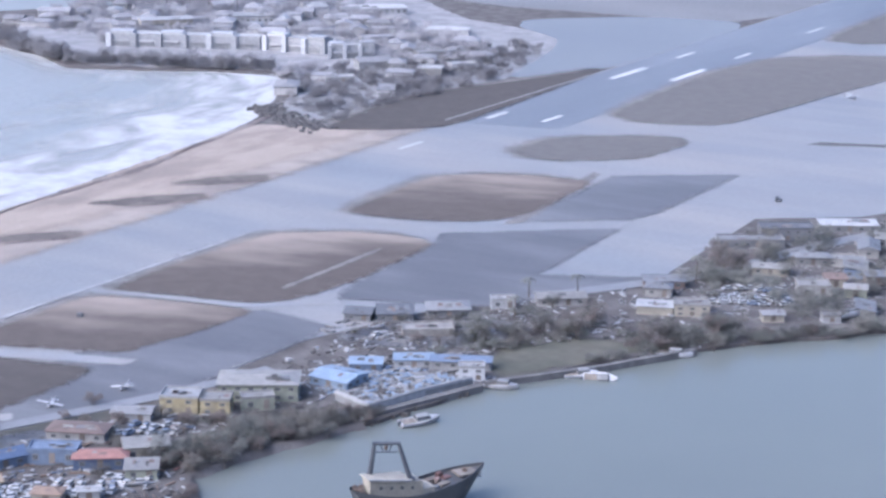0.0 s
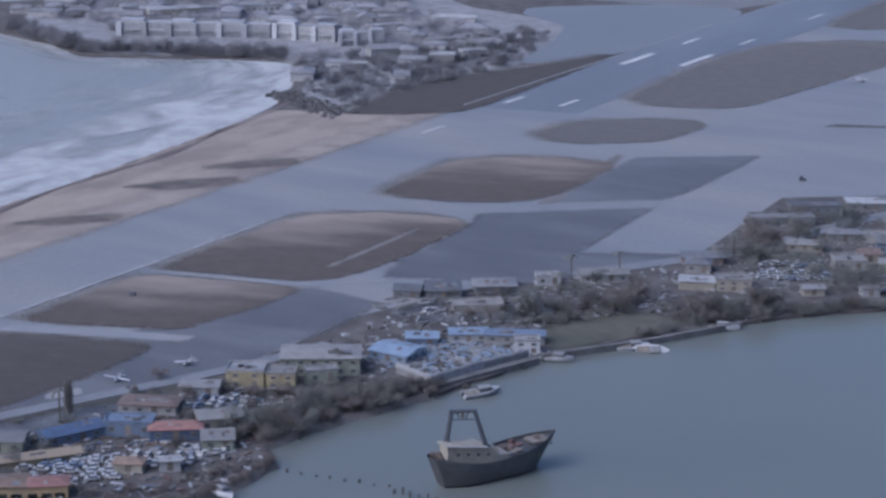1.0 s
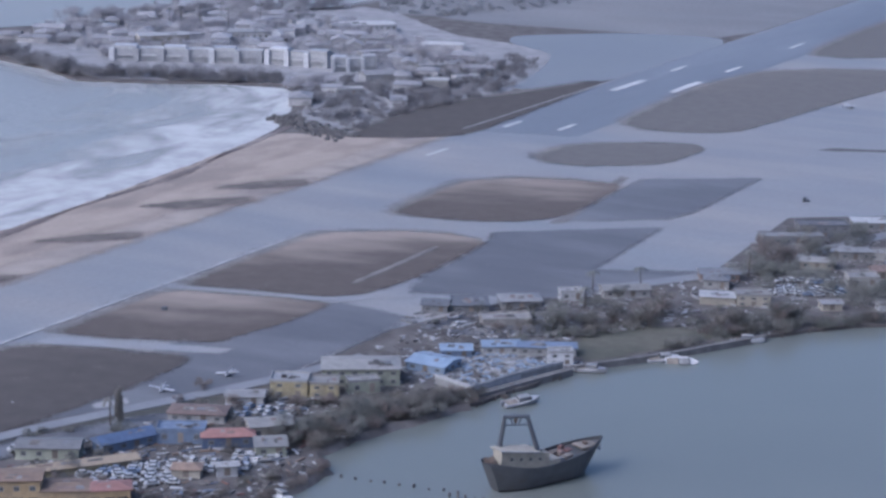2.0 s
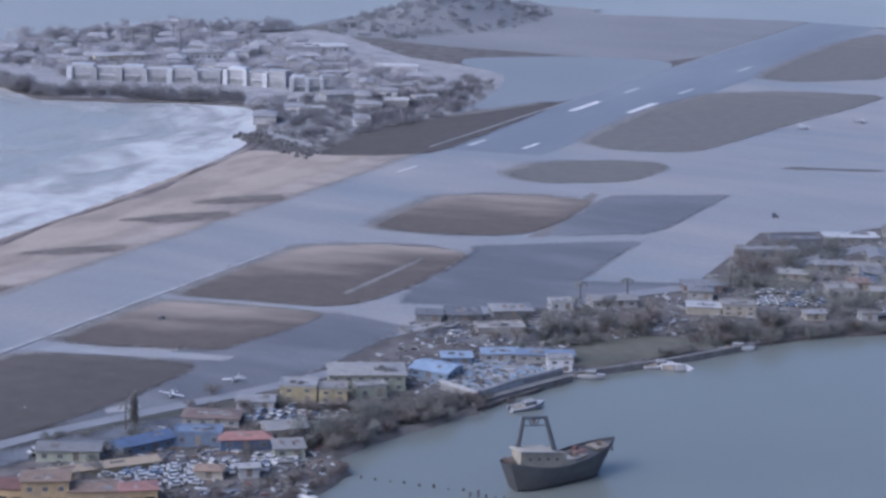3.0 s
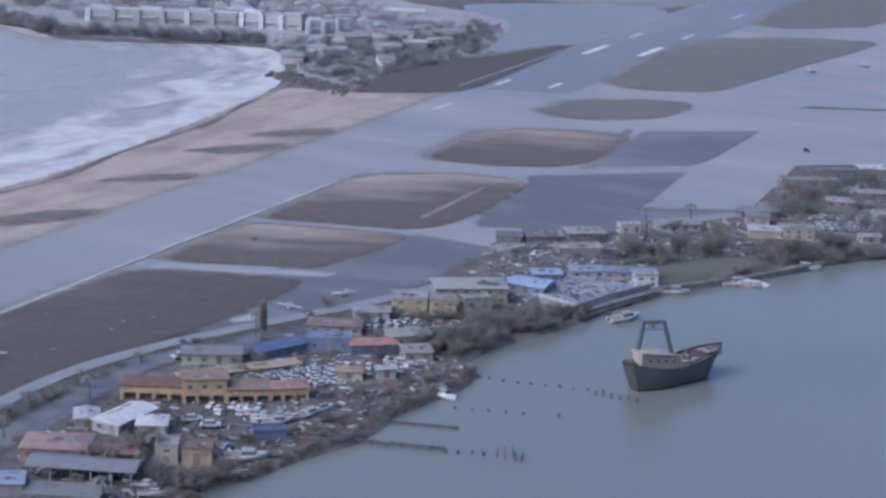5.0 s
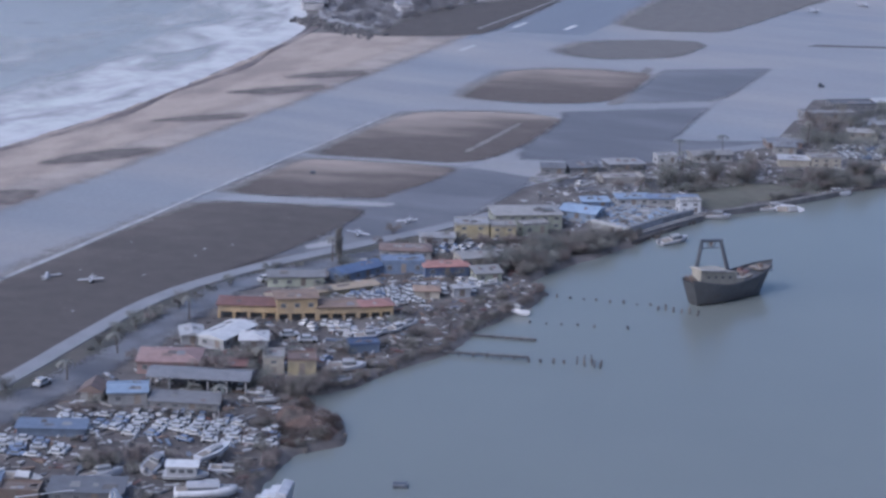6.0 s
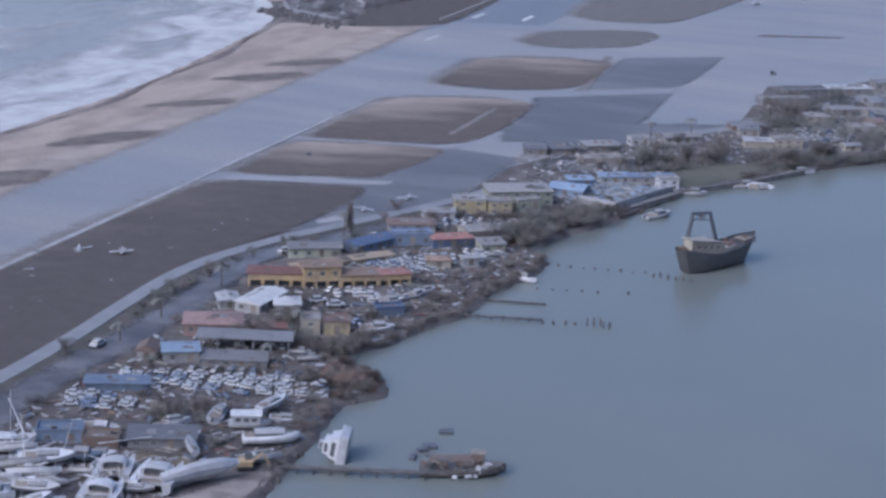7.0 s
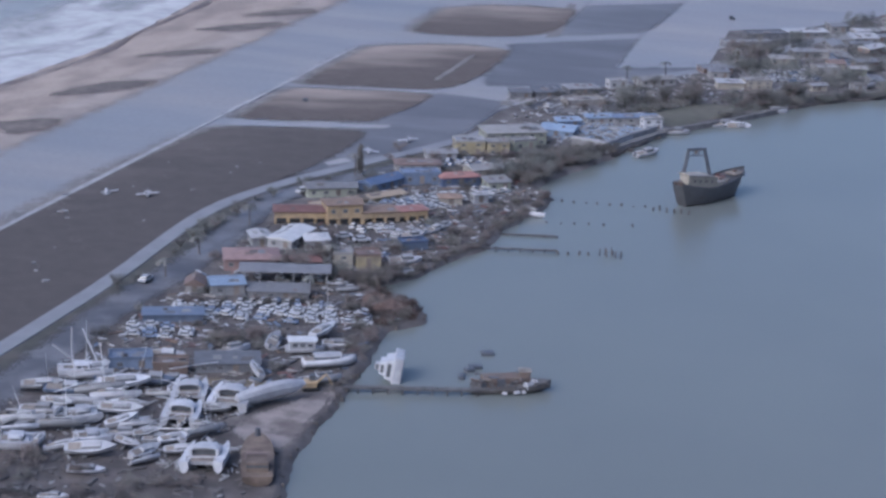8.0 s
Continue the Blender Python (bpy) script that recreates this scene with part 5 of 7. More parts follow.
front(36, -122, 39, -120, 5, 2.4, wall="dirty_white", roof="roof_white", kind="gable", rise=0.6, label="white house with a bright white sheet roof")
front(38.6, -121, 43.6, -121.4, 10, 2.6, wall="dirty_white", roof="roof_bright", kind="gable", rise=0.7, label="white house with a bright white sheet roof")
front(46, -120, 50, -118, 5, 2.6, wall="dirty_white", roof="roof_white", kind="hip", rise=0.8)
front(37, -138, 46, -134, 7, 3.0, wall="pink", roof="pink", kind="hip", rise=1.2, label="salmon pink house with a faded red roof")
front(47, -134, 53, -131, 4, 2.4, wall="pink", roof="roof_red", kind="gable", rise=0.8, label="small pink house with a red roof")
front(55, -129, 58, -127.5, 4, 4.0, wall="cream", roof="roof_pale", kind="flat", storeys=2, label="narrow cream two-storey house")
front(59, -128, 63, -126, 4, 3.8, wall="pale_yellow", roof="roof_brown", kind="flat", label="roofless pale yellow house among bushes")
front(41, -153, 46, -150, 5, 3.0, wall="dirty_white", roof="sky_blue", kind="gable", rise=0.7, label="white house with a light blue sheet roof")
front(36, -153, 39, -152, 4, 2.2, wall="grey", roof="roof_brown", kind="gable", rise=1.6, label="small hut with a steep dark gabled roof")
front(47, -151, 57, -147.6, 4, 1.7, wall="dirty_white", roof="roof_grey", kind="shed", rise=0.4, label="long low dirty-white building with a grey torn roof")
front(41, -193, 47, -190, 4, 2.4, wall="light_blue", roof="tarp", kind="flat", label="blue-painted container workshop in the boatyard", name="workshop", category="workshop")
front(48, -192, 53, -190, 3.5, 2.2, wall="rust", roof="rust", kind="flat", label="rust-red container shed in the boatyard", name="shed", category="shed", windows=False)
front(54, -189, 63, -185, 4.5, 2.2, wall="roof_dark", roof="roof_slate", kind="shed", rise=0.5, label="grey workshop with a flat sheet roof in the boatyard", name="workshop", category="workshop")
front(36, -170, 45, -166, 3.0, 1.8, wall="tarp", roof="tarp", kind="shed", rise=0.4, label="low shelter covered by blue tarpaulin", name="shelter", category="shelter", windows=False)
front(60, -79, 64, -77, 3, 2.2, wall="cream", roof="roof_orange", kind="hip", rise=0.8)
front(63, -113, 67, -110, 3, 2.0, wall="tarp", roof="roof_blue", kind="flat", label="small blue container by the shore", name="shed", category="shed", windows=False)
front(66, -75, 68.5, -73, 2, 2.6, wall="white", roof="roof_white", kind="gable", rise=0.5, label="tiny white kiosk near the water", name="kiosk", category="kiosk")


def canopy(x0, y0, x1, y1, depth, h):
    """Open-sided roof on posts."""
    w, a = math.hypot(x1 - x0, y1 - y0), math.atan2(y1 - y0, x1 - x0)
    ob = tagged(empty("carport", (x0 + x1) / 2, (y0 + y1) / 2, 0, a), "long open carport with a dark grey sheet roof", "carport")
    roof_part(ob, w, depth, h, "gable", 0.7, M["roof_dark"])
    for i in range(6):
        for y in (-depth / 2 + 0.2, depth / 2 - 0.2):
            bm = bmesh.new()
            rod(bm, (-w / 2 + 0.4 + i * (w - 0.8) / 5, y, -0.2), (-w / 2 + 0.4 + i * (w - 0.8) / 5, y, h), 0.13, 6)
            part("post", bm, M["dirty_white"], ob)


canopy(42, -142, 57, -137, 5, 2.4)

# ---- northern sheds beside the apron and the far town ----
front(46, 27, 51, 29, 5, 2.2, wall="roof_dark", roof="roof_slate", kind="gable", rise=1.0, label="grey hangar shed with a broken roof", name="shed", category="shed")
front(52, 30, 58, 34, 5, 2.2, wall="roof_dark", roof="roof_slate", kind="shed", rise=1.0, label="grey lean-to hangar shed", name="shed", category="shed")
front(59, 38, 66, 43, 6, 2.2, wall="roof_dark", roof="roof_grey", kind="hip", rise=1.1)
front(67, 50, 71, 53, 3, 2.8, wall="dirty_white", roof="roof_white", kind="flat", label="small white block house near the apron")
front(74, 57, 82, 63, 5, 2.4, wall="grey", roof="roof_pale", kind="gable", rise=0.9)
front(62, 24, 70, 30, 5, 1.8, wall="concrete", roof="concrete", kind="flat", label="low concrete foundation building, roof gone", windows=False)
front(93.4, 63.4, 100.2, 66, 4, 2.5, wall="cream", roof="roof_white", kind="shed", rise=0.3, label="long cream house with a torn white roof", windows=False)
front(100.6, 66, 107, 69.4, 5, 3.3, wall="cream", roof="roof_pale", kind="flat", label="cream two-storey house with its roof ripped open", storeys=2)
front(117.5, 72, 121, 74.5, 3, 2.2, wall="cream", roof="roof_grey", kind="gable", rise=0.7, label="small cream waterside house below the car lot")
front(128, 78, 131, 80, 3, 2.0, wall="dirty_white", roof="roof_pale", kind="flat", label="small white waterside hut")
front(86.4, 121, 98.8, 129.4, 5, 2.6, wall="roof_dark", roof="roof_grey", kind="flat", label="broad dark grey terminal hall with a flat roof", name="terminal_hall", category="building")
front(91.5, 133, 102, 139.5, 6, 4.0, wall="roof_dark", roof="roof_slate", kind="flat", storeys=2, label="large grey terminal building with a dark roof", name="terminal_building", category="building")
front(100.5, 148, 112, 155, 5, 2.6, wall="dirty_white", roof="roof_white", kind="shed", rise=0.4, label="low airport store with a white roof", name="shed", category="shed")

town = random.Random(11)
walls = ["cream", "grey", "grey", "grey", "pale_green", "roof_brown", "light_blue"]
roofs = ["roof_grey", "roof_pale", "roof_dark", "roof_grey", "roof_dark", "roof_brown", "roof_dark", "roof_white"]
taken = [(97, 67), (104, 70), (90, 126), (96, 130), (94, 138), (99, 141), (103, 154), (108, 156), (119, 75), (130, 81)]


def free(x, y, gap):
    if any((x - a) ** 2 + (y - b) ** 2 < gap * gap for a, b in taken):
        return False
    taken.append((x, y))
    return True


count = 0
while count < 52:
    x, y = town.uniform(88, 165), town.uniform(70, 215)
    shore = 72 + (x - 134) * 0.85 if x > 118 else 55 + (x - 118) * 0.9
    on_lot = 92 < x < 124 and 62 < y < 98
    on_road = abs(x - np.interp(y, [96, 111, 128, 152, 180], [93, 98, 101.5, 111, 124])) < 4.5 and y > 90
    in_grove = 90 < x < 101 and 90 < y < 114
    if not (shore + 8 < y < 112 + (x - 84) * 1.9) or on_lot or on_road or in_grove or not free(x, y, 7.0):
        continue
    house(x, y, town.uniform(4, 9), town.uniform(3.5, 5.5), town.uniform(2.0, 3.4), town.choice((20, 30, 62, 110)), town.choice(walls), town.choice(roofs),
          town.choice(("hip", "gable", "gable", "flat", "shed")), town.uniform(0.6, 1.3))
    count += 1

# ---- far headland: hotel row, villas and huts between trees ----


def hotel(x0, y0, x1, y1, bays, depth, h, label):
    """Two-storey hotel with bays painted as shade between white piers, its front running from one place to another."""
    w, a = math.hypot(x1 - x0, y1 - y0), math.atan2(y1 - y0, x1 - x0)
    pitch = w / bays
    ob = house((x0 + x1) / 2 - math.sin(a) * depth / 2, (y0 + y1) / 2 + math.cos(a) * depth / 2, w, depth, h, math.degrees(a), "white", "roof_white", "flat", 0.8, 2,
               label, "hotel_block", False, "hotel", "hotels on the headland")
    for i in range(bays):
        u = (i + 0.5) * pitch - w / 2
        # thin panel on the solid wall, coloured as the bay's shade
        bm = bmesh.new()
        box(bm, u, -depth / 2 - 0.02, 0.3, pitch * 0.6, 0.12, h - 1.6)
        part("balcony_bay", bm, M["bay"], ob, "flat grey panel painted as the shade of a balcony opening")
        bm = bmesh.new()
        box(bm, u, -depth / 2 - 0.6, h * 0.47, pitch * 0.6, 1.1, 0.16)
        box(bm, u, -depth / 2 - 1.1, h * 0.47 + 0.16, pitch * 0.6, 0.08, 0.5)
        part("balcony", bm, M["white"], ob)
        if i % 2 == 0:
            bm = bmesh.new()
            box(bm, u, -depth * 0.1, h, pitch * 0.9, depth * 0.7, 1.3)
            part("stair_head", bm, M["white"], ob, "raised white roof block")
        bm = bmesh.new()
        box(bm, u - pitch / 2, -depth / 2 - 0.6, 0, pitch * 0.22, 1.4, h + 0.5)
        part("pier", bm, M["white"], ob)
    return ob


hotel(-220.5, 265.5, -169.5, 289, 6, 7, 4.6, "long white hotel with deep balconies above the beach")
hotel(-167.5, 290, -144, 293.5, 3, 7, 5.0, "white hotel wing with stepped flat roofs")
hotel(-138, 288, -125.6, 298.5, 3, 6, 4.4, "small white hotel block with three bays painted as shade")
front(-234, 300, -221, 315, 7, 4.0, wall="cream", roof="roof_white", kind="gable", rise=0.8, label="long building with a white sheet roof", name="hall", category="hall")
front(-215, 333, -202, 342.5, 8, 3.4, wall="dirty_white", roof="roof_white", kind="gable", rise=0.8, label="long building with a bright white roof", name="hall", category="hall")
front(-192, 379, -174, 396, 9, 4.0, wall="dirty_white", roof="roof_white", kind="hip", rise=1.5, label="broad white-roofed villa on the headland")
front(-139, 354, -124, 361, 6, 2.2, wall="villa_wall", roof="roof_white", kind="hip", rise=0.8, label="broad villa with a pale roof on the headland", name="villa", category="villa", group="houses on the headland")
front(-111, 247, -104, 253, 5, 2.6, wall="dirty_white", roof="roof_white", kind="flat", label="low white beach hut")

far = random.Random(5)


def on_headland(x, y):
    return y > 190 + max(0, -88 - x) * 1.35 - max(0, -130 - x) * 1.1 and y < 330 + (-80 - x) * 0.55 and x > -292 and y > 236 - 60 * (x > -130) and (x < -86 or y < 250)


count = 0
while count < 84:
    x, y = far.uniform(-292, -78), far.uniform(195, 440)
    if not on_headland(x, y) or (-232 < x < -120 and 240 < y < 308) or (x > -104 and y < 236) or not free(x, y, 9.0):
        continue
    house(x, y, far.uniform(6, 13), far.uniform(4.5, 7.5), far.uniform(1.8, 3.0), far.choice((25, 33, 50, 120)), far.choice(("villa_wall", "villa_wall", "dirty_white", "villa_wall", "grey")),
          far.choice(("villa_roof", "villa_roof", "villa_roof", "villa_roof", "villa_roof", "roof_white")), far.choice(("hip", "gable", "flat", "hip")), far.uniform(0.8, 1.6), 1,
          group="houses on the headland", name="villa", category="villa")
    count += 1

# ---- trees, bushes and palms ----
green = random.Random(21)


def grove(n, x0, y0, x1, y1, keys, lo, hi, keep=lambda x, y: True):
    for x, y in scatter(green, x0, y0, x1, y1, n, keep):
        tree(green.choice(keys), x, y, green.uniform(lo, hi))


east_y = [p[1] for p in EAST_SHORE]
east_x = [p[0] for p in EAST_SHORE]


def shore_x(y):
    return float(np.interp(y, east_y, east_x))


def band(lo, hi):
    return lambda x, y: lo < shore_x(y) - x < hi


brown, mixed, dark = ["bush_a", "bush_b", "bush_b"], ["bush_a", "bush_b", "bush_c", "tree_c"], ["tree_a", "tree_c", "bush_c", "tree_b"]
grove(70, 60, -57, 84, -24, mixed + ["tree_c", "tree_c"], 0.8, 1.3, band(0.3, 10))
grove(16, 70, -26, 84, -15, ["bush_a", "bush_c"], 0.8, 1.1, band(0.3, 6))
grove(16, 60, -152, 79, -138, brown, 0.4, 0.7, lambda x, y: 0.6 < shore_x(y) - x < 14 and abs(y + 147 + (x - 70) * 0.2) < 6)
grove(8, 56, -137, 64, -131, brown, 0.7, 1.0, band(1.0, 8))
grove(8, 70, -152, 78, -143, brown, 0.35, 0.6, band(0.5, 5))
grove(30, 56, -38, 78, -22, ["bush_a", "bush_b", "bush_c"], 0.6, 0.95, lambda x, y: -4 < (y + 37) - (x - 54) * 0.62 < -0.5)
grove(18, 54, -128, 80, -62, brown, 0.4, 0.75, band(2.0, 9))


def on_lawn(x, y):
    return 12 < y < 44 and x > 82 and shore_x(y) - x < 16


grove(24, 46, -136, 68, -126, mixed + ["tree_b"], 0.7, 1.1, lambda x, y: x < 53 or x > 64.5 or y < -133.5)
grove(40, 66, 26, 118, 66, dark, 0.8, 1.3, lambda x, y: 2 < shore_x(y) - x < 30 and y > 22 and not on_lawn(x, y) and not (90 < x < 112 and y > 50 + (x - 100) * 0.6))
grove(14, 98, 40, 118, 66, ["tree_c", "bush_c", "bush_b"], 0.7, 1.0, lambda x, y: 1 < y - (53 + (x - 118) * 1.05) < 5)
grove(12, 118, 60, 150, 96, ["bush_c", "bush_a", "tree_c"], 0.7, 1.1, lambda x, y: 1 < y - (55 + (x - 118) * 0.98) < 6)
grove(16, 90, 94, 100, 116, dark, 0.9, 1.35)
grove(16, 24, -165, 36, -60, ["bush_a", "bush_c", "tree_a"], 0.5, 0.9, lambda x, y: abs(x - np.interp(y, [-165, -110, -76, -60], [24.5, 23.5, 28, 36])) < 1.6)
grove(40, 32, -188, 70, -108, mixed, 0.45, 0.85)
grove(16, 50, -180, 61, -168, brown + ["bush_c"], 0.55, 0.95, lambda x, y: abs(y + 173 - (x - 55) * 0.5) < 4)
grove(22, 38, -160, 60, -147, brown + ["bush_c"], 0.4, 0.65, lambda x, y: abs(y + 158.6 - (x - 39) * 0.46) < 1.0)
grove(30, 36, -100, 64, -36, mixed, 0.5, 0.95)
grove(26, 48, 18, 84, 60, dark + mixed, 0.5, 0.9, lambda x, y: x < shore_x(y) - 6 and y < 30 + (x - 50) * 1.0)


def thicket(name, points, keys, lo, hi, label, leaf="leaf_far", lift=lambda x, y: 0.0):
    """Many bushes too far to count, as one mesh."""
    verts, faces, base = [], [], 0
    for x, y in points:
        crown = TREES[green.choice(keys)][1]
        s, a = green.uniform(lo, hi), green.uniform(0, 6.28)
        co = np.empty(len(crown.vertices) * 3)
        crown.vertices.foreach_get("co", co)
        co = co.reshape(-1, 3) * s
        c, sn = math.cos(a), math.sin(a)
        verts.append(np.stack([co[:, 0] * c - co[:, 1] * sn + x, co[:, 0] * sn + co[:, 1] * c + y, co[:, 2] - 0.1 + lift(x, y)], 1))
        k = len(co) // 4
        faces.append(np.arange(k * 4).reshape(k, 4) + base)
        base += k * 4
    me = bpy.data.meshes.new(name)
    me.from_pydata(np.concatenate(verts).tolist(), [], np.concatenate(faces).tolist())
    me.materials.append(M[leaf])
    tagged(new(name, me), label, "thicket", kind="stuff")


thicket("shore_scrub", scatter(green, 54, -128, 80, -62, 60, band(0.5, 8)), brown + ["bush_c"], 0.25, 0.5, "low brown scrub along the lagoon bank", "leaf_brown")
thicket("waterside_scrub", scatter(green, 62, -136, 81, -60, 170, band(-0.7, 1.2)), brown, 0.22, 0.5, "low brown scrub hanging over the water", "leaf_brown")
thicket("boatyard_scrub", scatter(green, 60, -190, 80, -150, 20, band(-0.4, 2)), brown, 0.3, 0.55, "low brown scrub on the boatyard bank", "leaf_brown")
thicket("town_scrub", scatter(green, 86, 80, 150, 200, 150, lambda x, y: y < 125 + (x - 84) * 1.9 and y > 72 + (x - 118) * 0.8), dark + mixed, 0.6, 1.2, "grey bushes between far houses", "leaf_green")
thicket("mud_scrub", scatter(green, 38, -262, 84, -228, 60, lambda x, y: x < shore_x(y) - 8), brown + ["bush_c"], 0.6, 1.0, "dark bushes on the muddy ground beside the yachts", "leaf_brown")
thicket("car_lot_scrub", scatter(green, 68, -176, 78, -158, 12, band(0.2, 3.5)), brown, 0.45, 0.75, "low brown scrub beside the parked cars", "leaf_brown")
thicket("spit_scrub", scatter(green, 64, -156, 79, -139, 70, band(-0.3, 9)), brown, 0.35, 0.6, "dark brown scrub on the muddy spit", "mound")
thicket("north_shore_scrub", scatter(green, 100, 24, 176, 110, 100, lambda x, y: -0.5 < y - float(np.interp(x, east_x[-10:], east_y[-10:])) < 4), ["bush_b", "bush_c", "tree_c"], 0.5, 1.0, "olive scrub above the lagoon seawall", "leaf_green")
thicket("quayside_scrub", scatter(green, 72, 24, 112, 62, 70, lambda x, y: 2 < shore_x(y) - x < 26 and not on_lawn(x, y)), ["bush_c", "bush_a"], 0.4, 0.8, "low olive scrub behind the seawall", "leaf_green")
thicket("inlet_scrub", scatter(green, -104, 238, -66, 350, 120, lambda x, y: x < -68 - max(0, y - 290) * 0.25), ["bush_b", "bush_c", "bush_a"], 0.9, 1.6, "dark scrub between the villas and the inlet, leaves lifted by painted haze", "leaf_shore")
for x, y, s in ((75.4, -148.6, 0.6), (73, -150.5, 0.6), (72.5, -146.5, 0.6), (69.5, -144, 0.55), (67, -142.5, 0.55)):
    tree("bush_b", x, y, s)
tree("column_tree", 36.4, -62, 0.95)
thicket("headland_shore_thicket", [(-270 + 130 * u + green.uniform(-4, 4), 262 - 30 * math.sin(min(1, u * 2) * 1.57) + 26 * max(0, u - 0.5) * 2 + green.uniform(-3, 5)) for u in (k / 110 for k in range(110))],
        ["bush_b", "bush_c"], 1.3, 2.1, "dark scrub along the headland shore, leaves lifted by painted haze", "leaf_shore")
# crest and headland leaves carry the painted haze
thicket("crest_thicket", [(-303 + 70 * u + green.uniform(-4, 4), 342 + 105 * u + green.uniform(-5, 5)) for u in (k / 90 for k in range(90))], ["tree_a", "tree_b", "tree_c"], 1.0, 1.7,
        "wind-torn trees along the crest of the headland, leaves paled by painted haze", "leaf_far")
thicket("headland_thicket", scatter(green, -295, 190, -70, 455, 680, lambda x, y: on_headland(x, y) and not (-226 < x < -122 and 262 < y < 302) and not (x > -124 and y < 300)), ["bush_b", "bush_c", "tree_c", "tree_a"], 0.8, 1.5, "dense scrub between the headland houses, haze painted into its leaves")
thicket("rocky_point_thicket", scatter(green, -124, 190, -68, 300, 250, lambda x, y: y > 196 + max(0, -88 - x) * 1.3 and x < -70 - max(0, y - 270) * 0.3), ["bush_b", "bush_c"], 0.7, 1.25, "dark scrub on the rocky point, leaves lifted by painted haze", "leaf_shore")
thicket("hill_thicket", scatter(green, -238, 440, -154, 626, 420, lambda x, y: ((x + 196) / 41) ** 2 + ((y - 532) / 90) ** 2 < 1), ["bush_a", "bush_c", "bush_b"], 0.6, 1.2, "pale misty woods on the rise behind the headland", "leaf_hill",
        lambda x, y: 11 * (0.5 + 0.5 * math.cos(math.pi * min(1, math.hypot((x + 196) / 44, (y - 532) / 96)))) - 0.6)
for x, y, h in ((79, 65, 5.5), (69, 62, 4.0), (94, 91, 6.0), (30, -109, 4.0), (29, -131, 3.4), (29, -146, 3.2), (36, -64, 4.8), (74, 47, 4.5), (54, -128, 4.0), (57, -146, 3.6),
                (-258, 352, 8), (-255, 356, 8.5), (-250, 362, 8), (-246, 372, 9), (-230, 378, 9), (-216, 386, 8), (-238, 366, 8)):
    palm(x, y, h)

# ---- cars in rows ----
paints = ["car_white", "car_white", "car_white", "car_silver", "car_blue", "car_dark", "car_red"]
models = {p: car_model(p) for p in set(paints)}
lot = random.Random(33)


def rows_of_cars(x0, y0, x1, y1, rows, cols, deg, skip=0.08, keys=paints):
    """A lot filled in rows, from one corner to the other."""
    a = math.atan2(y1 - y0, x1 - x0)
    length = math.hypot(x1 - x0, y1 - y0)
    for r in range(rows):
        for c in range(cols):
            if lot.random() < skip:
                continue
            u, v = (c + 0.5) / cols * length, r * (1.75 if abs(deg - math.degrees(a)) < 40 else 3.1)
            place(models[lot.choice(keys)], x0 + u * math.cos(a) - v * math.sin(a) + lot.uniform(-0.35, 0.35), y0 + u * math.sin(a) + v * math.cos(a) + lot.uniform(-0.8, 0.8),
                  0.03, deg + lot.uniform(-16, 16) + (180 if lot.random() < 0.5 else 0), scale=0.72)


pale = ["car_white", "car_white", "car_white", "car_white", "car_silver", "car_blue"]
rows_of_cars(48.4, -90, 62.3, -81, 6, 6, 38, 0.03, pale)
rows_of_cars(50, -106, 58, -102, 2, 6, 100, 0.1, pale)
rows_of_cars(60, -75, 70, -68, 2, 7, 112, 0.15, pale)
rows_of_cars(38, -166, 72, -157, 5, 12, 10, 0.1, pale)
rows_of_cars(36, -178, 47, -174, 4, 4, 15, 0.1, pale)
rows_of_cars(46, -155, 61, -150, 1, 8, 95, 0.2, pale)
rows_of_cars(43, -140, 56, -136, 1, 6, 110, 0.3, pale)
rows_of_cars(47, -50, 60, -43, 2, 8, 80, 0.1, pale)
rows_of_cars(62, -66, 70, -60, 1, 4, 70, 0.1, pale)
rows_of_cars(102, 79, 118, 86, 4, 8, 35, 0.12, pale)
rows_of_cars(56, 22, 66, 27, 1, 5, 90, 0.3, pale)
rows_of_cars(101, 90, 113, 95, 2, 6, 40, 0.2, pale)
rows_of_cars(53, -122, 62, -117, 1, 4, 70, 0.3, pale)
for x, y, d in ((27, -150, 88), (50, -110, 40), (54, -111, 30), (45, -115, 20), (31, -82, 60)):
    place(models[lot.choice(("car_white", "car_silver"))], x, y, 0.14, d, label="car abandoned beside the wet street")
for m in models.values():
    remove_model(m)

# ---- yachts thrown together in the boatyard ----
cat_a, cat_b = catamaran_model(), catamaran_model(9.5, 5.2, 11.0)
mono_a, mono_b, mono_c = yacht_model(8.5, 2.6, 0), yacht_model(10.0, 2.9, 10.5), yacht_model(9.0, 2.6, 9.0, "dirty_white", False)
mono_d = yacht_model(11.0, 3.0, 0, "white", False)
cruiser = motorboat_model(8.5, 3.0, "white", "white cabin cruiser crammed among stranded yachts")
yard = random.Random(8)
for x, y, d, s in ((70.2, -222, 104, 1.02), (57.5, -199, 106, 0.88), (60, -207.5, 100, 0.9), (64.5, -199.5, 100, 1.02), (52, -220.5, 38, 0.66), (47, -213.5, 30, 0.74), (43, -226, 20, 0.72)):
    place(cat_a, x, y, 0.1, d + yard.uniform(-4, 4), yard.uniform(-3, 3), yard.uniform(-5, 5), s).scale = (s * 0.74, s, s)
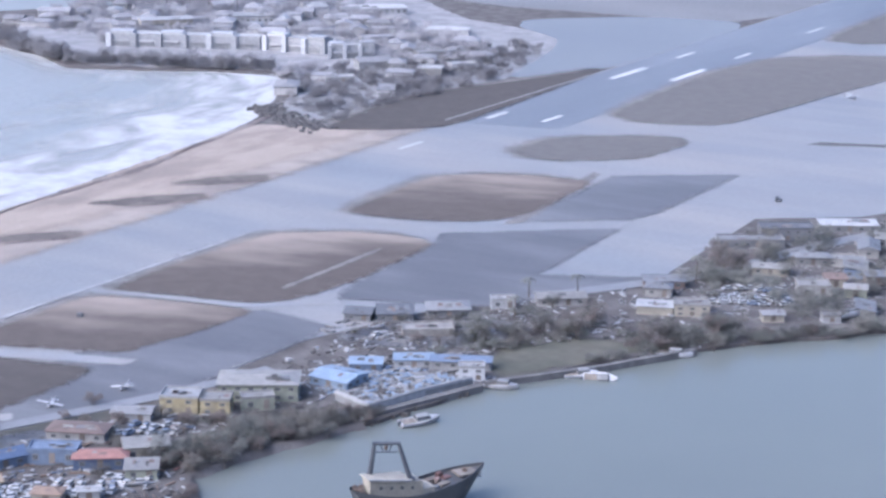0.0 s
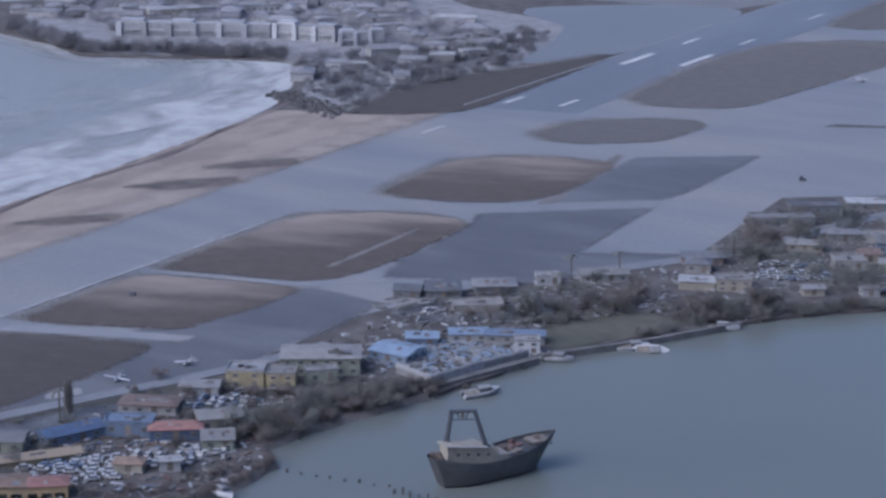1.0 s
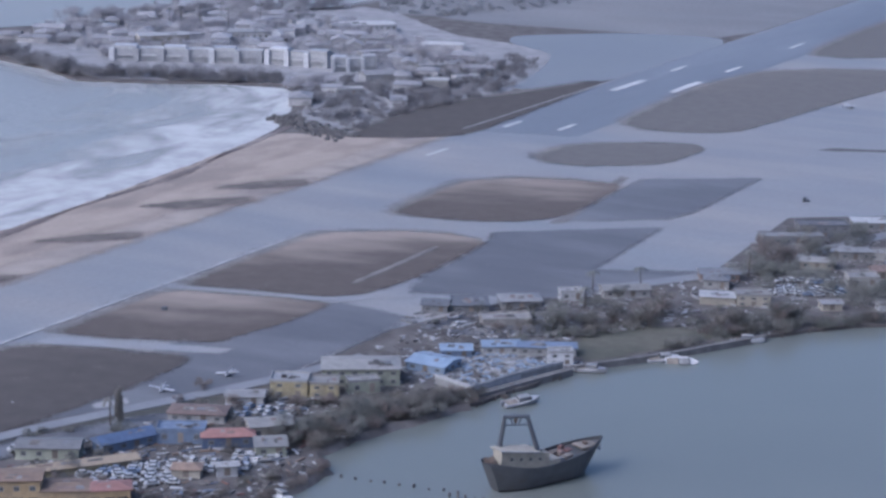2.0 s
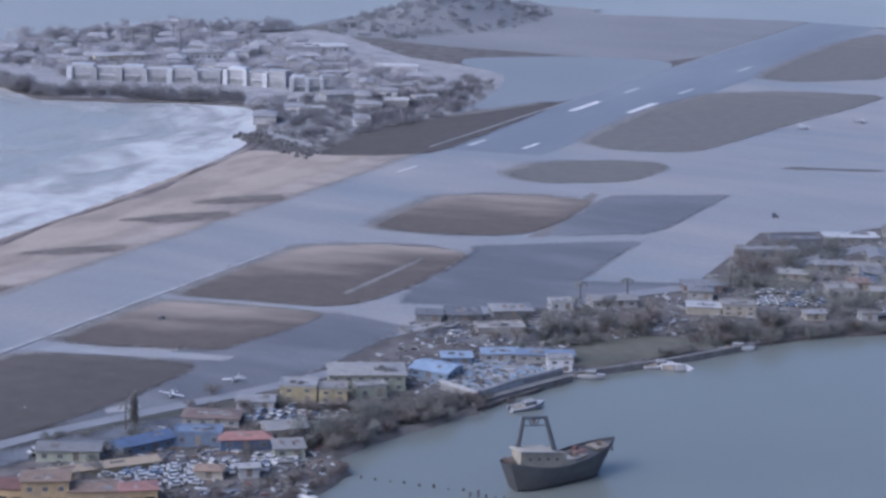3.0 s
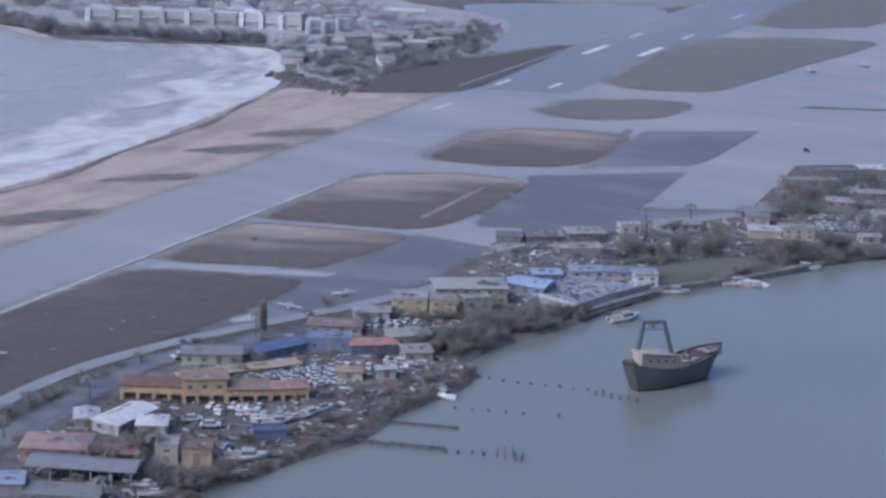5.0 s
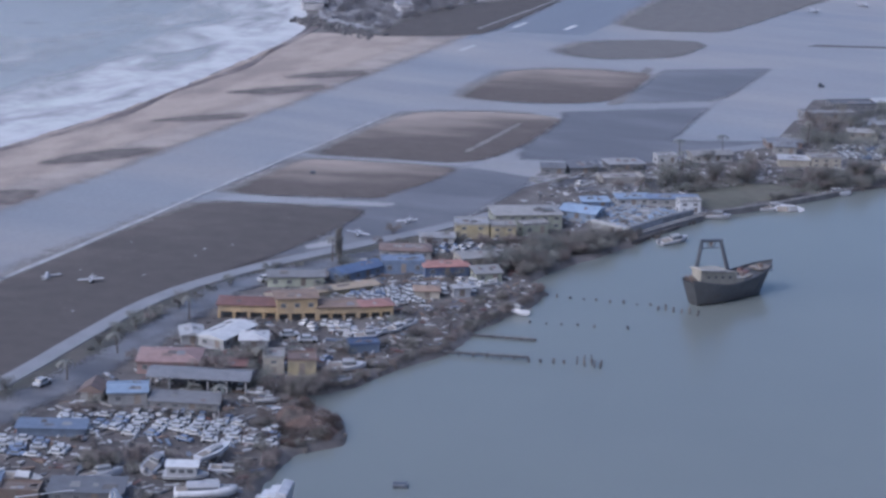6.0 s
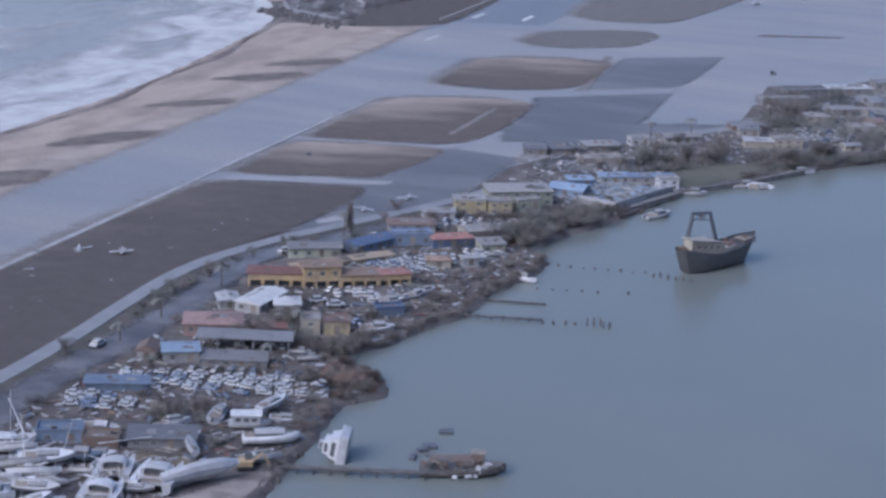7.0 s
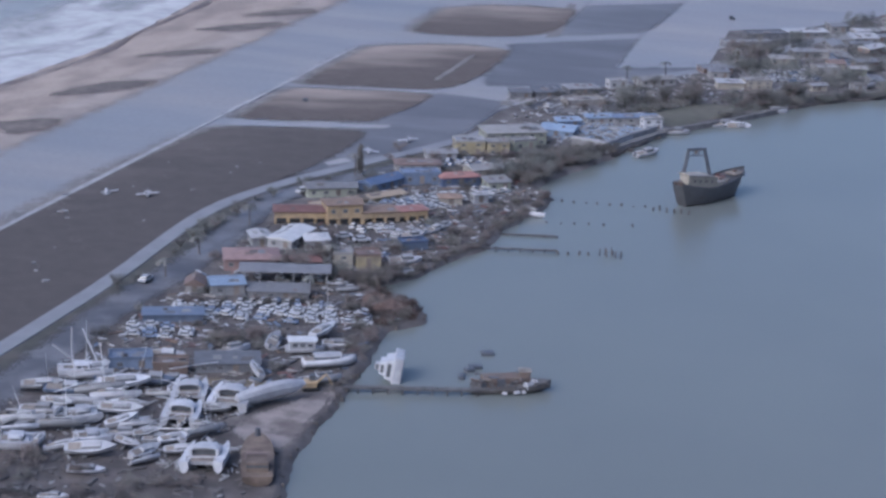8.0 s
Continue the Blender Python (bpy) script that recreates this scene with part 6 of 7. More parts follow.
for x, y, d, roll, m, s in ((70.5, -197.5, 58, -62, mono_d, 1.12), (45, -204, 25, -24, mono_c, 0.85), (47, -200, 28, 18, mono_a, 0.95), (48.5, -206, 22, -25, mono_a, 0.9), (43, -209, 15, -20, mono_d, 0.85),
                            (51, -209.5, 22, 30, mono_c, 0.75), (40, -219, 15, -20, mono_a, 0.8), (66, -213, 62, -22, mono_c, 0.75), (54, -225, 20, 28, mono_a, 0.85), (46, -218.5, 22, -15, mono_c, 0.8),
                            (61, -223, 70, 30, mono_a, 0.7), (36, -205, 30, 22, mono_c, 0.75), (41, -199, 22, -20, mono_a, 0.8), (63, -187, 125, 24, mono_a, 0.7),
                            (70, -168.5, 15, 8, cruiser, 0.6), (56, -230.5, 15, 10, cruiser, 0.62), (56, -240, 10, 0, cruiser, 0.5), (73, -185.5, 45, 10, cruiser, 0.7),
                            (47, -209, 14, 6, cruiser, 0.7), (55, -217, 20, -8, cruiser, 0.75), (40, -213, 8, 5, cruiser, 0.8), (52, -193.5, 16, 10, cruiser, 0.6), (54, -213, 40, -6, cruiser, 0.75), (67.5, -195, 60, 6, cruiser, 0.8),
                            (57, -180, 20, -6, cruiser, 0.6), (37, -226, 15, 12, mono_c, 0.8), (63, -217, 55, 20, mono_a, 0.6)):
    place(m, x, y, (1.5 if roll < -60 else 0.3 if m is mono_d else 0.05 if m is cruiser else 0.7), d + yard.uniform(-6, 6), yard.uniform(-4, 4), roll, s)
extra = []
while len(extra) < 30:
    x, y = yard.uniform(37, 66), yard.uniform(-226, -196)
    if x > shore_x(y) - 12 or any((x - a) ** 2 + (y - c) ** 2 < 8 for a, c in extra):
        continue
    extra.append((x, y))
    place(yard.choice((mono_a, mono_c, cruiser)), x, y, yard.uniform(0.3, 1.2), yard.choice((15, 20, 30, 105)) + yard.uniform(-25, 25), yard.uniform(-12, 12), yard.uniform(-40, 40),
          yard.uniform(0.45, 0.65), "small white boat jammed between larger stranded yachts")
for i in range(10):
    x, y, a = yard.uniform(37, 66), yard.uniform(-222, -192), yard.uniform(-0.6, 1.2)
    bm = bmesh.new()
    l = yard.uniform(4, 8)
    rod(bm, (x, y, yard.uniform(0.6, 1.5)), (x + l * math.cos(a), y + l * math.sin(a), yard.uniform(0.8, 3.0)), 0.1, 6, 0.07)
    tagged(part("fallen_mast", bm, M["alloy"]), "fallen aluminium mast leaning over stranded yachts", "mast", "fallen masts")
for x, y, lx, h in ((36.2, -196, 0.0, 7.4), (39, -192.5, -2.4, 6.4), (39.5, -196, -5.8, 4.8)):
    bm = bmesh.new()
    rod(bm, (x, y, 0.3), (x + lx, y + lx * 0.3, h), 0.16, 7, 0.11)
    tagged(part("leaning_mast", bm, M["white"]), "tall white mast leaning out of the wrecked yachts", "mast", "leaning masts")
covered = motorboat_model(7.0, 2.6, "tarp", "launch wrapped in blue tarpaulin among stranded yachts")
for x, y, d in ((45.5, -199.5, 22), (50, -196.5, 18), (40, -205, 20)):
    place(covered, x, y, 0.3, d, 4, 8)
remove_model(covered)
place(cat_b, 38.5, -197, 0.1, 30, 3, -6, 0.8, "white catamaran with its mast still standing in the boatyard")


def capsized_yacht():
    """Motor yacht rolled onto its side; its three decks step sideways."""
    ob = tagged(empty("motor_yacht", 84.0, -176.8, 1.0), "white motor yacht capsized onto its side in the shallows", "motor yacht")
    ob.rotation_euler = (radians(-82), radians(3), radians(106))
    ob.scale = (0.86, 0.86, 0.9)
    bm = bmesh.new()
    box(bm, 0, 0, 0, 6.6, 5.0, 1.7, taper=1.06)
    bmesh.ops.bevel(bm, geom=bm.edges[:], offset=0.18, segments=1, affect="EDGES")
    part("hull", bm, M["white"], ob)
    for name, z, l, w, h, x in (("saloon", 1.7, 5.6, 3.9, 1.4, -0.5), ("flybridge", 3.1, 4.2, 2.5, 1.0, -0.8), ("radar_arch", 4.1, 1.6, 1.3, 0.8, -1.2)):
        bm = bmesh.new()
        box(bm, x, 0, z, l, w, h, taper=0.85)
        part(name, bm, M["white"], ob)
        bm = bmesh.new()
        box(bm, x - l * 0.46, 0, z + h * 0.25, 0.3, w * 0.62, h * 0.5)
        part("window", bm, M["glass"], ob)


capsized_yacht()
place(mono_b, 66.5, -166, 0.9, 80, 0, 4, 0.75, "white yacht with a standing mast beside the shore")

launch, launch_b = motorboat_model(), motorboat_model(7.5, 2.6, "white", "white motor cruiser with a cabin, half sunk")
for m, x, y, d, roll, text in ((launch_b, 90, -14.6, 58, 8, "white motor cruiser afloat near the quay"), (launch, 92.5, 9.5, 14, 3, "long low white boat moored at the quay"),
                               (launch, 101.5, 23.5, 40, 14, "white boat listing beside the seawall"), (launch, 105, 24.5, 30, 60, "capsized white boat beside the seawall"),
                               (launch_b, 111, 43.6, 20, -8, "white cabin boat stranded below the trees"), (launch_b, 131.5, 84.5, 62, -20, "white cabin boat thrown ashore in the northern town"), (launch, 78.5, -76.5, -15, -12, "white launch half sunk by the shore"),
                               (launch, 56, -179, 50, -12, "white launch dumped among sheds"),
                               (launch, 60, -172, 100, 20, "white launch dumped among cars"), (launch, 74, -186, 40, -20, "white dinghy by the pier"),
                               (launch, 47, -185, 15, 25, "white launch lying beside a shed"), (launch, 66, -121, 30, 10, "white launch washed onto the bank")):
    place(m, x, y, -0.9 if x > shore_x(y) else 0.1, d, 0, roll, 1.0, text)
for m in (cat_a, cat_b, mono_a, mono_b, mono_c, mono_d, cruiser, launch, launch_b):
    remove_model(m)


def houseboat(x, y, deg):
    """Boxy houseboat with a flat white roof."""
    ob = tagged(empty("houseboat", x, y, 0.0, radians(deg)), "boxy white houseboat with a flat roof set down ashore", "houseboat")
    bm = bmesh.new()
    loft(bm, hull_rings(6.4, 2.9, 0.9, 0.2, 0.95))
    bmesh.ops.recalc_face_normals(bm, faces=bm.faces)
    part("hull", bm, M["dirty_white"], ob)
    bm = bmesh.new()
    box(bm, -0.5, 0, 0.9, 4.2, 2.3, 1.3)
    part("cabin", bm, M["white"], ob)
    for u in (-1.7, -0.5, 0.7):
        for side in (-1, 1):
            bm = bmesh.new()
            box(bm, u, side * 1.16, 1.35, 0.75, 0.06, 0.5)
            part("window", bm, M["glass"], ob)
    bm = bmesh.new()
    box(bm, -0.5, 0, 2.2, 4.8, 2.8, 0.18)
    part("roof", bm, M["roof_bright"], ob, "bright white flat roof")


houseboat(66.3, -173.5, 24)


def motor_cruiser(x, y, deg, roll):
    """Rounded white motor cruiser with a swept cabin."""
    ob = tagged(empty("motor_cruiser", x, y, 0.15, radians(deg)), "rounded white motor cruiser stranded beside the slipway", "motor cruiser")
    ob.rotation_euler = (radians(roll), 0, radians(deg))
    bm = bmesh.new()
    loft(bm, hull_rings(8.6, 3.2, 1.35, 0.5, 0.9, 13))
    bmesh.ops.recalc_face_normals(bm, faces=bm.faces)
    part("hull", bm, M["white"], ob, smooth=True)
    bm = bmesh.new()
    box(bm, -0.3, 0, 1.4, 4.4, 2.3, 0.7, taper=0.8)
    part("window_band", bm, M["glass"], ob, "dark wraparound window")
    bm = bmesh.new()
    arch_roof(bm, -2.6, 1.9, 2.5, 2.05, 0.2)
    part("hardtop", bm, M["white"], ob)
    bm = bmesh.new()
    box(bm, -3.3, 0, 1.38, 1.5, 2.3, 0.12)
    part("cockpit", bm, M["deck"], ob)
    bm = bmesh.new()
    box(bm, 2.7, 0, 1.5, 1.6, 1.3, 0.25, taper=0.7)
    part("fore_hatch", bm, M["dirty_white"], ob)
    return ob


motor_cruiser(72.3, -178.6, 30, -6)


def barge():
    ob = tagged(empty("landing_barge", 76.6, -219.2, 0.0, radians(112)), "rust-brown steel barge hauled onto the bank", "barge")
    bm = bmesh.new()
    loft(bm, hull_rings(15.6, 4.6, 1.5, 0.5, 0.9, 11, fine=3.0))
    bmesh.ops.recalc_face_normals(bm, faces=bm.faces)
    part("hull", bm, M["barge_paint"], ob)
    bm = bmesh.new()
    box(bm, -4.5, 0, 1.5, 3.4, 3.0, 1.3)
    part("wheelhouse", bm, M["barge_paint"], ob)
    bm = bmesh.new()
    box(bm, -4.5, 0, 2.1, 3.45, 3.05, 0.4)
    part("window_band", bm, M["glass"], ob)
    bm = bmesh.new()
    box(bm, 1.5, 0, 1.52, 6, 3.2, 0.12)
    part("hatch", bm, M["roof_brown"], ob)
    bm = bmesh.new()
    rod(bm, (6.2, 0, 1.5), (6.2, 0, 3.0), 0.5, 8, 0.35)
    part("bow_winch", bm, M["steel_dark"], ob)


barge()


def excavator(x, y, deg):
    ob = tagged(empty("excavator", x, y, 0, radians(deg)), "yellow digger parked among stranded yachts", "excavator")
    for s in (-1, 1):
        bm = bmesh.new()
        box(bm, 0, s * 0.8, 0, 2.6, 0.45, 0.6)
        bmesh.ops.bevel(bm, geom=bm.edges[:], offset=0.15, segments=1, affect="EDGES")
        part("track", bm, M["rubber"], ob)
    bm = bmesh.new()
    box(bm, -0.2, 0, 0.65, 2.2, 1.8, 0.8)
    part("body", bm, M["yellow"], ob)
    bm = bmesh.new()
    box(bm, 0.4, 0.4, 1.45, 1.0, 0.9, 0.9, taper=0.9)
    part("cab", bm, M["glass"], ob)
    bm = bmesh.new()
    rod(bm, (0.9, -0.4, 1.2), (2.4, -0.4, 2.6), 0.17)
    rod(bm, (2.4, -0.4, 2.6), (3.4, -0.4, 0.8), 0.13)
    part("boom", bm, M["yellow"], ob)


excavator(73, -189, 30)


# ---- piers, piles and wreckage in the lagoon ----
def pier(name, x0, y0, x1, y1, width, top, label, boards=True, broken=0.0, seed=1):
    rnd = random.Random(seed)
    a, length = math.atan2(y1 - y0, x1 - x0), math.hypot(x1 - x0, y1 - y0)
    ob = tagged(empty(name, x0, y0, 0, a), label, "pier")
    n = int(length / 2.2)
    post = None
    for i in range(n + 1):
        for s in (-1, 1):
            bm = bmesh.new()
            lean = rnd.uniform(-0.15, 0.15)
            rod(bm, (i * length / n, s * width / 2, -1.3), (i * length / n + lean, s * width / 2, top + rnd.uniform(-0.25, 0.06)), 0.12, 6)
            part("post", bm, M["timber"], ob)
    if boards:
        k = int(length / 0.42)
        bm = bmesh.new()
        box(bm, 0, 0, 0, 0.36, width, 0.07)
        me = finish("plank", bm, M["timber"])
        for i in range(k):
            if rnd.random() >= broken:
                link("plank", me, ob, Matrix.LocRotScale(((i + 0.5) * 0.42, rnd.uniform(-0.05, 0.05), top - 0.1 + rnd.uniform(-0.02, 0.02)), Euler((0, rnd.uniform(-0.03, 0.03), rnd.uniform(-0.05, 0.05))), None))
        for s in (-1, 1):
            bm = bmesh.new()
            box(bm, length / 2, s * width * 0.4, top - 0.28, length, 0.12, 0.16)
            part("beam", bm, M["timber"], ob)


pier("boatyard_pier", 77.4, -186.2, 97, -179.7, 1.3, 0.3, "long dark timber pier with a plank deck", True, 0.03, 3)
pier("broken_jetty", 72, -105.2, 90, -100.2, 0.9, 0.0, "broken timber jetty reduced to a low line of planks", True, 0.35, 4)
pier("sunken_jetty", 75.4, -92.8, 87.4, -89.8, 0.7, -0.25, "low sunken jetty barely above the water", True, 0.15, 5)


def piles(points, r, top, label, seed):
    rnd = random.Random(seed)
    for x, y in points:
        bm = bmesh.new()
        rod(bm, (x, y, -1.5), (x + rnd.uniform(-0.2, 0.2), y + rnd.uniform(-0.2, 0.2), top + rnd.uniform(-0.2, 0.3)), r, 7, r * 0.85)
        tagged(part("mooring_post", bm, M["timber"]), label, "pile", "bare piles of lost jetties")


def line_of(x0, y0, x1, y1, n):
    return [(x0 + (x1 - x0) * i / (n - 1), y0 + (y1 - y0) * i / (n - 1)) for i in range(n)]


piles(line_of(82, -63.2, 99, -60, 8), 0.25, -0.3, "dark timber pile of a lost jetty in the water", 1)
piles([(101, -62), (102.5, -61.5), (104, -62), (105.5, -61.8), (107, -61.5), (108.5, -62)], 0.24, 0.3, "tall dark mooring pile near the workboat", 2)
piles(line_of(83, -80.4, 94, -77.6, 5) + [(99.8, -75.8)], 0.22, -0.3, "dark timber pile just above the water", 3)
piles(line_of(90.5, -101, 96, -99, 4), 0.25, 0.0, "dark timber pile at the jetty end", 4)
piles([(98, -98.5), (98.8, -97.6), (99.6, -98.8), (100.4, -97.8), (101.2, -98.6), (102, -97.4), (100, -96.8), (102.3, -98.9)], 0.15, 0.6, "thin grey pile in a leaning cluster", 5)


def pier_wreck():
    """Sunken barge jammed against the pier head, its deck heaped with broken timber."""
    ob = tagged(empty("sunken_barge", 101.4, -175.6, -0.9, radians(24)), "sunken grey-brown barge heaped with broken timber at the pier head", "wreck")
    rnd = random.Random(17)
    bm = bmesh.new()
    loft(bm, hull_rings(12.5, 4.2, 1.1, 0.9, 0.95, 11, fine=3.2))
    bmesh.ops.recalc_face_normals(bm, faces=bm.faces)
    part("hull", bm, M["timber"], ob)
    bm = bmesh.new()
    box(bm, -1.6, 0.6, 1.0, 6.4, 2.8, 1.5, 0.05, 0.92)
    part("deck_cargo", bm, M["rust"], ob, "stained brown hatch cover")
    for k in range(5):
        bm = bmesh.new()
        box(bm, rnd.uniform(-4.6, 1.4), -0.95 + rnd.uniform(-0.1, 0.1), 1.0, rnd.uniform(0.3, 1.0), 0.2, rnd.uniform(0.7, 1.5), 0.05)
        part("stanchion", bm, M["steel_dark"], ob, "bent dark stanchion")
    bm = bmesh.new()
    box(bm, 2.2, 0.9, 1.0, 1.9, 1.9, 2.2, -0.1, 0.9)
    part("wheelhouse", bm, M["rust"], ob)
    bm = bmesh.new()
    box(bm, 2.2, 0.9, 3.2, 2.1, 2.0, 0.12, -0.1)
    part("wheelhouse_roof", bm, M["deck"], ob)
    for i in range(46):
        bm = bmesh.new()
        x = rnd.uniform(-5.8, 5.2)
        box(bm, x, rnd.uniform(-1.7, 1.9) * (1 if x < 2 else 0.5), 1.05 + rnd.uniform(0, 1.5) * (1 if x < 2.5 else 0.4), rnd.uniform(0.7, 2.2), rnd.uniform(0.15, 0.5), rnd.uniform(0.08, 0.3), rnd.uniform(0, 3.1))
        part("broken_plank", bm, M[rnd.choice(("timber", "timber", "rust", "timber", "steel_dark", "deck", "debris"))], ob)
    for x, y, w, d, a in ((0.6, -2.3, 1.1, 0.5, 0.3), (1.6, -1.9, 0.5, 1.3, 0.2), (-1.4, -2.6, 0.8, 0.4, -0.3), (3.6, -0.3, 1.3, 0.5, -0.5), (0.2, 1.6, 1.6, 0.3, 0.1), (2.1, -1.6, 0.5, 0.9, 0.9), (3.0, -1.2, 0.9, 0.4, 0.4)):
        bm = bmesh.new()
        box(bm, x, y, 0.6 if y < -1.8 else 1.0, w, d, 0.35 if y < -1.8 else 1.1, a, 0.8)
        part("white_scrap", bm, M["white"], ob, "torn white fibreglass")


pier_wreck()
for x, y, w, d, a in ((93.4, -160.9, 2.1, 1.5, 0.4), (93.4, -167.9, 2.1, 1.4, 0.4), (92.9, -169.6, 1.6, 1.2, 0.7), (92.6, -173.0, 1.0, 2.0, 0.2)):
    bm = bmesh.new()
    box(bm, x, y, -1.0, w, d, 0.85, a)
    bmesh.ops.bevel(bm, geom=bm.edges[:], offset=0.15, segments=1, affect="EDGES")
    tagged(part("floating_pontoon", bm, M["steel_dark"]), "dark loose pontoon block drifting near the pier", "pontoon", "loose pontoons")

# ---- quay, seawall and shore stones ----
bm = bmesh.new()
for (x0, y0), (x1, y1), w in (((82, -17), (90, 6), 1.6), ((90, 8), (103, 27), 1.0), ((103, 27), (114, 47), 1.0)):
    box(bm, (x0 + x1) / 2, (y0 + y1) / 2, -1.4, math.hypot(x1 - x0, y1 - y0), w, 2.0, math.atan2(y1 - y0, x1 - x0))
tagged(part("seawall", bm, M["seawall"]), "stained concrete seawall along the lagoon", "wall", kind="structure")


def mud_bank():
    """Uneven earth bank sloping from the land's edge into the lagoon."""
    edge = ragged(EAST_SHORE, 1.5, 0.9, 3)
    end = next(i for i, p in enumerate(edge) if p[1] > -20)
    line = [Vector(p) for p in edge[:end] if p[1] > -245]
    bm, rows = bmesh.new(), []
    for i, p in enumerate(line):
        d = (line[min(i + 1, len(line) - 1)] - line[max(i - 1, 0)]).normalized()
        out = Vector((d.y, -d.x))
        n = noise.noise((p.x * 0.35, p.y * 0.35, 5.0))
        reach = 1.5 + 0.8 * n
        rows.append([bm.verts.new((p.x + out.x * k * reach, p.y + out.y * k * reach, z + 0.12 * noise.noise((p.x, p.y, k * 9.0)))) for k, z in ((-0.9, -0.08), (-0.35, 0.14), (0.15, 0.05), (0.55, -0.42), (1.0, -0.95))])
    for a, c in zip(rows, rows[1:]):
        for j in range(4):
            bm.faces.new((a[j], c[j], c[j + 1], a[j + 1]))
    bmesh.ops.recalc_face_normals(bm, faces=bm.faces)
    tagged(part("bank", bm, M["earth"], smooth=True), "muddy debris-strewn bank sloping into the lagoon", "bank", kind="structure")


mud_bank()
shore = random.Random(40)
stones = []
for i in range(170):
    y = shore.uniform(-240, 60)
    stones.append((shore_x(y) + shore.uniform(-0.5, 1.2), y, shore.uniform(0.2, 0.5)))
bm = bmesh.new()
for x, y, s in stones:
    box(bm, x, y, -1.0, s * 1.6, s * 1.2, 0.9 + s * 0.5, shore.uniform(0, 3), 0.7)
tagged(part("shore_stones", bm, M["stone"]), "dark boulders and rubble along the bank", "stones", kind="stuff")
bm = bmesh.new()
for i in range(220):
    t = shore.random()
    x, y = -104 + 36 * t + shore.uniform(-3, 3), 200 - 20 * t + shore.uniform(-5, 7)
    s = shore.uniform(0.5, 1.4)
    box(bm, x, y, -0.6, s * 1.5, s, 0.7 + s * 0.5, shore.uniform(0, 3), 0.6)
tagged(part("headland_rocks", bm, M["rock"]), "grey rocks where the beach meets the headland", "rocks", kind="stuff")



def wrack_heap():
    """Long low heap of wrack and broken branches on the spit."""
    bm = bmesh.new()
    rows = []
    for i in range(29):
        u = i / 28
        c = Vector((64.5, -143.5)).lerp(Vector((77.6, -148.8)), u)
        half = 3.2 * (1 - u ** 3) ** 0.5 * min(1, 0.35 + u * 2) + 0.05
        row = []
        for j in range(15):
            v = j / 7 - 1
            h = 1.7 * (1 - v * v) * (1 - u ** 4) * min(1, u * 4)
            q = Vector((c.x + 0.38 * v * half, c.y + 0.92 * v * half))
            bump = 0.55 * noise.noise((q.x * 0.7, q.y * 0.7, 3.0)) + 0.3 * noise.noise((q.x * 2.1, q.y * 2.1, 7.0))
            row.append(bm.verts.new((q.x, q.y, max(-0.9, h * (1 + bump) - 0.25 * (abs(v) > 0.95)))))
        rows.append(row)
    for a, c in zip(rows, rows[1:]):
        for k in range(14):
            bm.faces.new((a[k], c[k], c[k + 1], a[k + 1]))
    bmesh.ops.recalc_face_normals(bm, faces=bm.faces)
    tagged(part("wrack_heap", bm, M["mound"]), "red-brown heap of wrack and branches on the spit", "heap", kind="stuff")


wrack_heap()

# ---- aircraft, marks and rubbish on the airfield ----
light_plane(37, -30, -80, 10, scale=0.56)
light_plane(32, -44, -70, -8, scale=0.56)
light_plane(3, -98, -66, 6, scale=0.56)
light_plane(-6, -99, 118, 172, 1.0, "white light aircraft flipped onto its back on the grass", 0.6)
light_plane(55, 26, 60, -25, 0.2, "white light aircraft crushed beside the hangars", 0.55)
light_plane(59, 30, -75, 15, 0.2, "white light aircraft crushed beside the hangars", 0.5)
light_plane(45, 318, 60, 3, 0.15, "white aircraft parked on the far apron", 0.8)
light_plane(58, 343, 30, 0, 0.15, "white aircraft parked on the far apron", 0.8)
for x, y, w, d, h in ((0, 0, 1.3, 0.9, 0.8), (-12.5, -104, 1.5, 0.5, 0.3)):
    bm = bmesh.new()
    box(bm, x, y, 0.05, w, d, h, 0.4, 0.8)
    bmesh.ops.bevel(bm, geom=bm.edges[:], offset=0.08, segments=1, affect="EDGES")
    tagged(part("equipment_box", bm, M["steel_dark"]), "dark equipment box standing on the grass", "box")


def tow_tractor(x, y, deg):
    """Small airport tractor with a cab."""
    ob = tagged(empty("tow_tractor", x, y, 0.035, radians(deg)), "dark green tow tractor standing on the far apron", "tractor")
    bm = bmesh.new()
    box(bm, 0, 0, 0.35, 2.6, 1.5, 0.6, taper=0.95)
    bmesh.ops.bevel(bm, geom=bm.edges[:], offset=0.08, segments=1, affect="EDGES")
    part("body", bm, M["steel_dark"], ob)
    ob.scale = (0.65, 0.65, 0.65)
    bm = bmesh.new()
    box(bm, -0.5, 0, 0.95, 1.2, 1.3, 0.75, taper=0.9)
    part("cab", bm, M["glass"], ob)
    bm = bmesh.new()
    box(bm, -0.5, 0, 1.7, 1.35, 1.4, 0.1)
    part("roof", bm, M["steel_dark"], ob)
    for wx in (-0.85, 0.85):
        for wy in (-0.68, 0.68):
            bm = bmesh.new()
            rod(bm, (wx, wy - 0.12, 0.36), (wx, wy + 0.12, 0.36), 0.36, 10)
            part("wheel", bm, M["rubber"], ob)


tow_tractor(79.6, 172.5, 30)
cover("sand_trail", [(21.5, 39), (22.7, 38.6), (22.1, 77.5), (21, 78)], 0.6, 0.17, "sand_thin", "narrow strip of sand washed across the grass", "sand")

rub = random.Random(77)
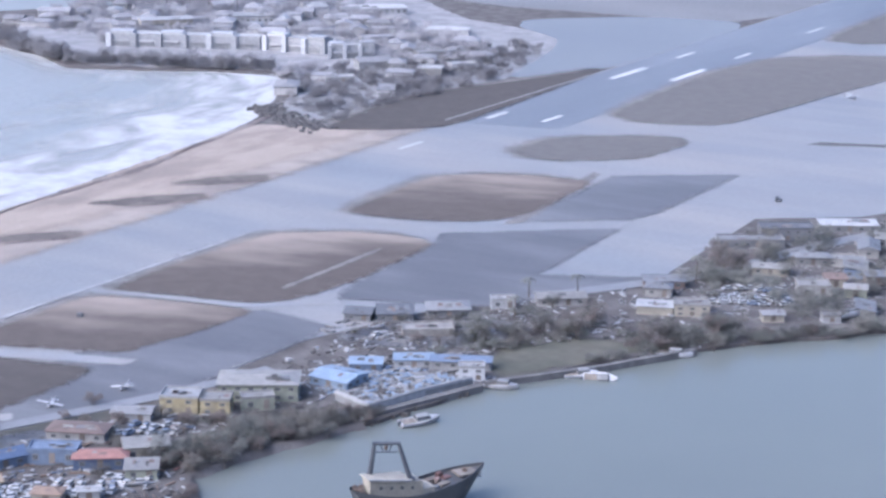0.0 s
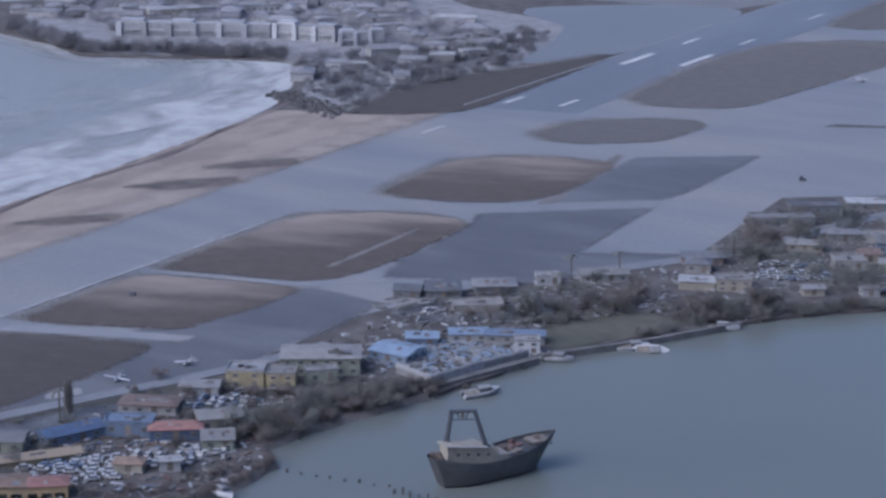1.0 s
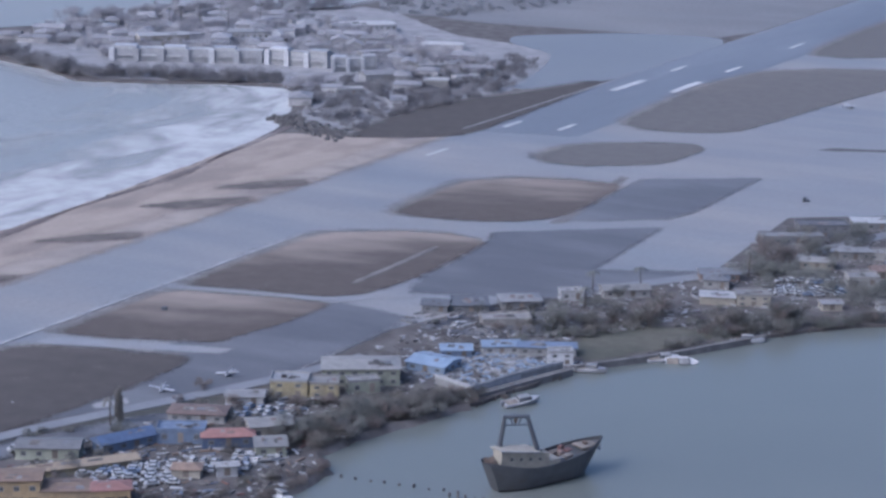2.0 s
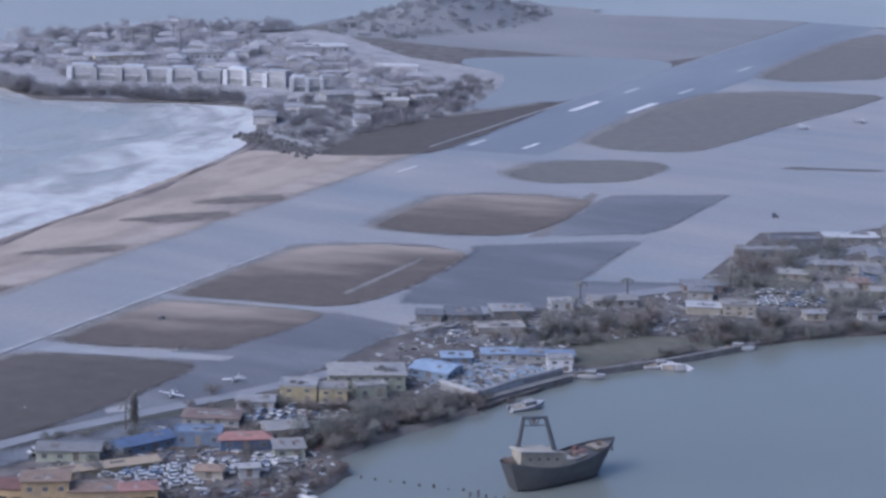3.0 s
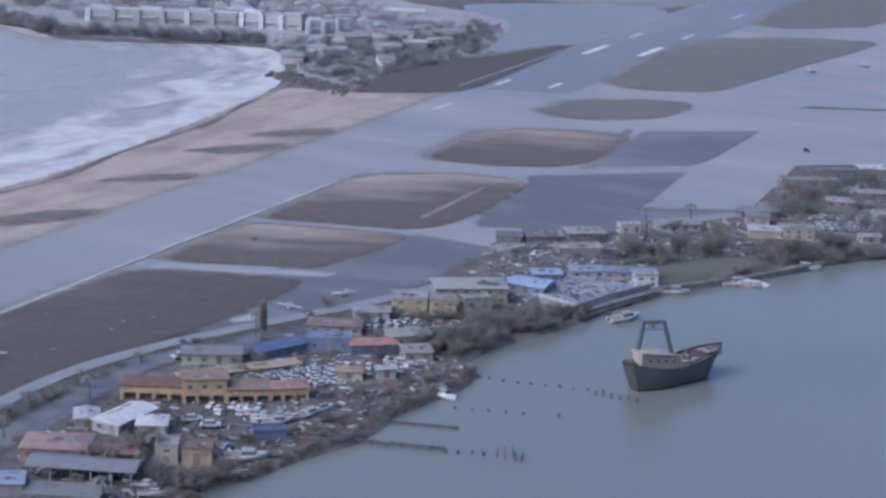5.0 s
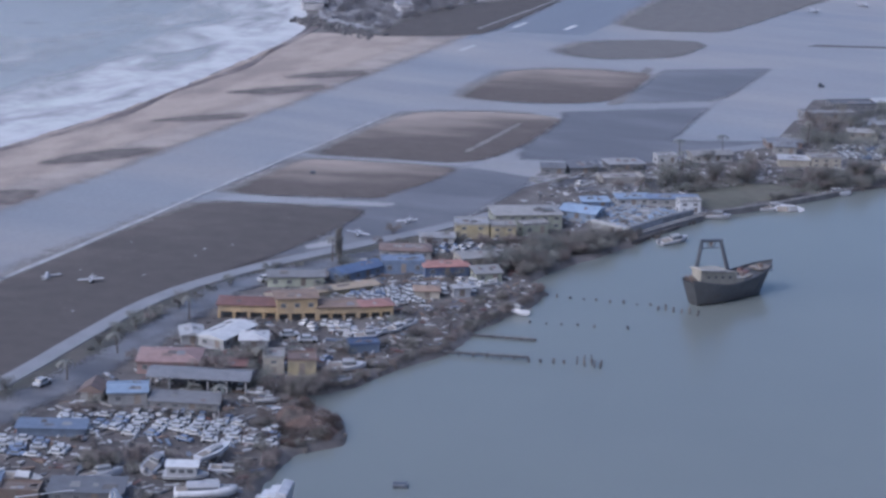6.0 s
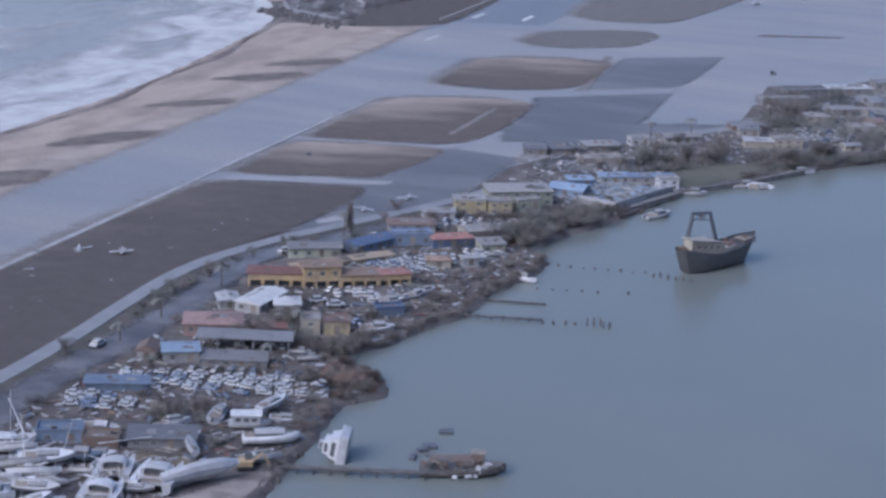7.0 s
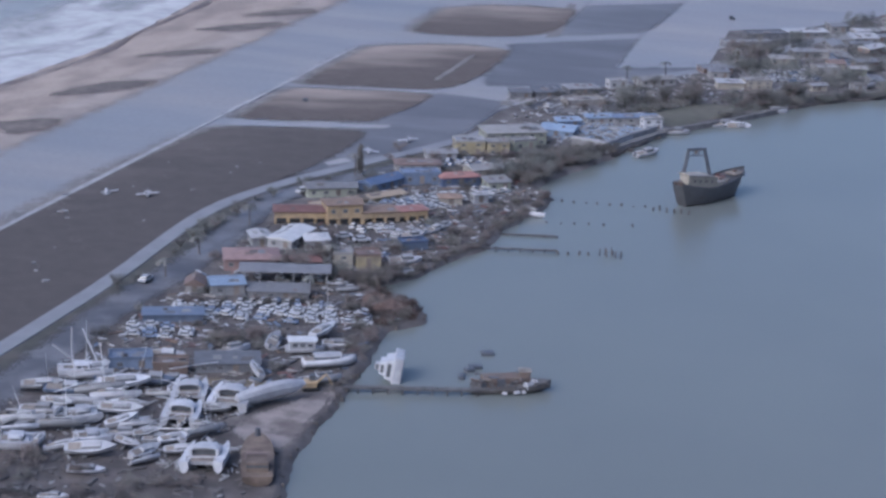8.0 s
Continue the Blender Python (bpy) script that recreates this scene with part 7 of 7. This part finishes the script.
debris_field("hangar_wreckage", scatter(rub, 46, 18, 84, 58, 220, lambda x, y: x < shore_x(y) - 6 and y < 30 + (x - 50) and not on_lawn(x, y)), 8, "scrap", "torn grey hangar sheeting scattered by the apron", (0.5, 2.6))
on_slip = lambda x, y: -214 < y < -187 and shore_x(y) - x < 10
land = lambda x, y: not on_slip(x, y) and not on_lawn(x, y) and x < shore_x(y) - 1 and y > -226 and x > float(np.interp(y, [-250, -110, -78, -28, 12, 52, 90], [33, 33, 35, 50, 52, 66, 92]))
debris_field("timber_debris", scatter(rub, 32, -240, 100, 60, 1500, land), 1, "debris", "splintered boards and roofing scattered through the town")
debris_field("white_debris", scatter(rub, 32, -226, 118, 80, 900, land), 2, "dirty_white", "pale scraps of sheeting and boat parts strewn about", (0.4, 2.2))
debris_field("dark_debris", scatter(rub, 32, -240, 110, 60, 1300, land), 3, "timber", "dark sodden planks and seaweed strewn about", (0.4, 1.8))
for seed, key, text in ((51, "roof_orange", "torn tan roof sheets lying about the town"), (52, "tarp", "torn blue tarpaulins lying about the town"), (53, "roof_maroon", "torn dark red roof sheets lying about the town"),
                        (54, "concrete", "pale slabs and fallen ceilings lying about the town"), (55, "roof_dark", "dark fallen roof panels lying about the town")):
    debris_field("roof_sheets", scatter(rub, 34, -190, 80, -36, 110, land), seed, key, text, (0.9, 2.8))
debris_field("quay_rubble", scatter(rub, 66, -13, 88, 9, 180, lambda x, y: x < shore_x(y) - 1), 4, "sky_blue", "broken light blue roof sheets heaped on the quay", (0.5, 2.4))
debris_field("quay_white_rubble", scatter(rub, 66, -12, 90, 12, 420, lambda x, y: x < shore_x(y) - 2), 5, "scrap", "pale broken boat parts heaped on the quay", (0.4, 2.0))
debris_field("yard_rubble", scatter(rub, 36, -226, 78, -190, 200, lambda x, y: x < shore_x(y) - 2 and not on_slip(x, y)), 6, "scrap", "broken spars and fibreglass between the yachts", (0.5, 3.0))
debris_field("far_debris", scatter(rub, 86, 66, 170, 220, 1500, lambda x, y: y < 125 + (x - 84) * 1.9 and y > 66 + (x - 110) * 0.8), 7, "scrap", "scattered wreckage between the far houses", (0.6, 2.4))

debris_field("mud_wreckage", scatter(rub, 38, -256, 80, -226, 300, lambda x, y: x < shore_x(y) - 2), 21, "timber", "dark sodden planks sunk into the mud", (0.5, 2.4))
debris_field("mud_scraps", scatter(rub, 38, -250, 78, -226, 36, lambda x, y: x < shore_x(y) - 3), 22, "scrap", "few pale scraps lying in the mud", (0.6, 2.0))
boats_ashore = motorboat_model(6.5, 2.3)
for x, y, d in ((57, -102.5, 20), (59.5, -104, 10), (62, -104, 40), (63.5, -101, 60), (64.5, -98, 70), (65.5, -95, 65), (54, -100.5, 15), (61, -101.5, 30), (66, -66, 20), (69, -64.5, 40)):
    place(boats_ashore, x, y, 0.05, d, 0, rub.uniform(-14, 14), rub.uniform(0.55, 0.8), "small white boat washed among houses")
remove_model(boats_ashore)

debris_field("headland_wreckage", scatter(rub, -292, 195, -80, 400, 700, on_headland), 23, "dirty_white", "pale torn sheeting strewn between the headland houses", (1.0, 4.0))
debris_field("point_wreckage", scatter(rub, -104, 188, -72, 225, 160, lambda x, y: y > 192 + max(0, -88 - x)), 24, "scrap", "pale flotsam heaped on the rocky point", (0.8, 3.0))

debris_field("airfield_scraps", scatter(rub, -9, -200, 14, -50, 16), 31, "dirty_white", "pale scraps blown onto the runway grass", (0.3, 1.3))
strays = motorboat_model(6.0, 2.2)
for x, y, d, s in ((62, -141, 25, 0.7), (65, -145, 60, 0.6), (59, -138, 10, 0.6), (68, -127, 40, 0.6), (-7, -116, 20, 0.35)):
    place(strays, x, y, 0.1, d, 0, rub.uniform(-20, 20), s, "small white boat thrown up by the storm")
remove_model(strays)
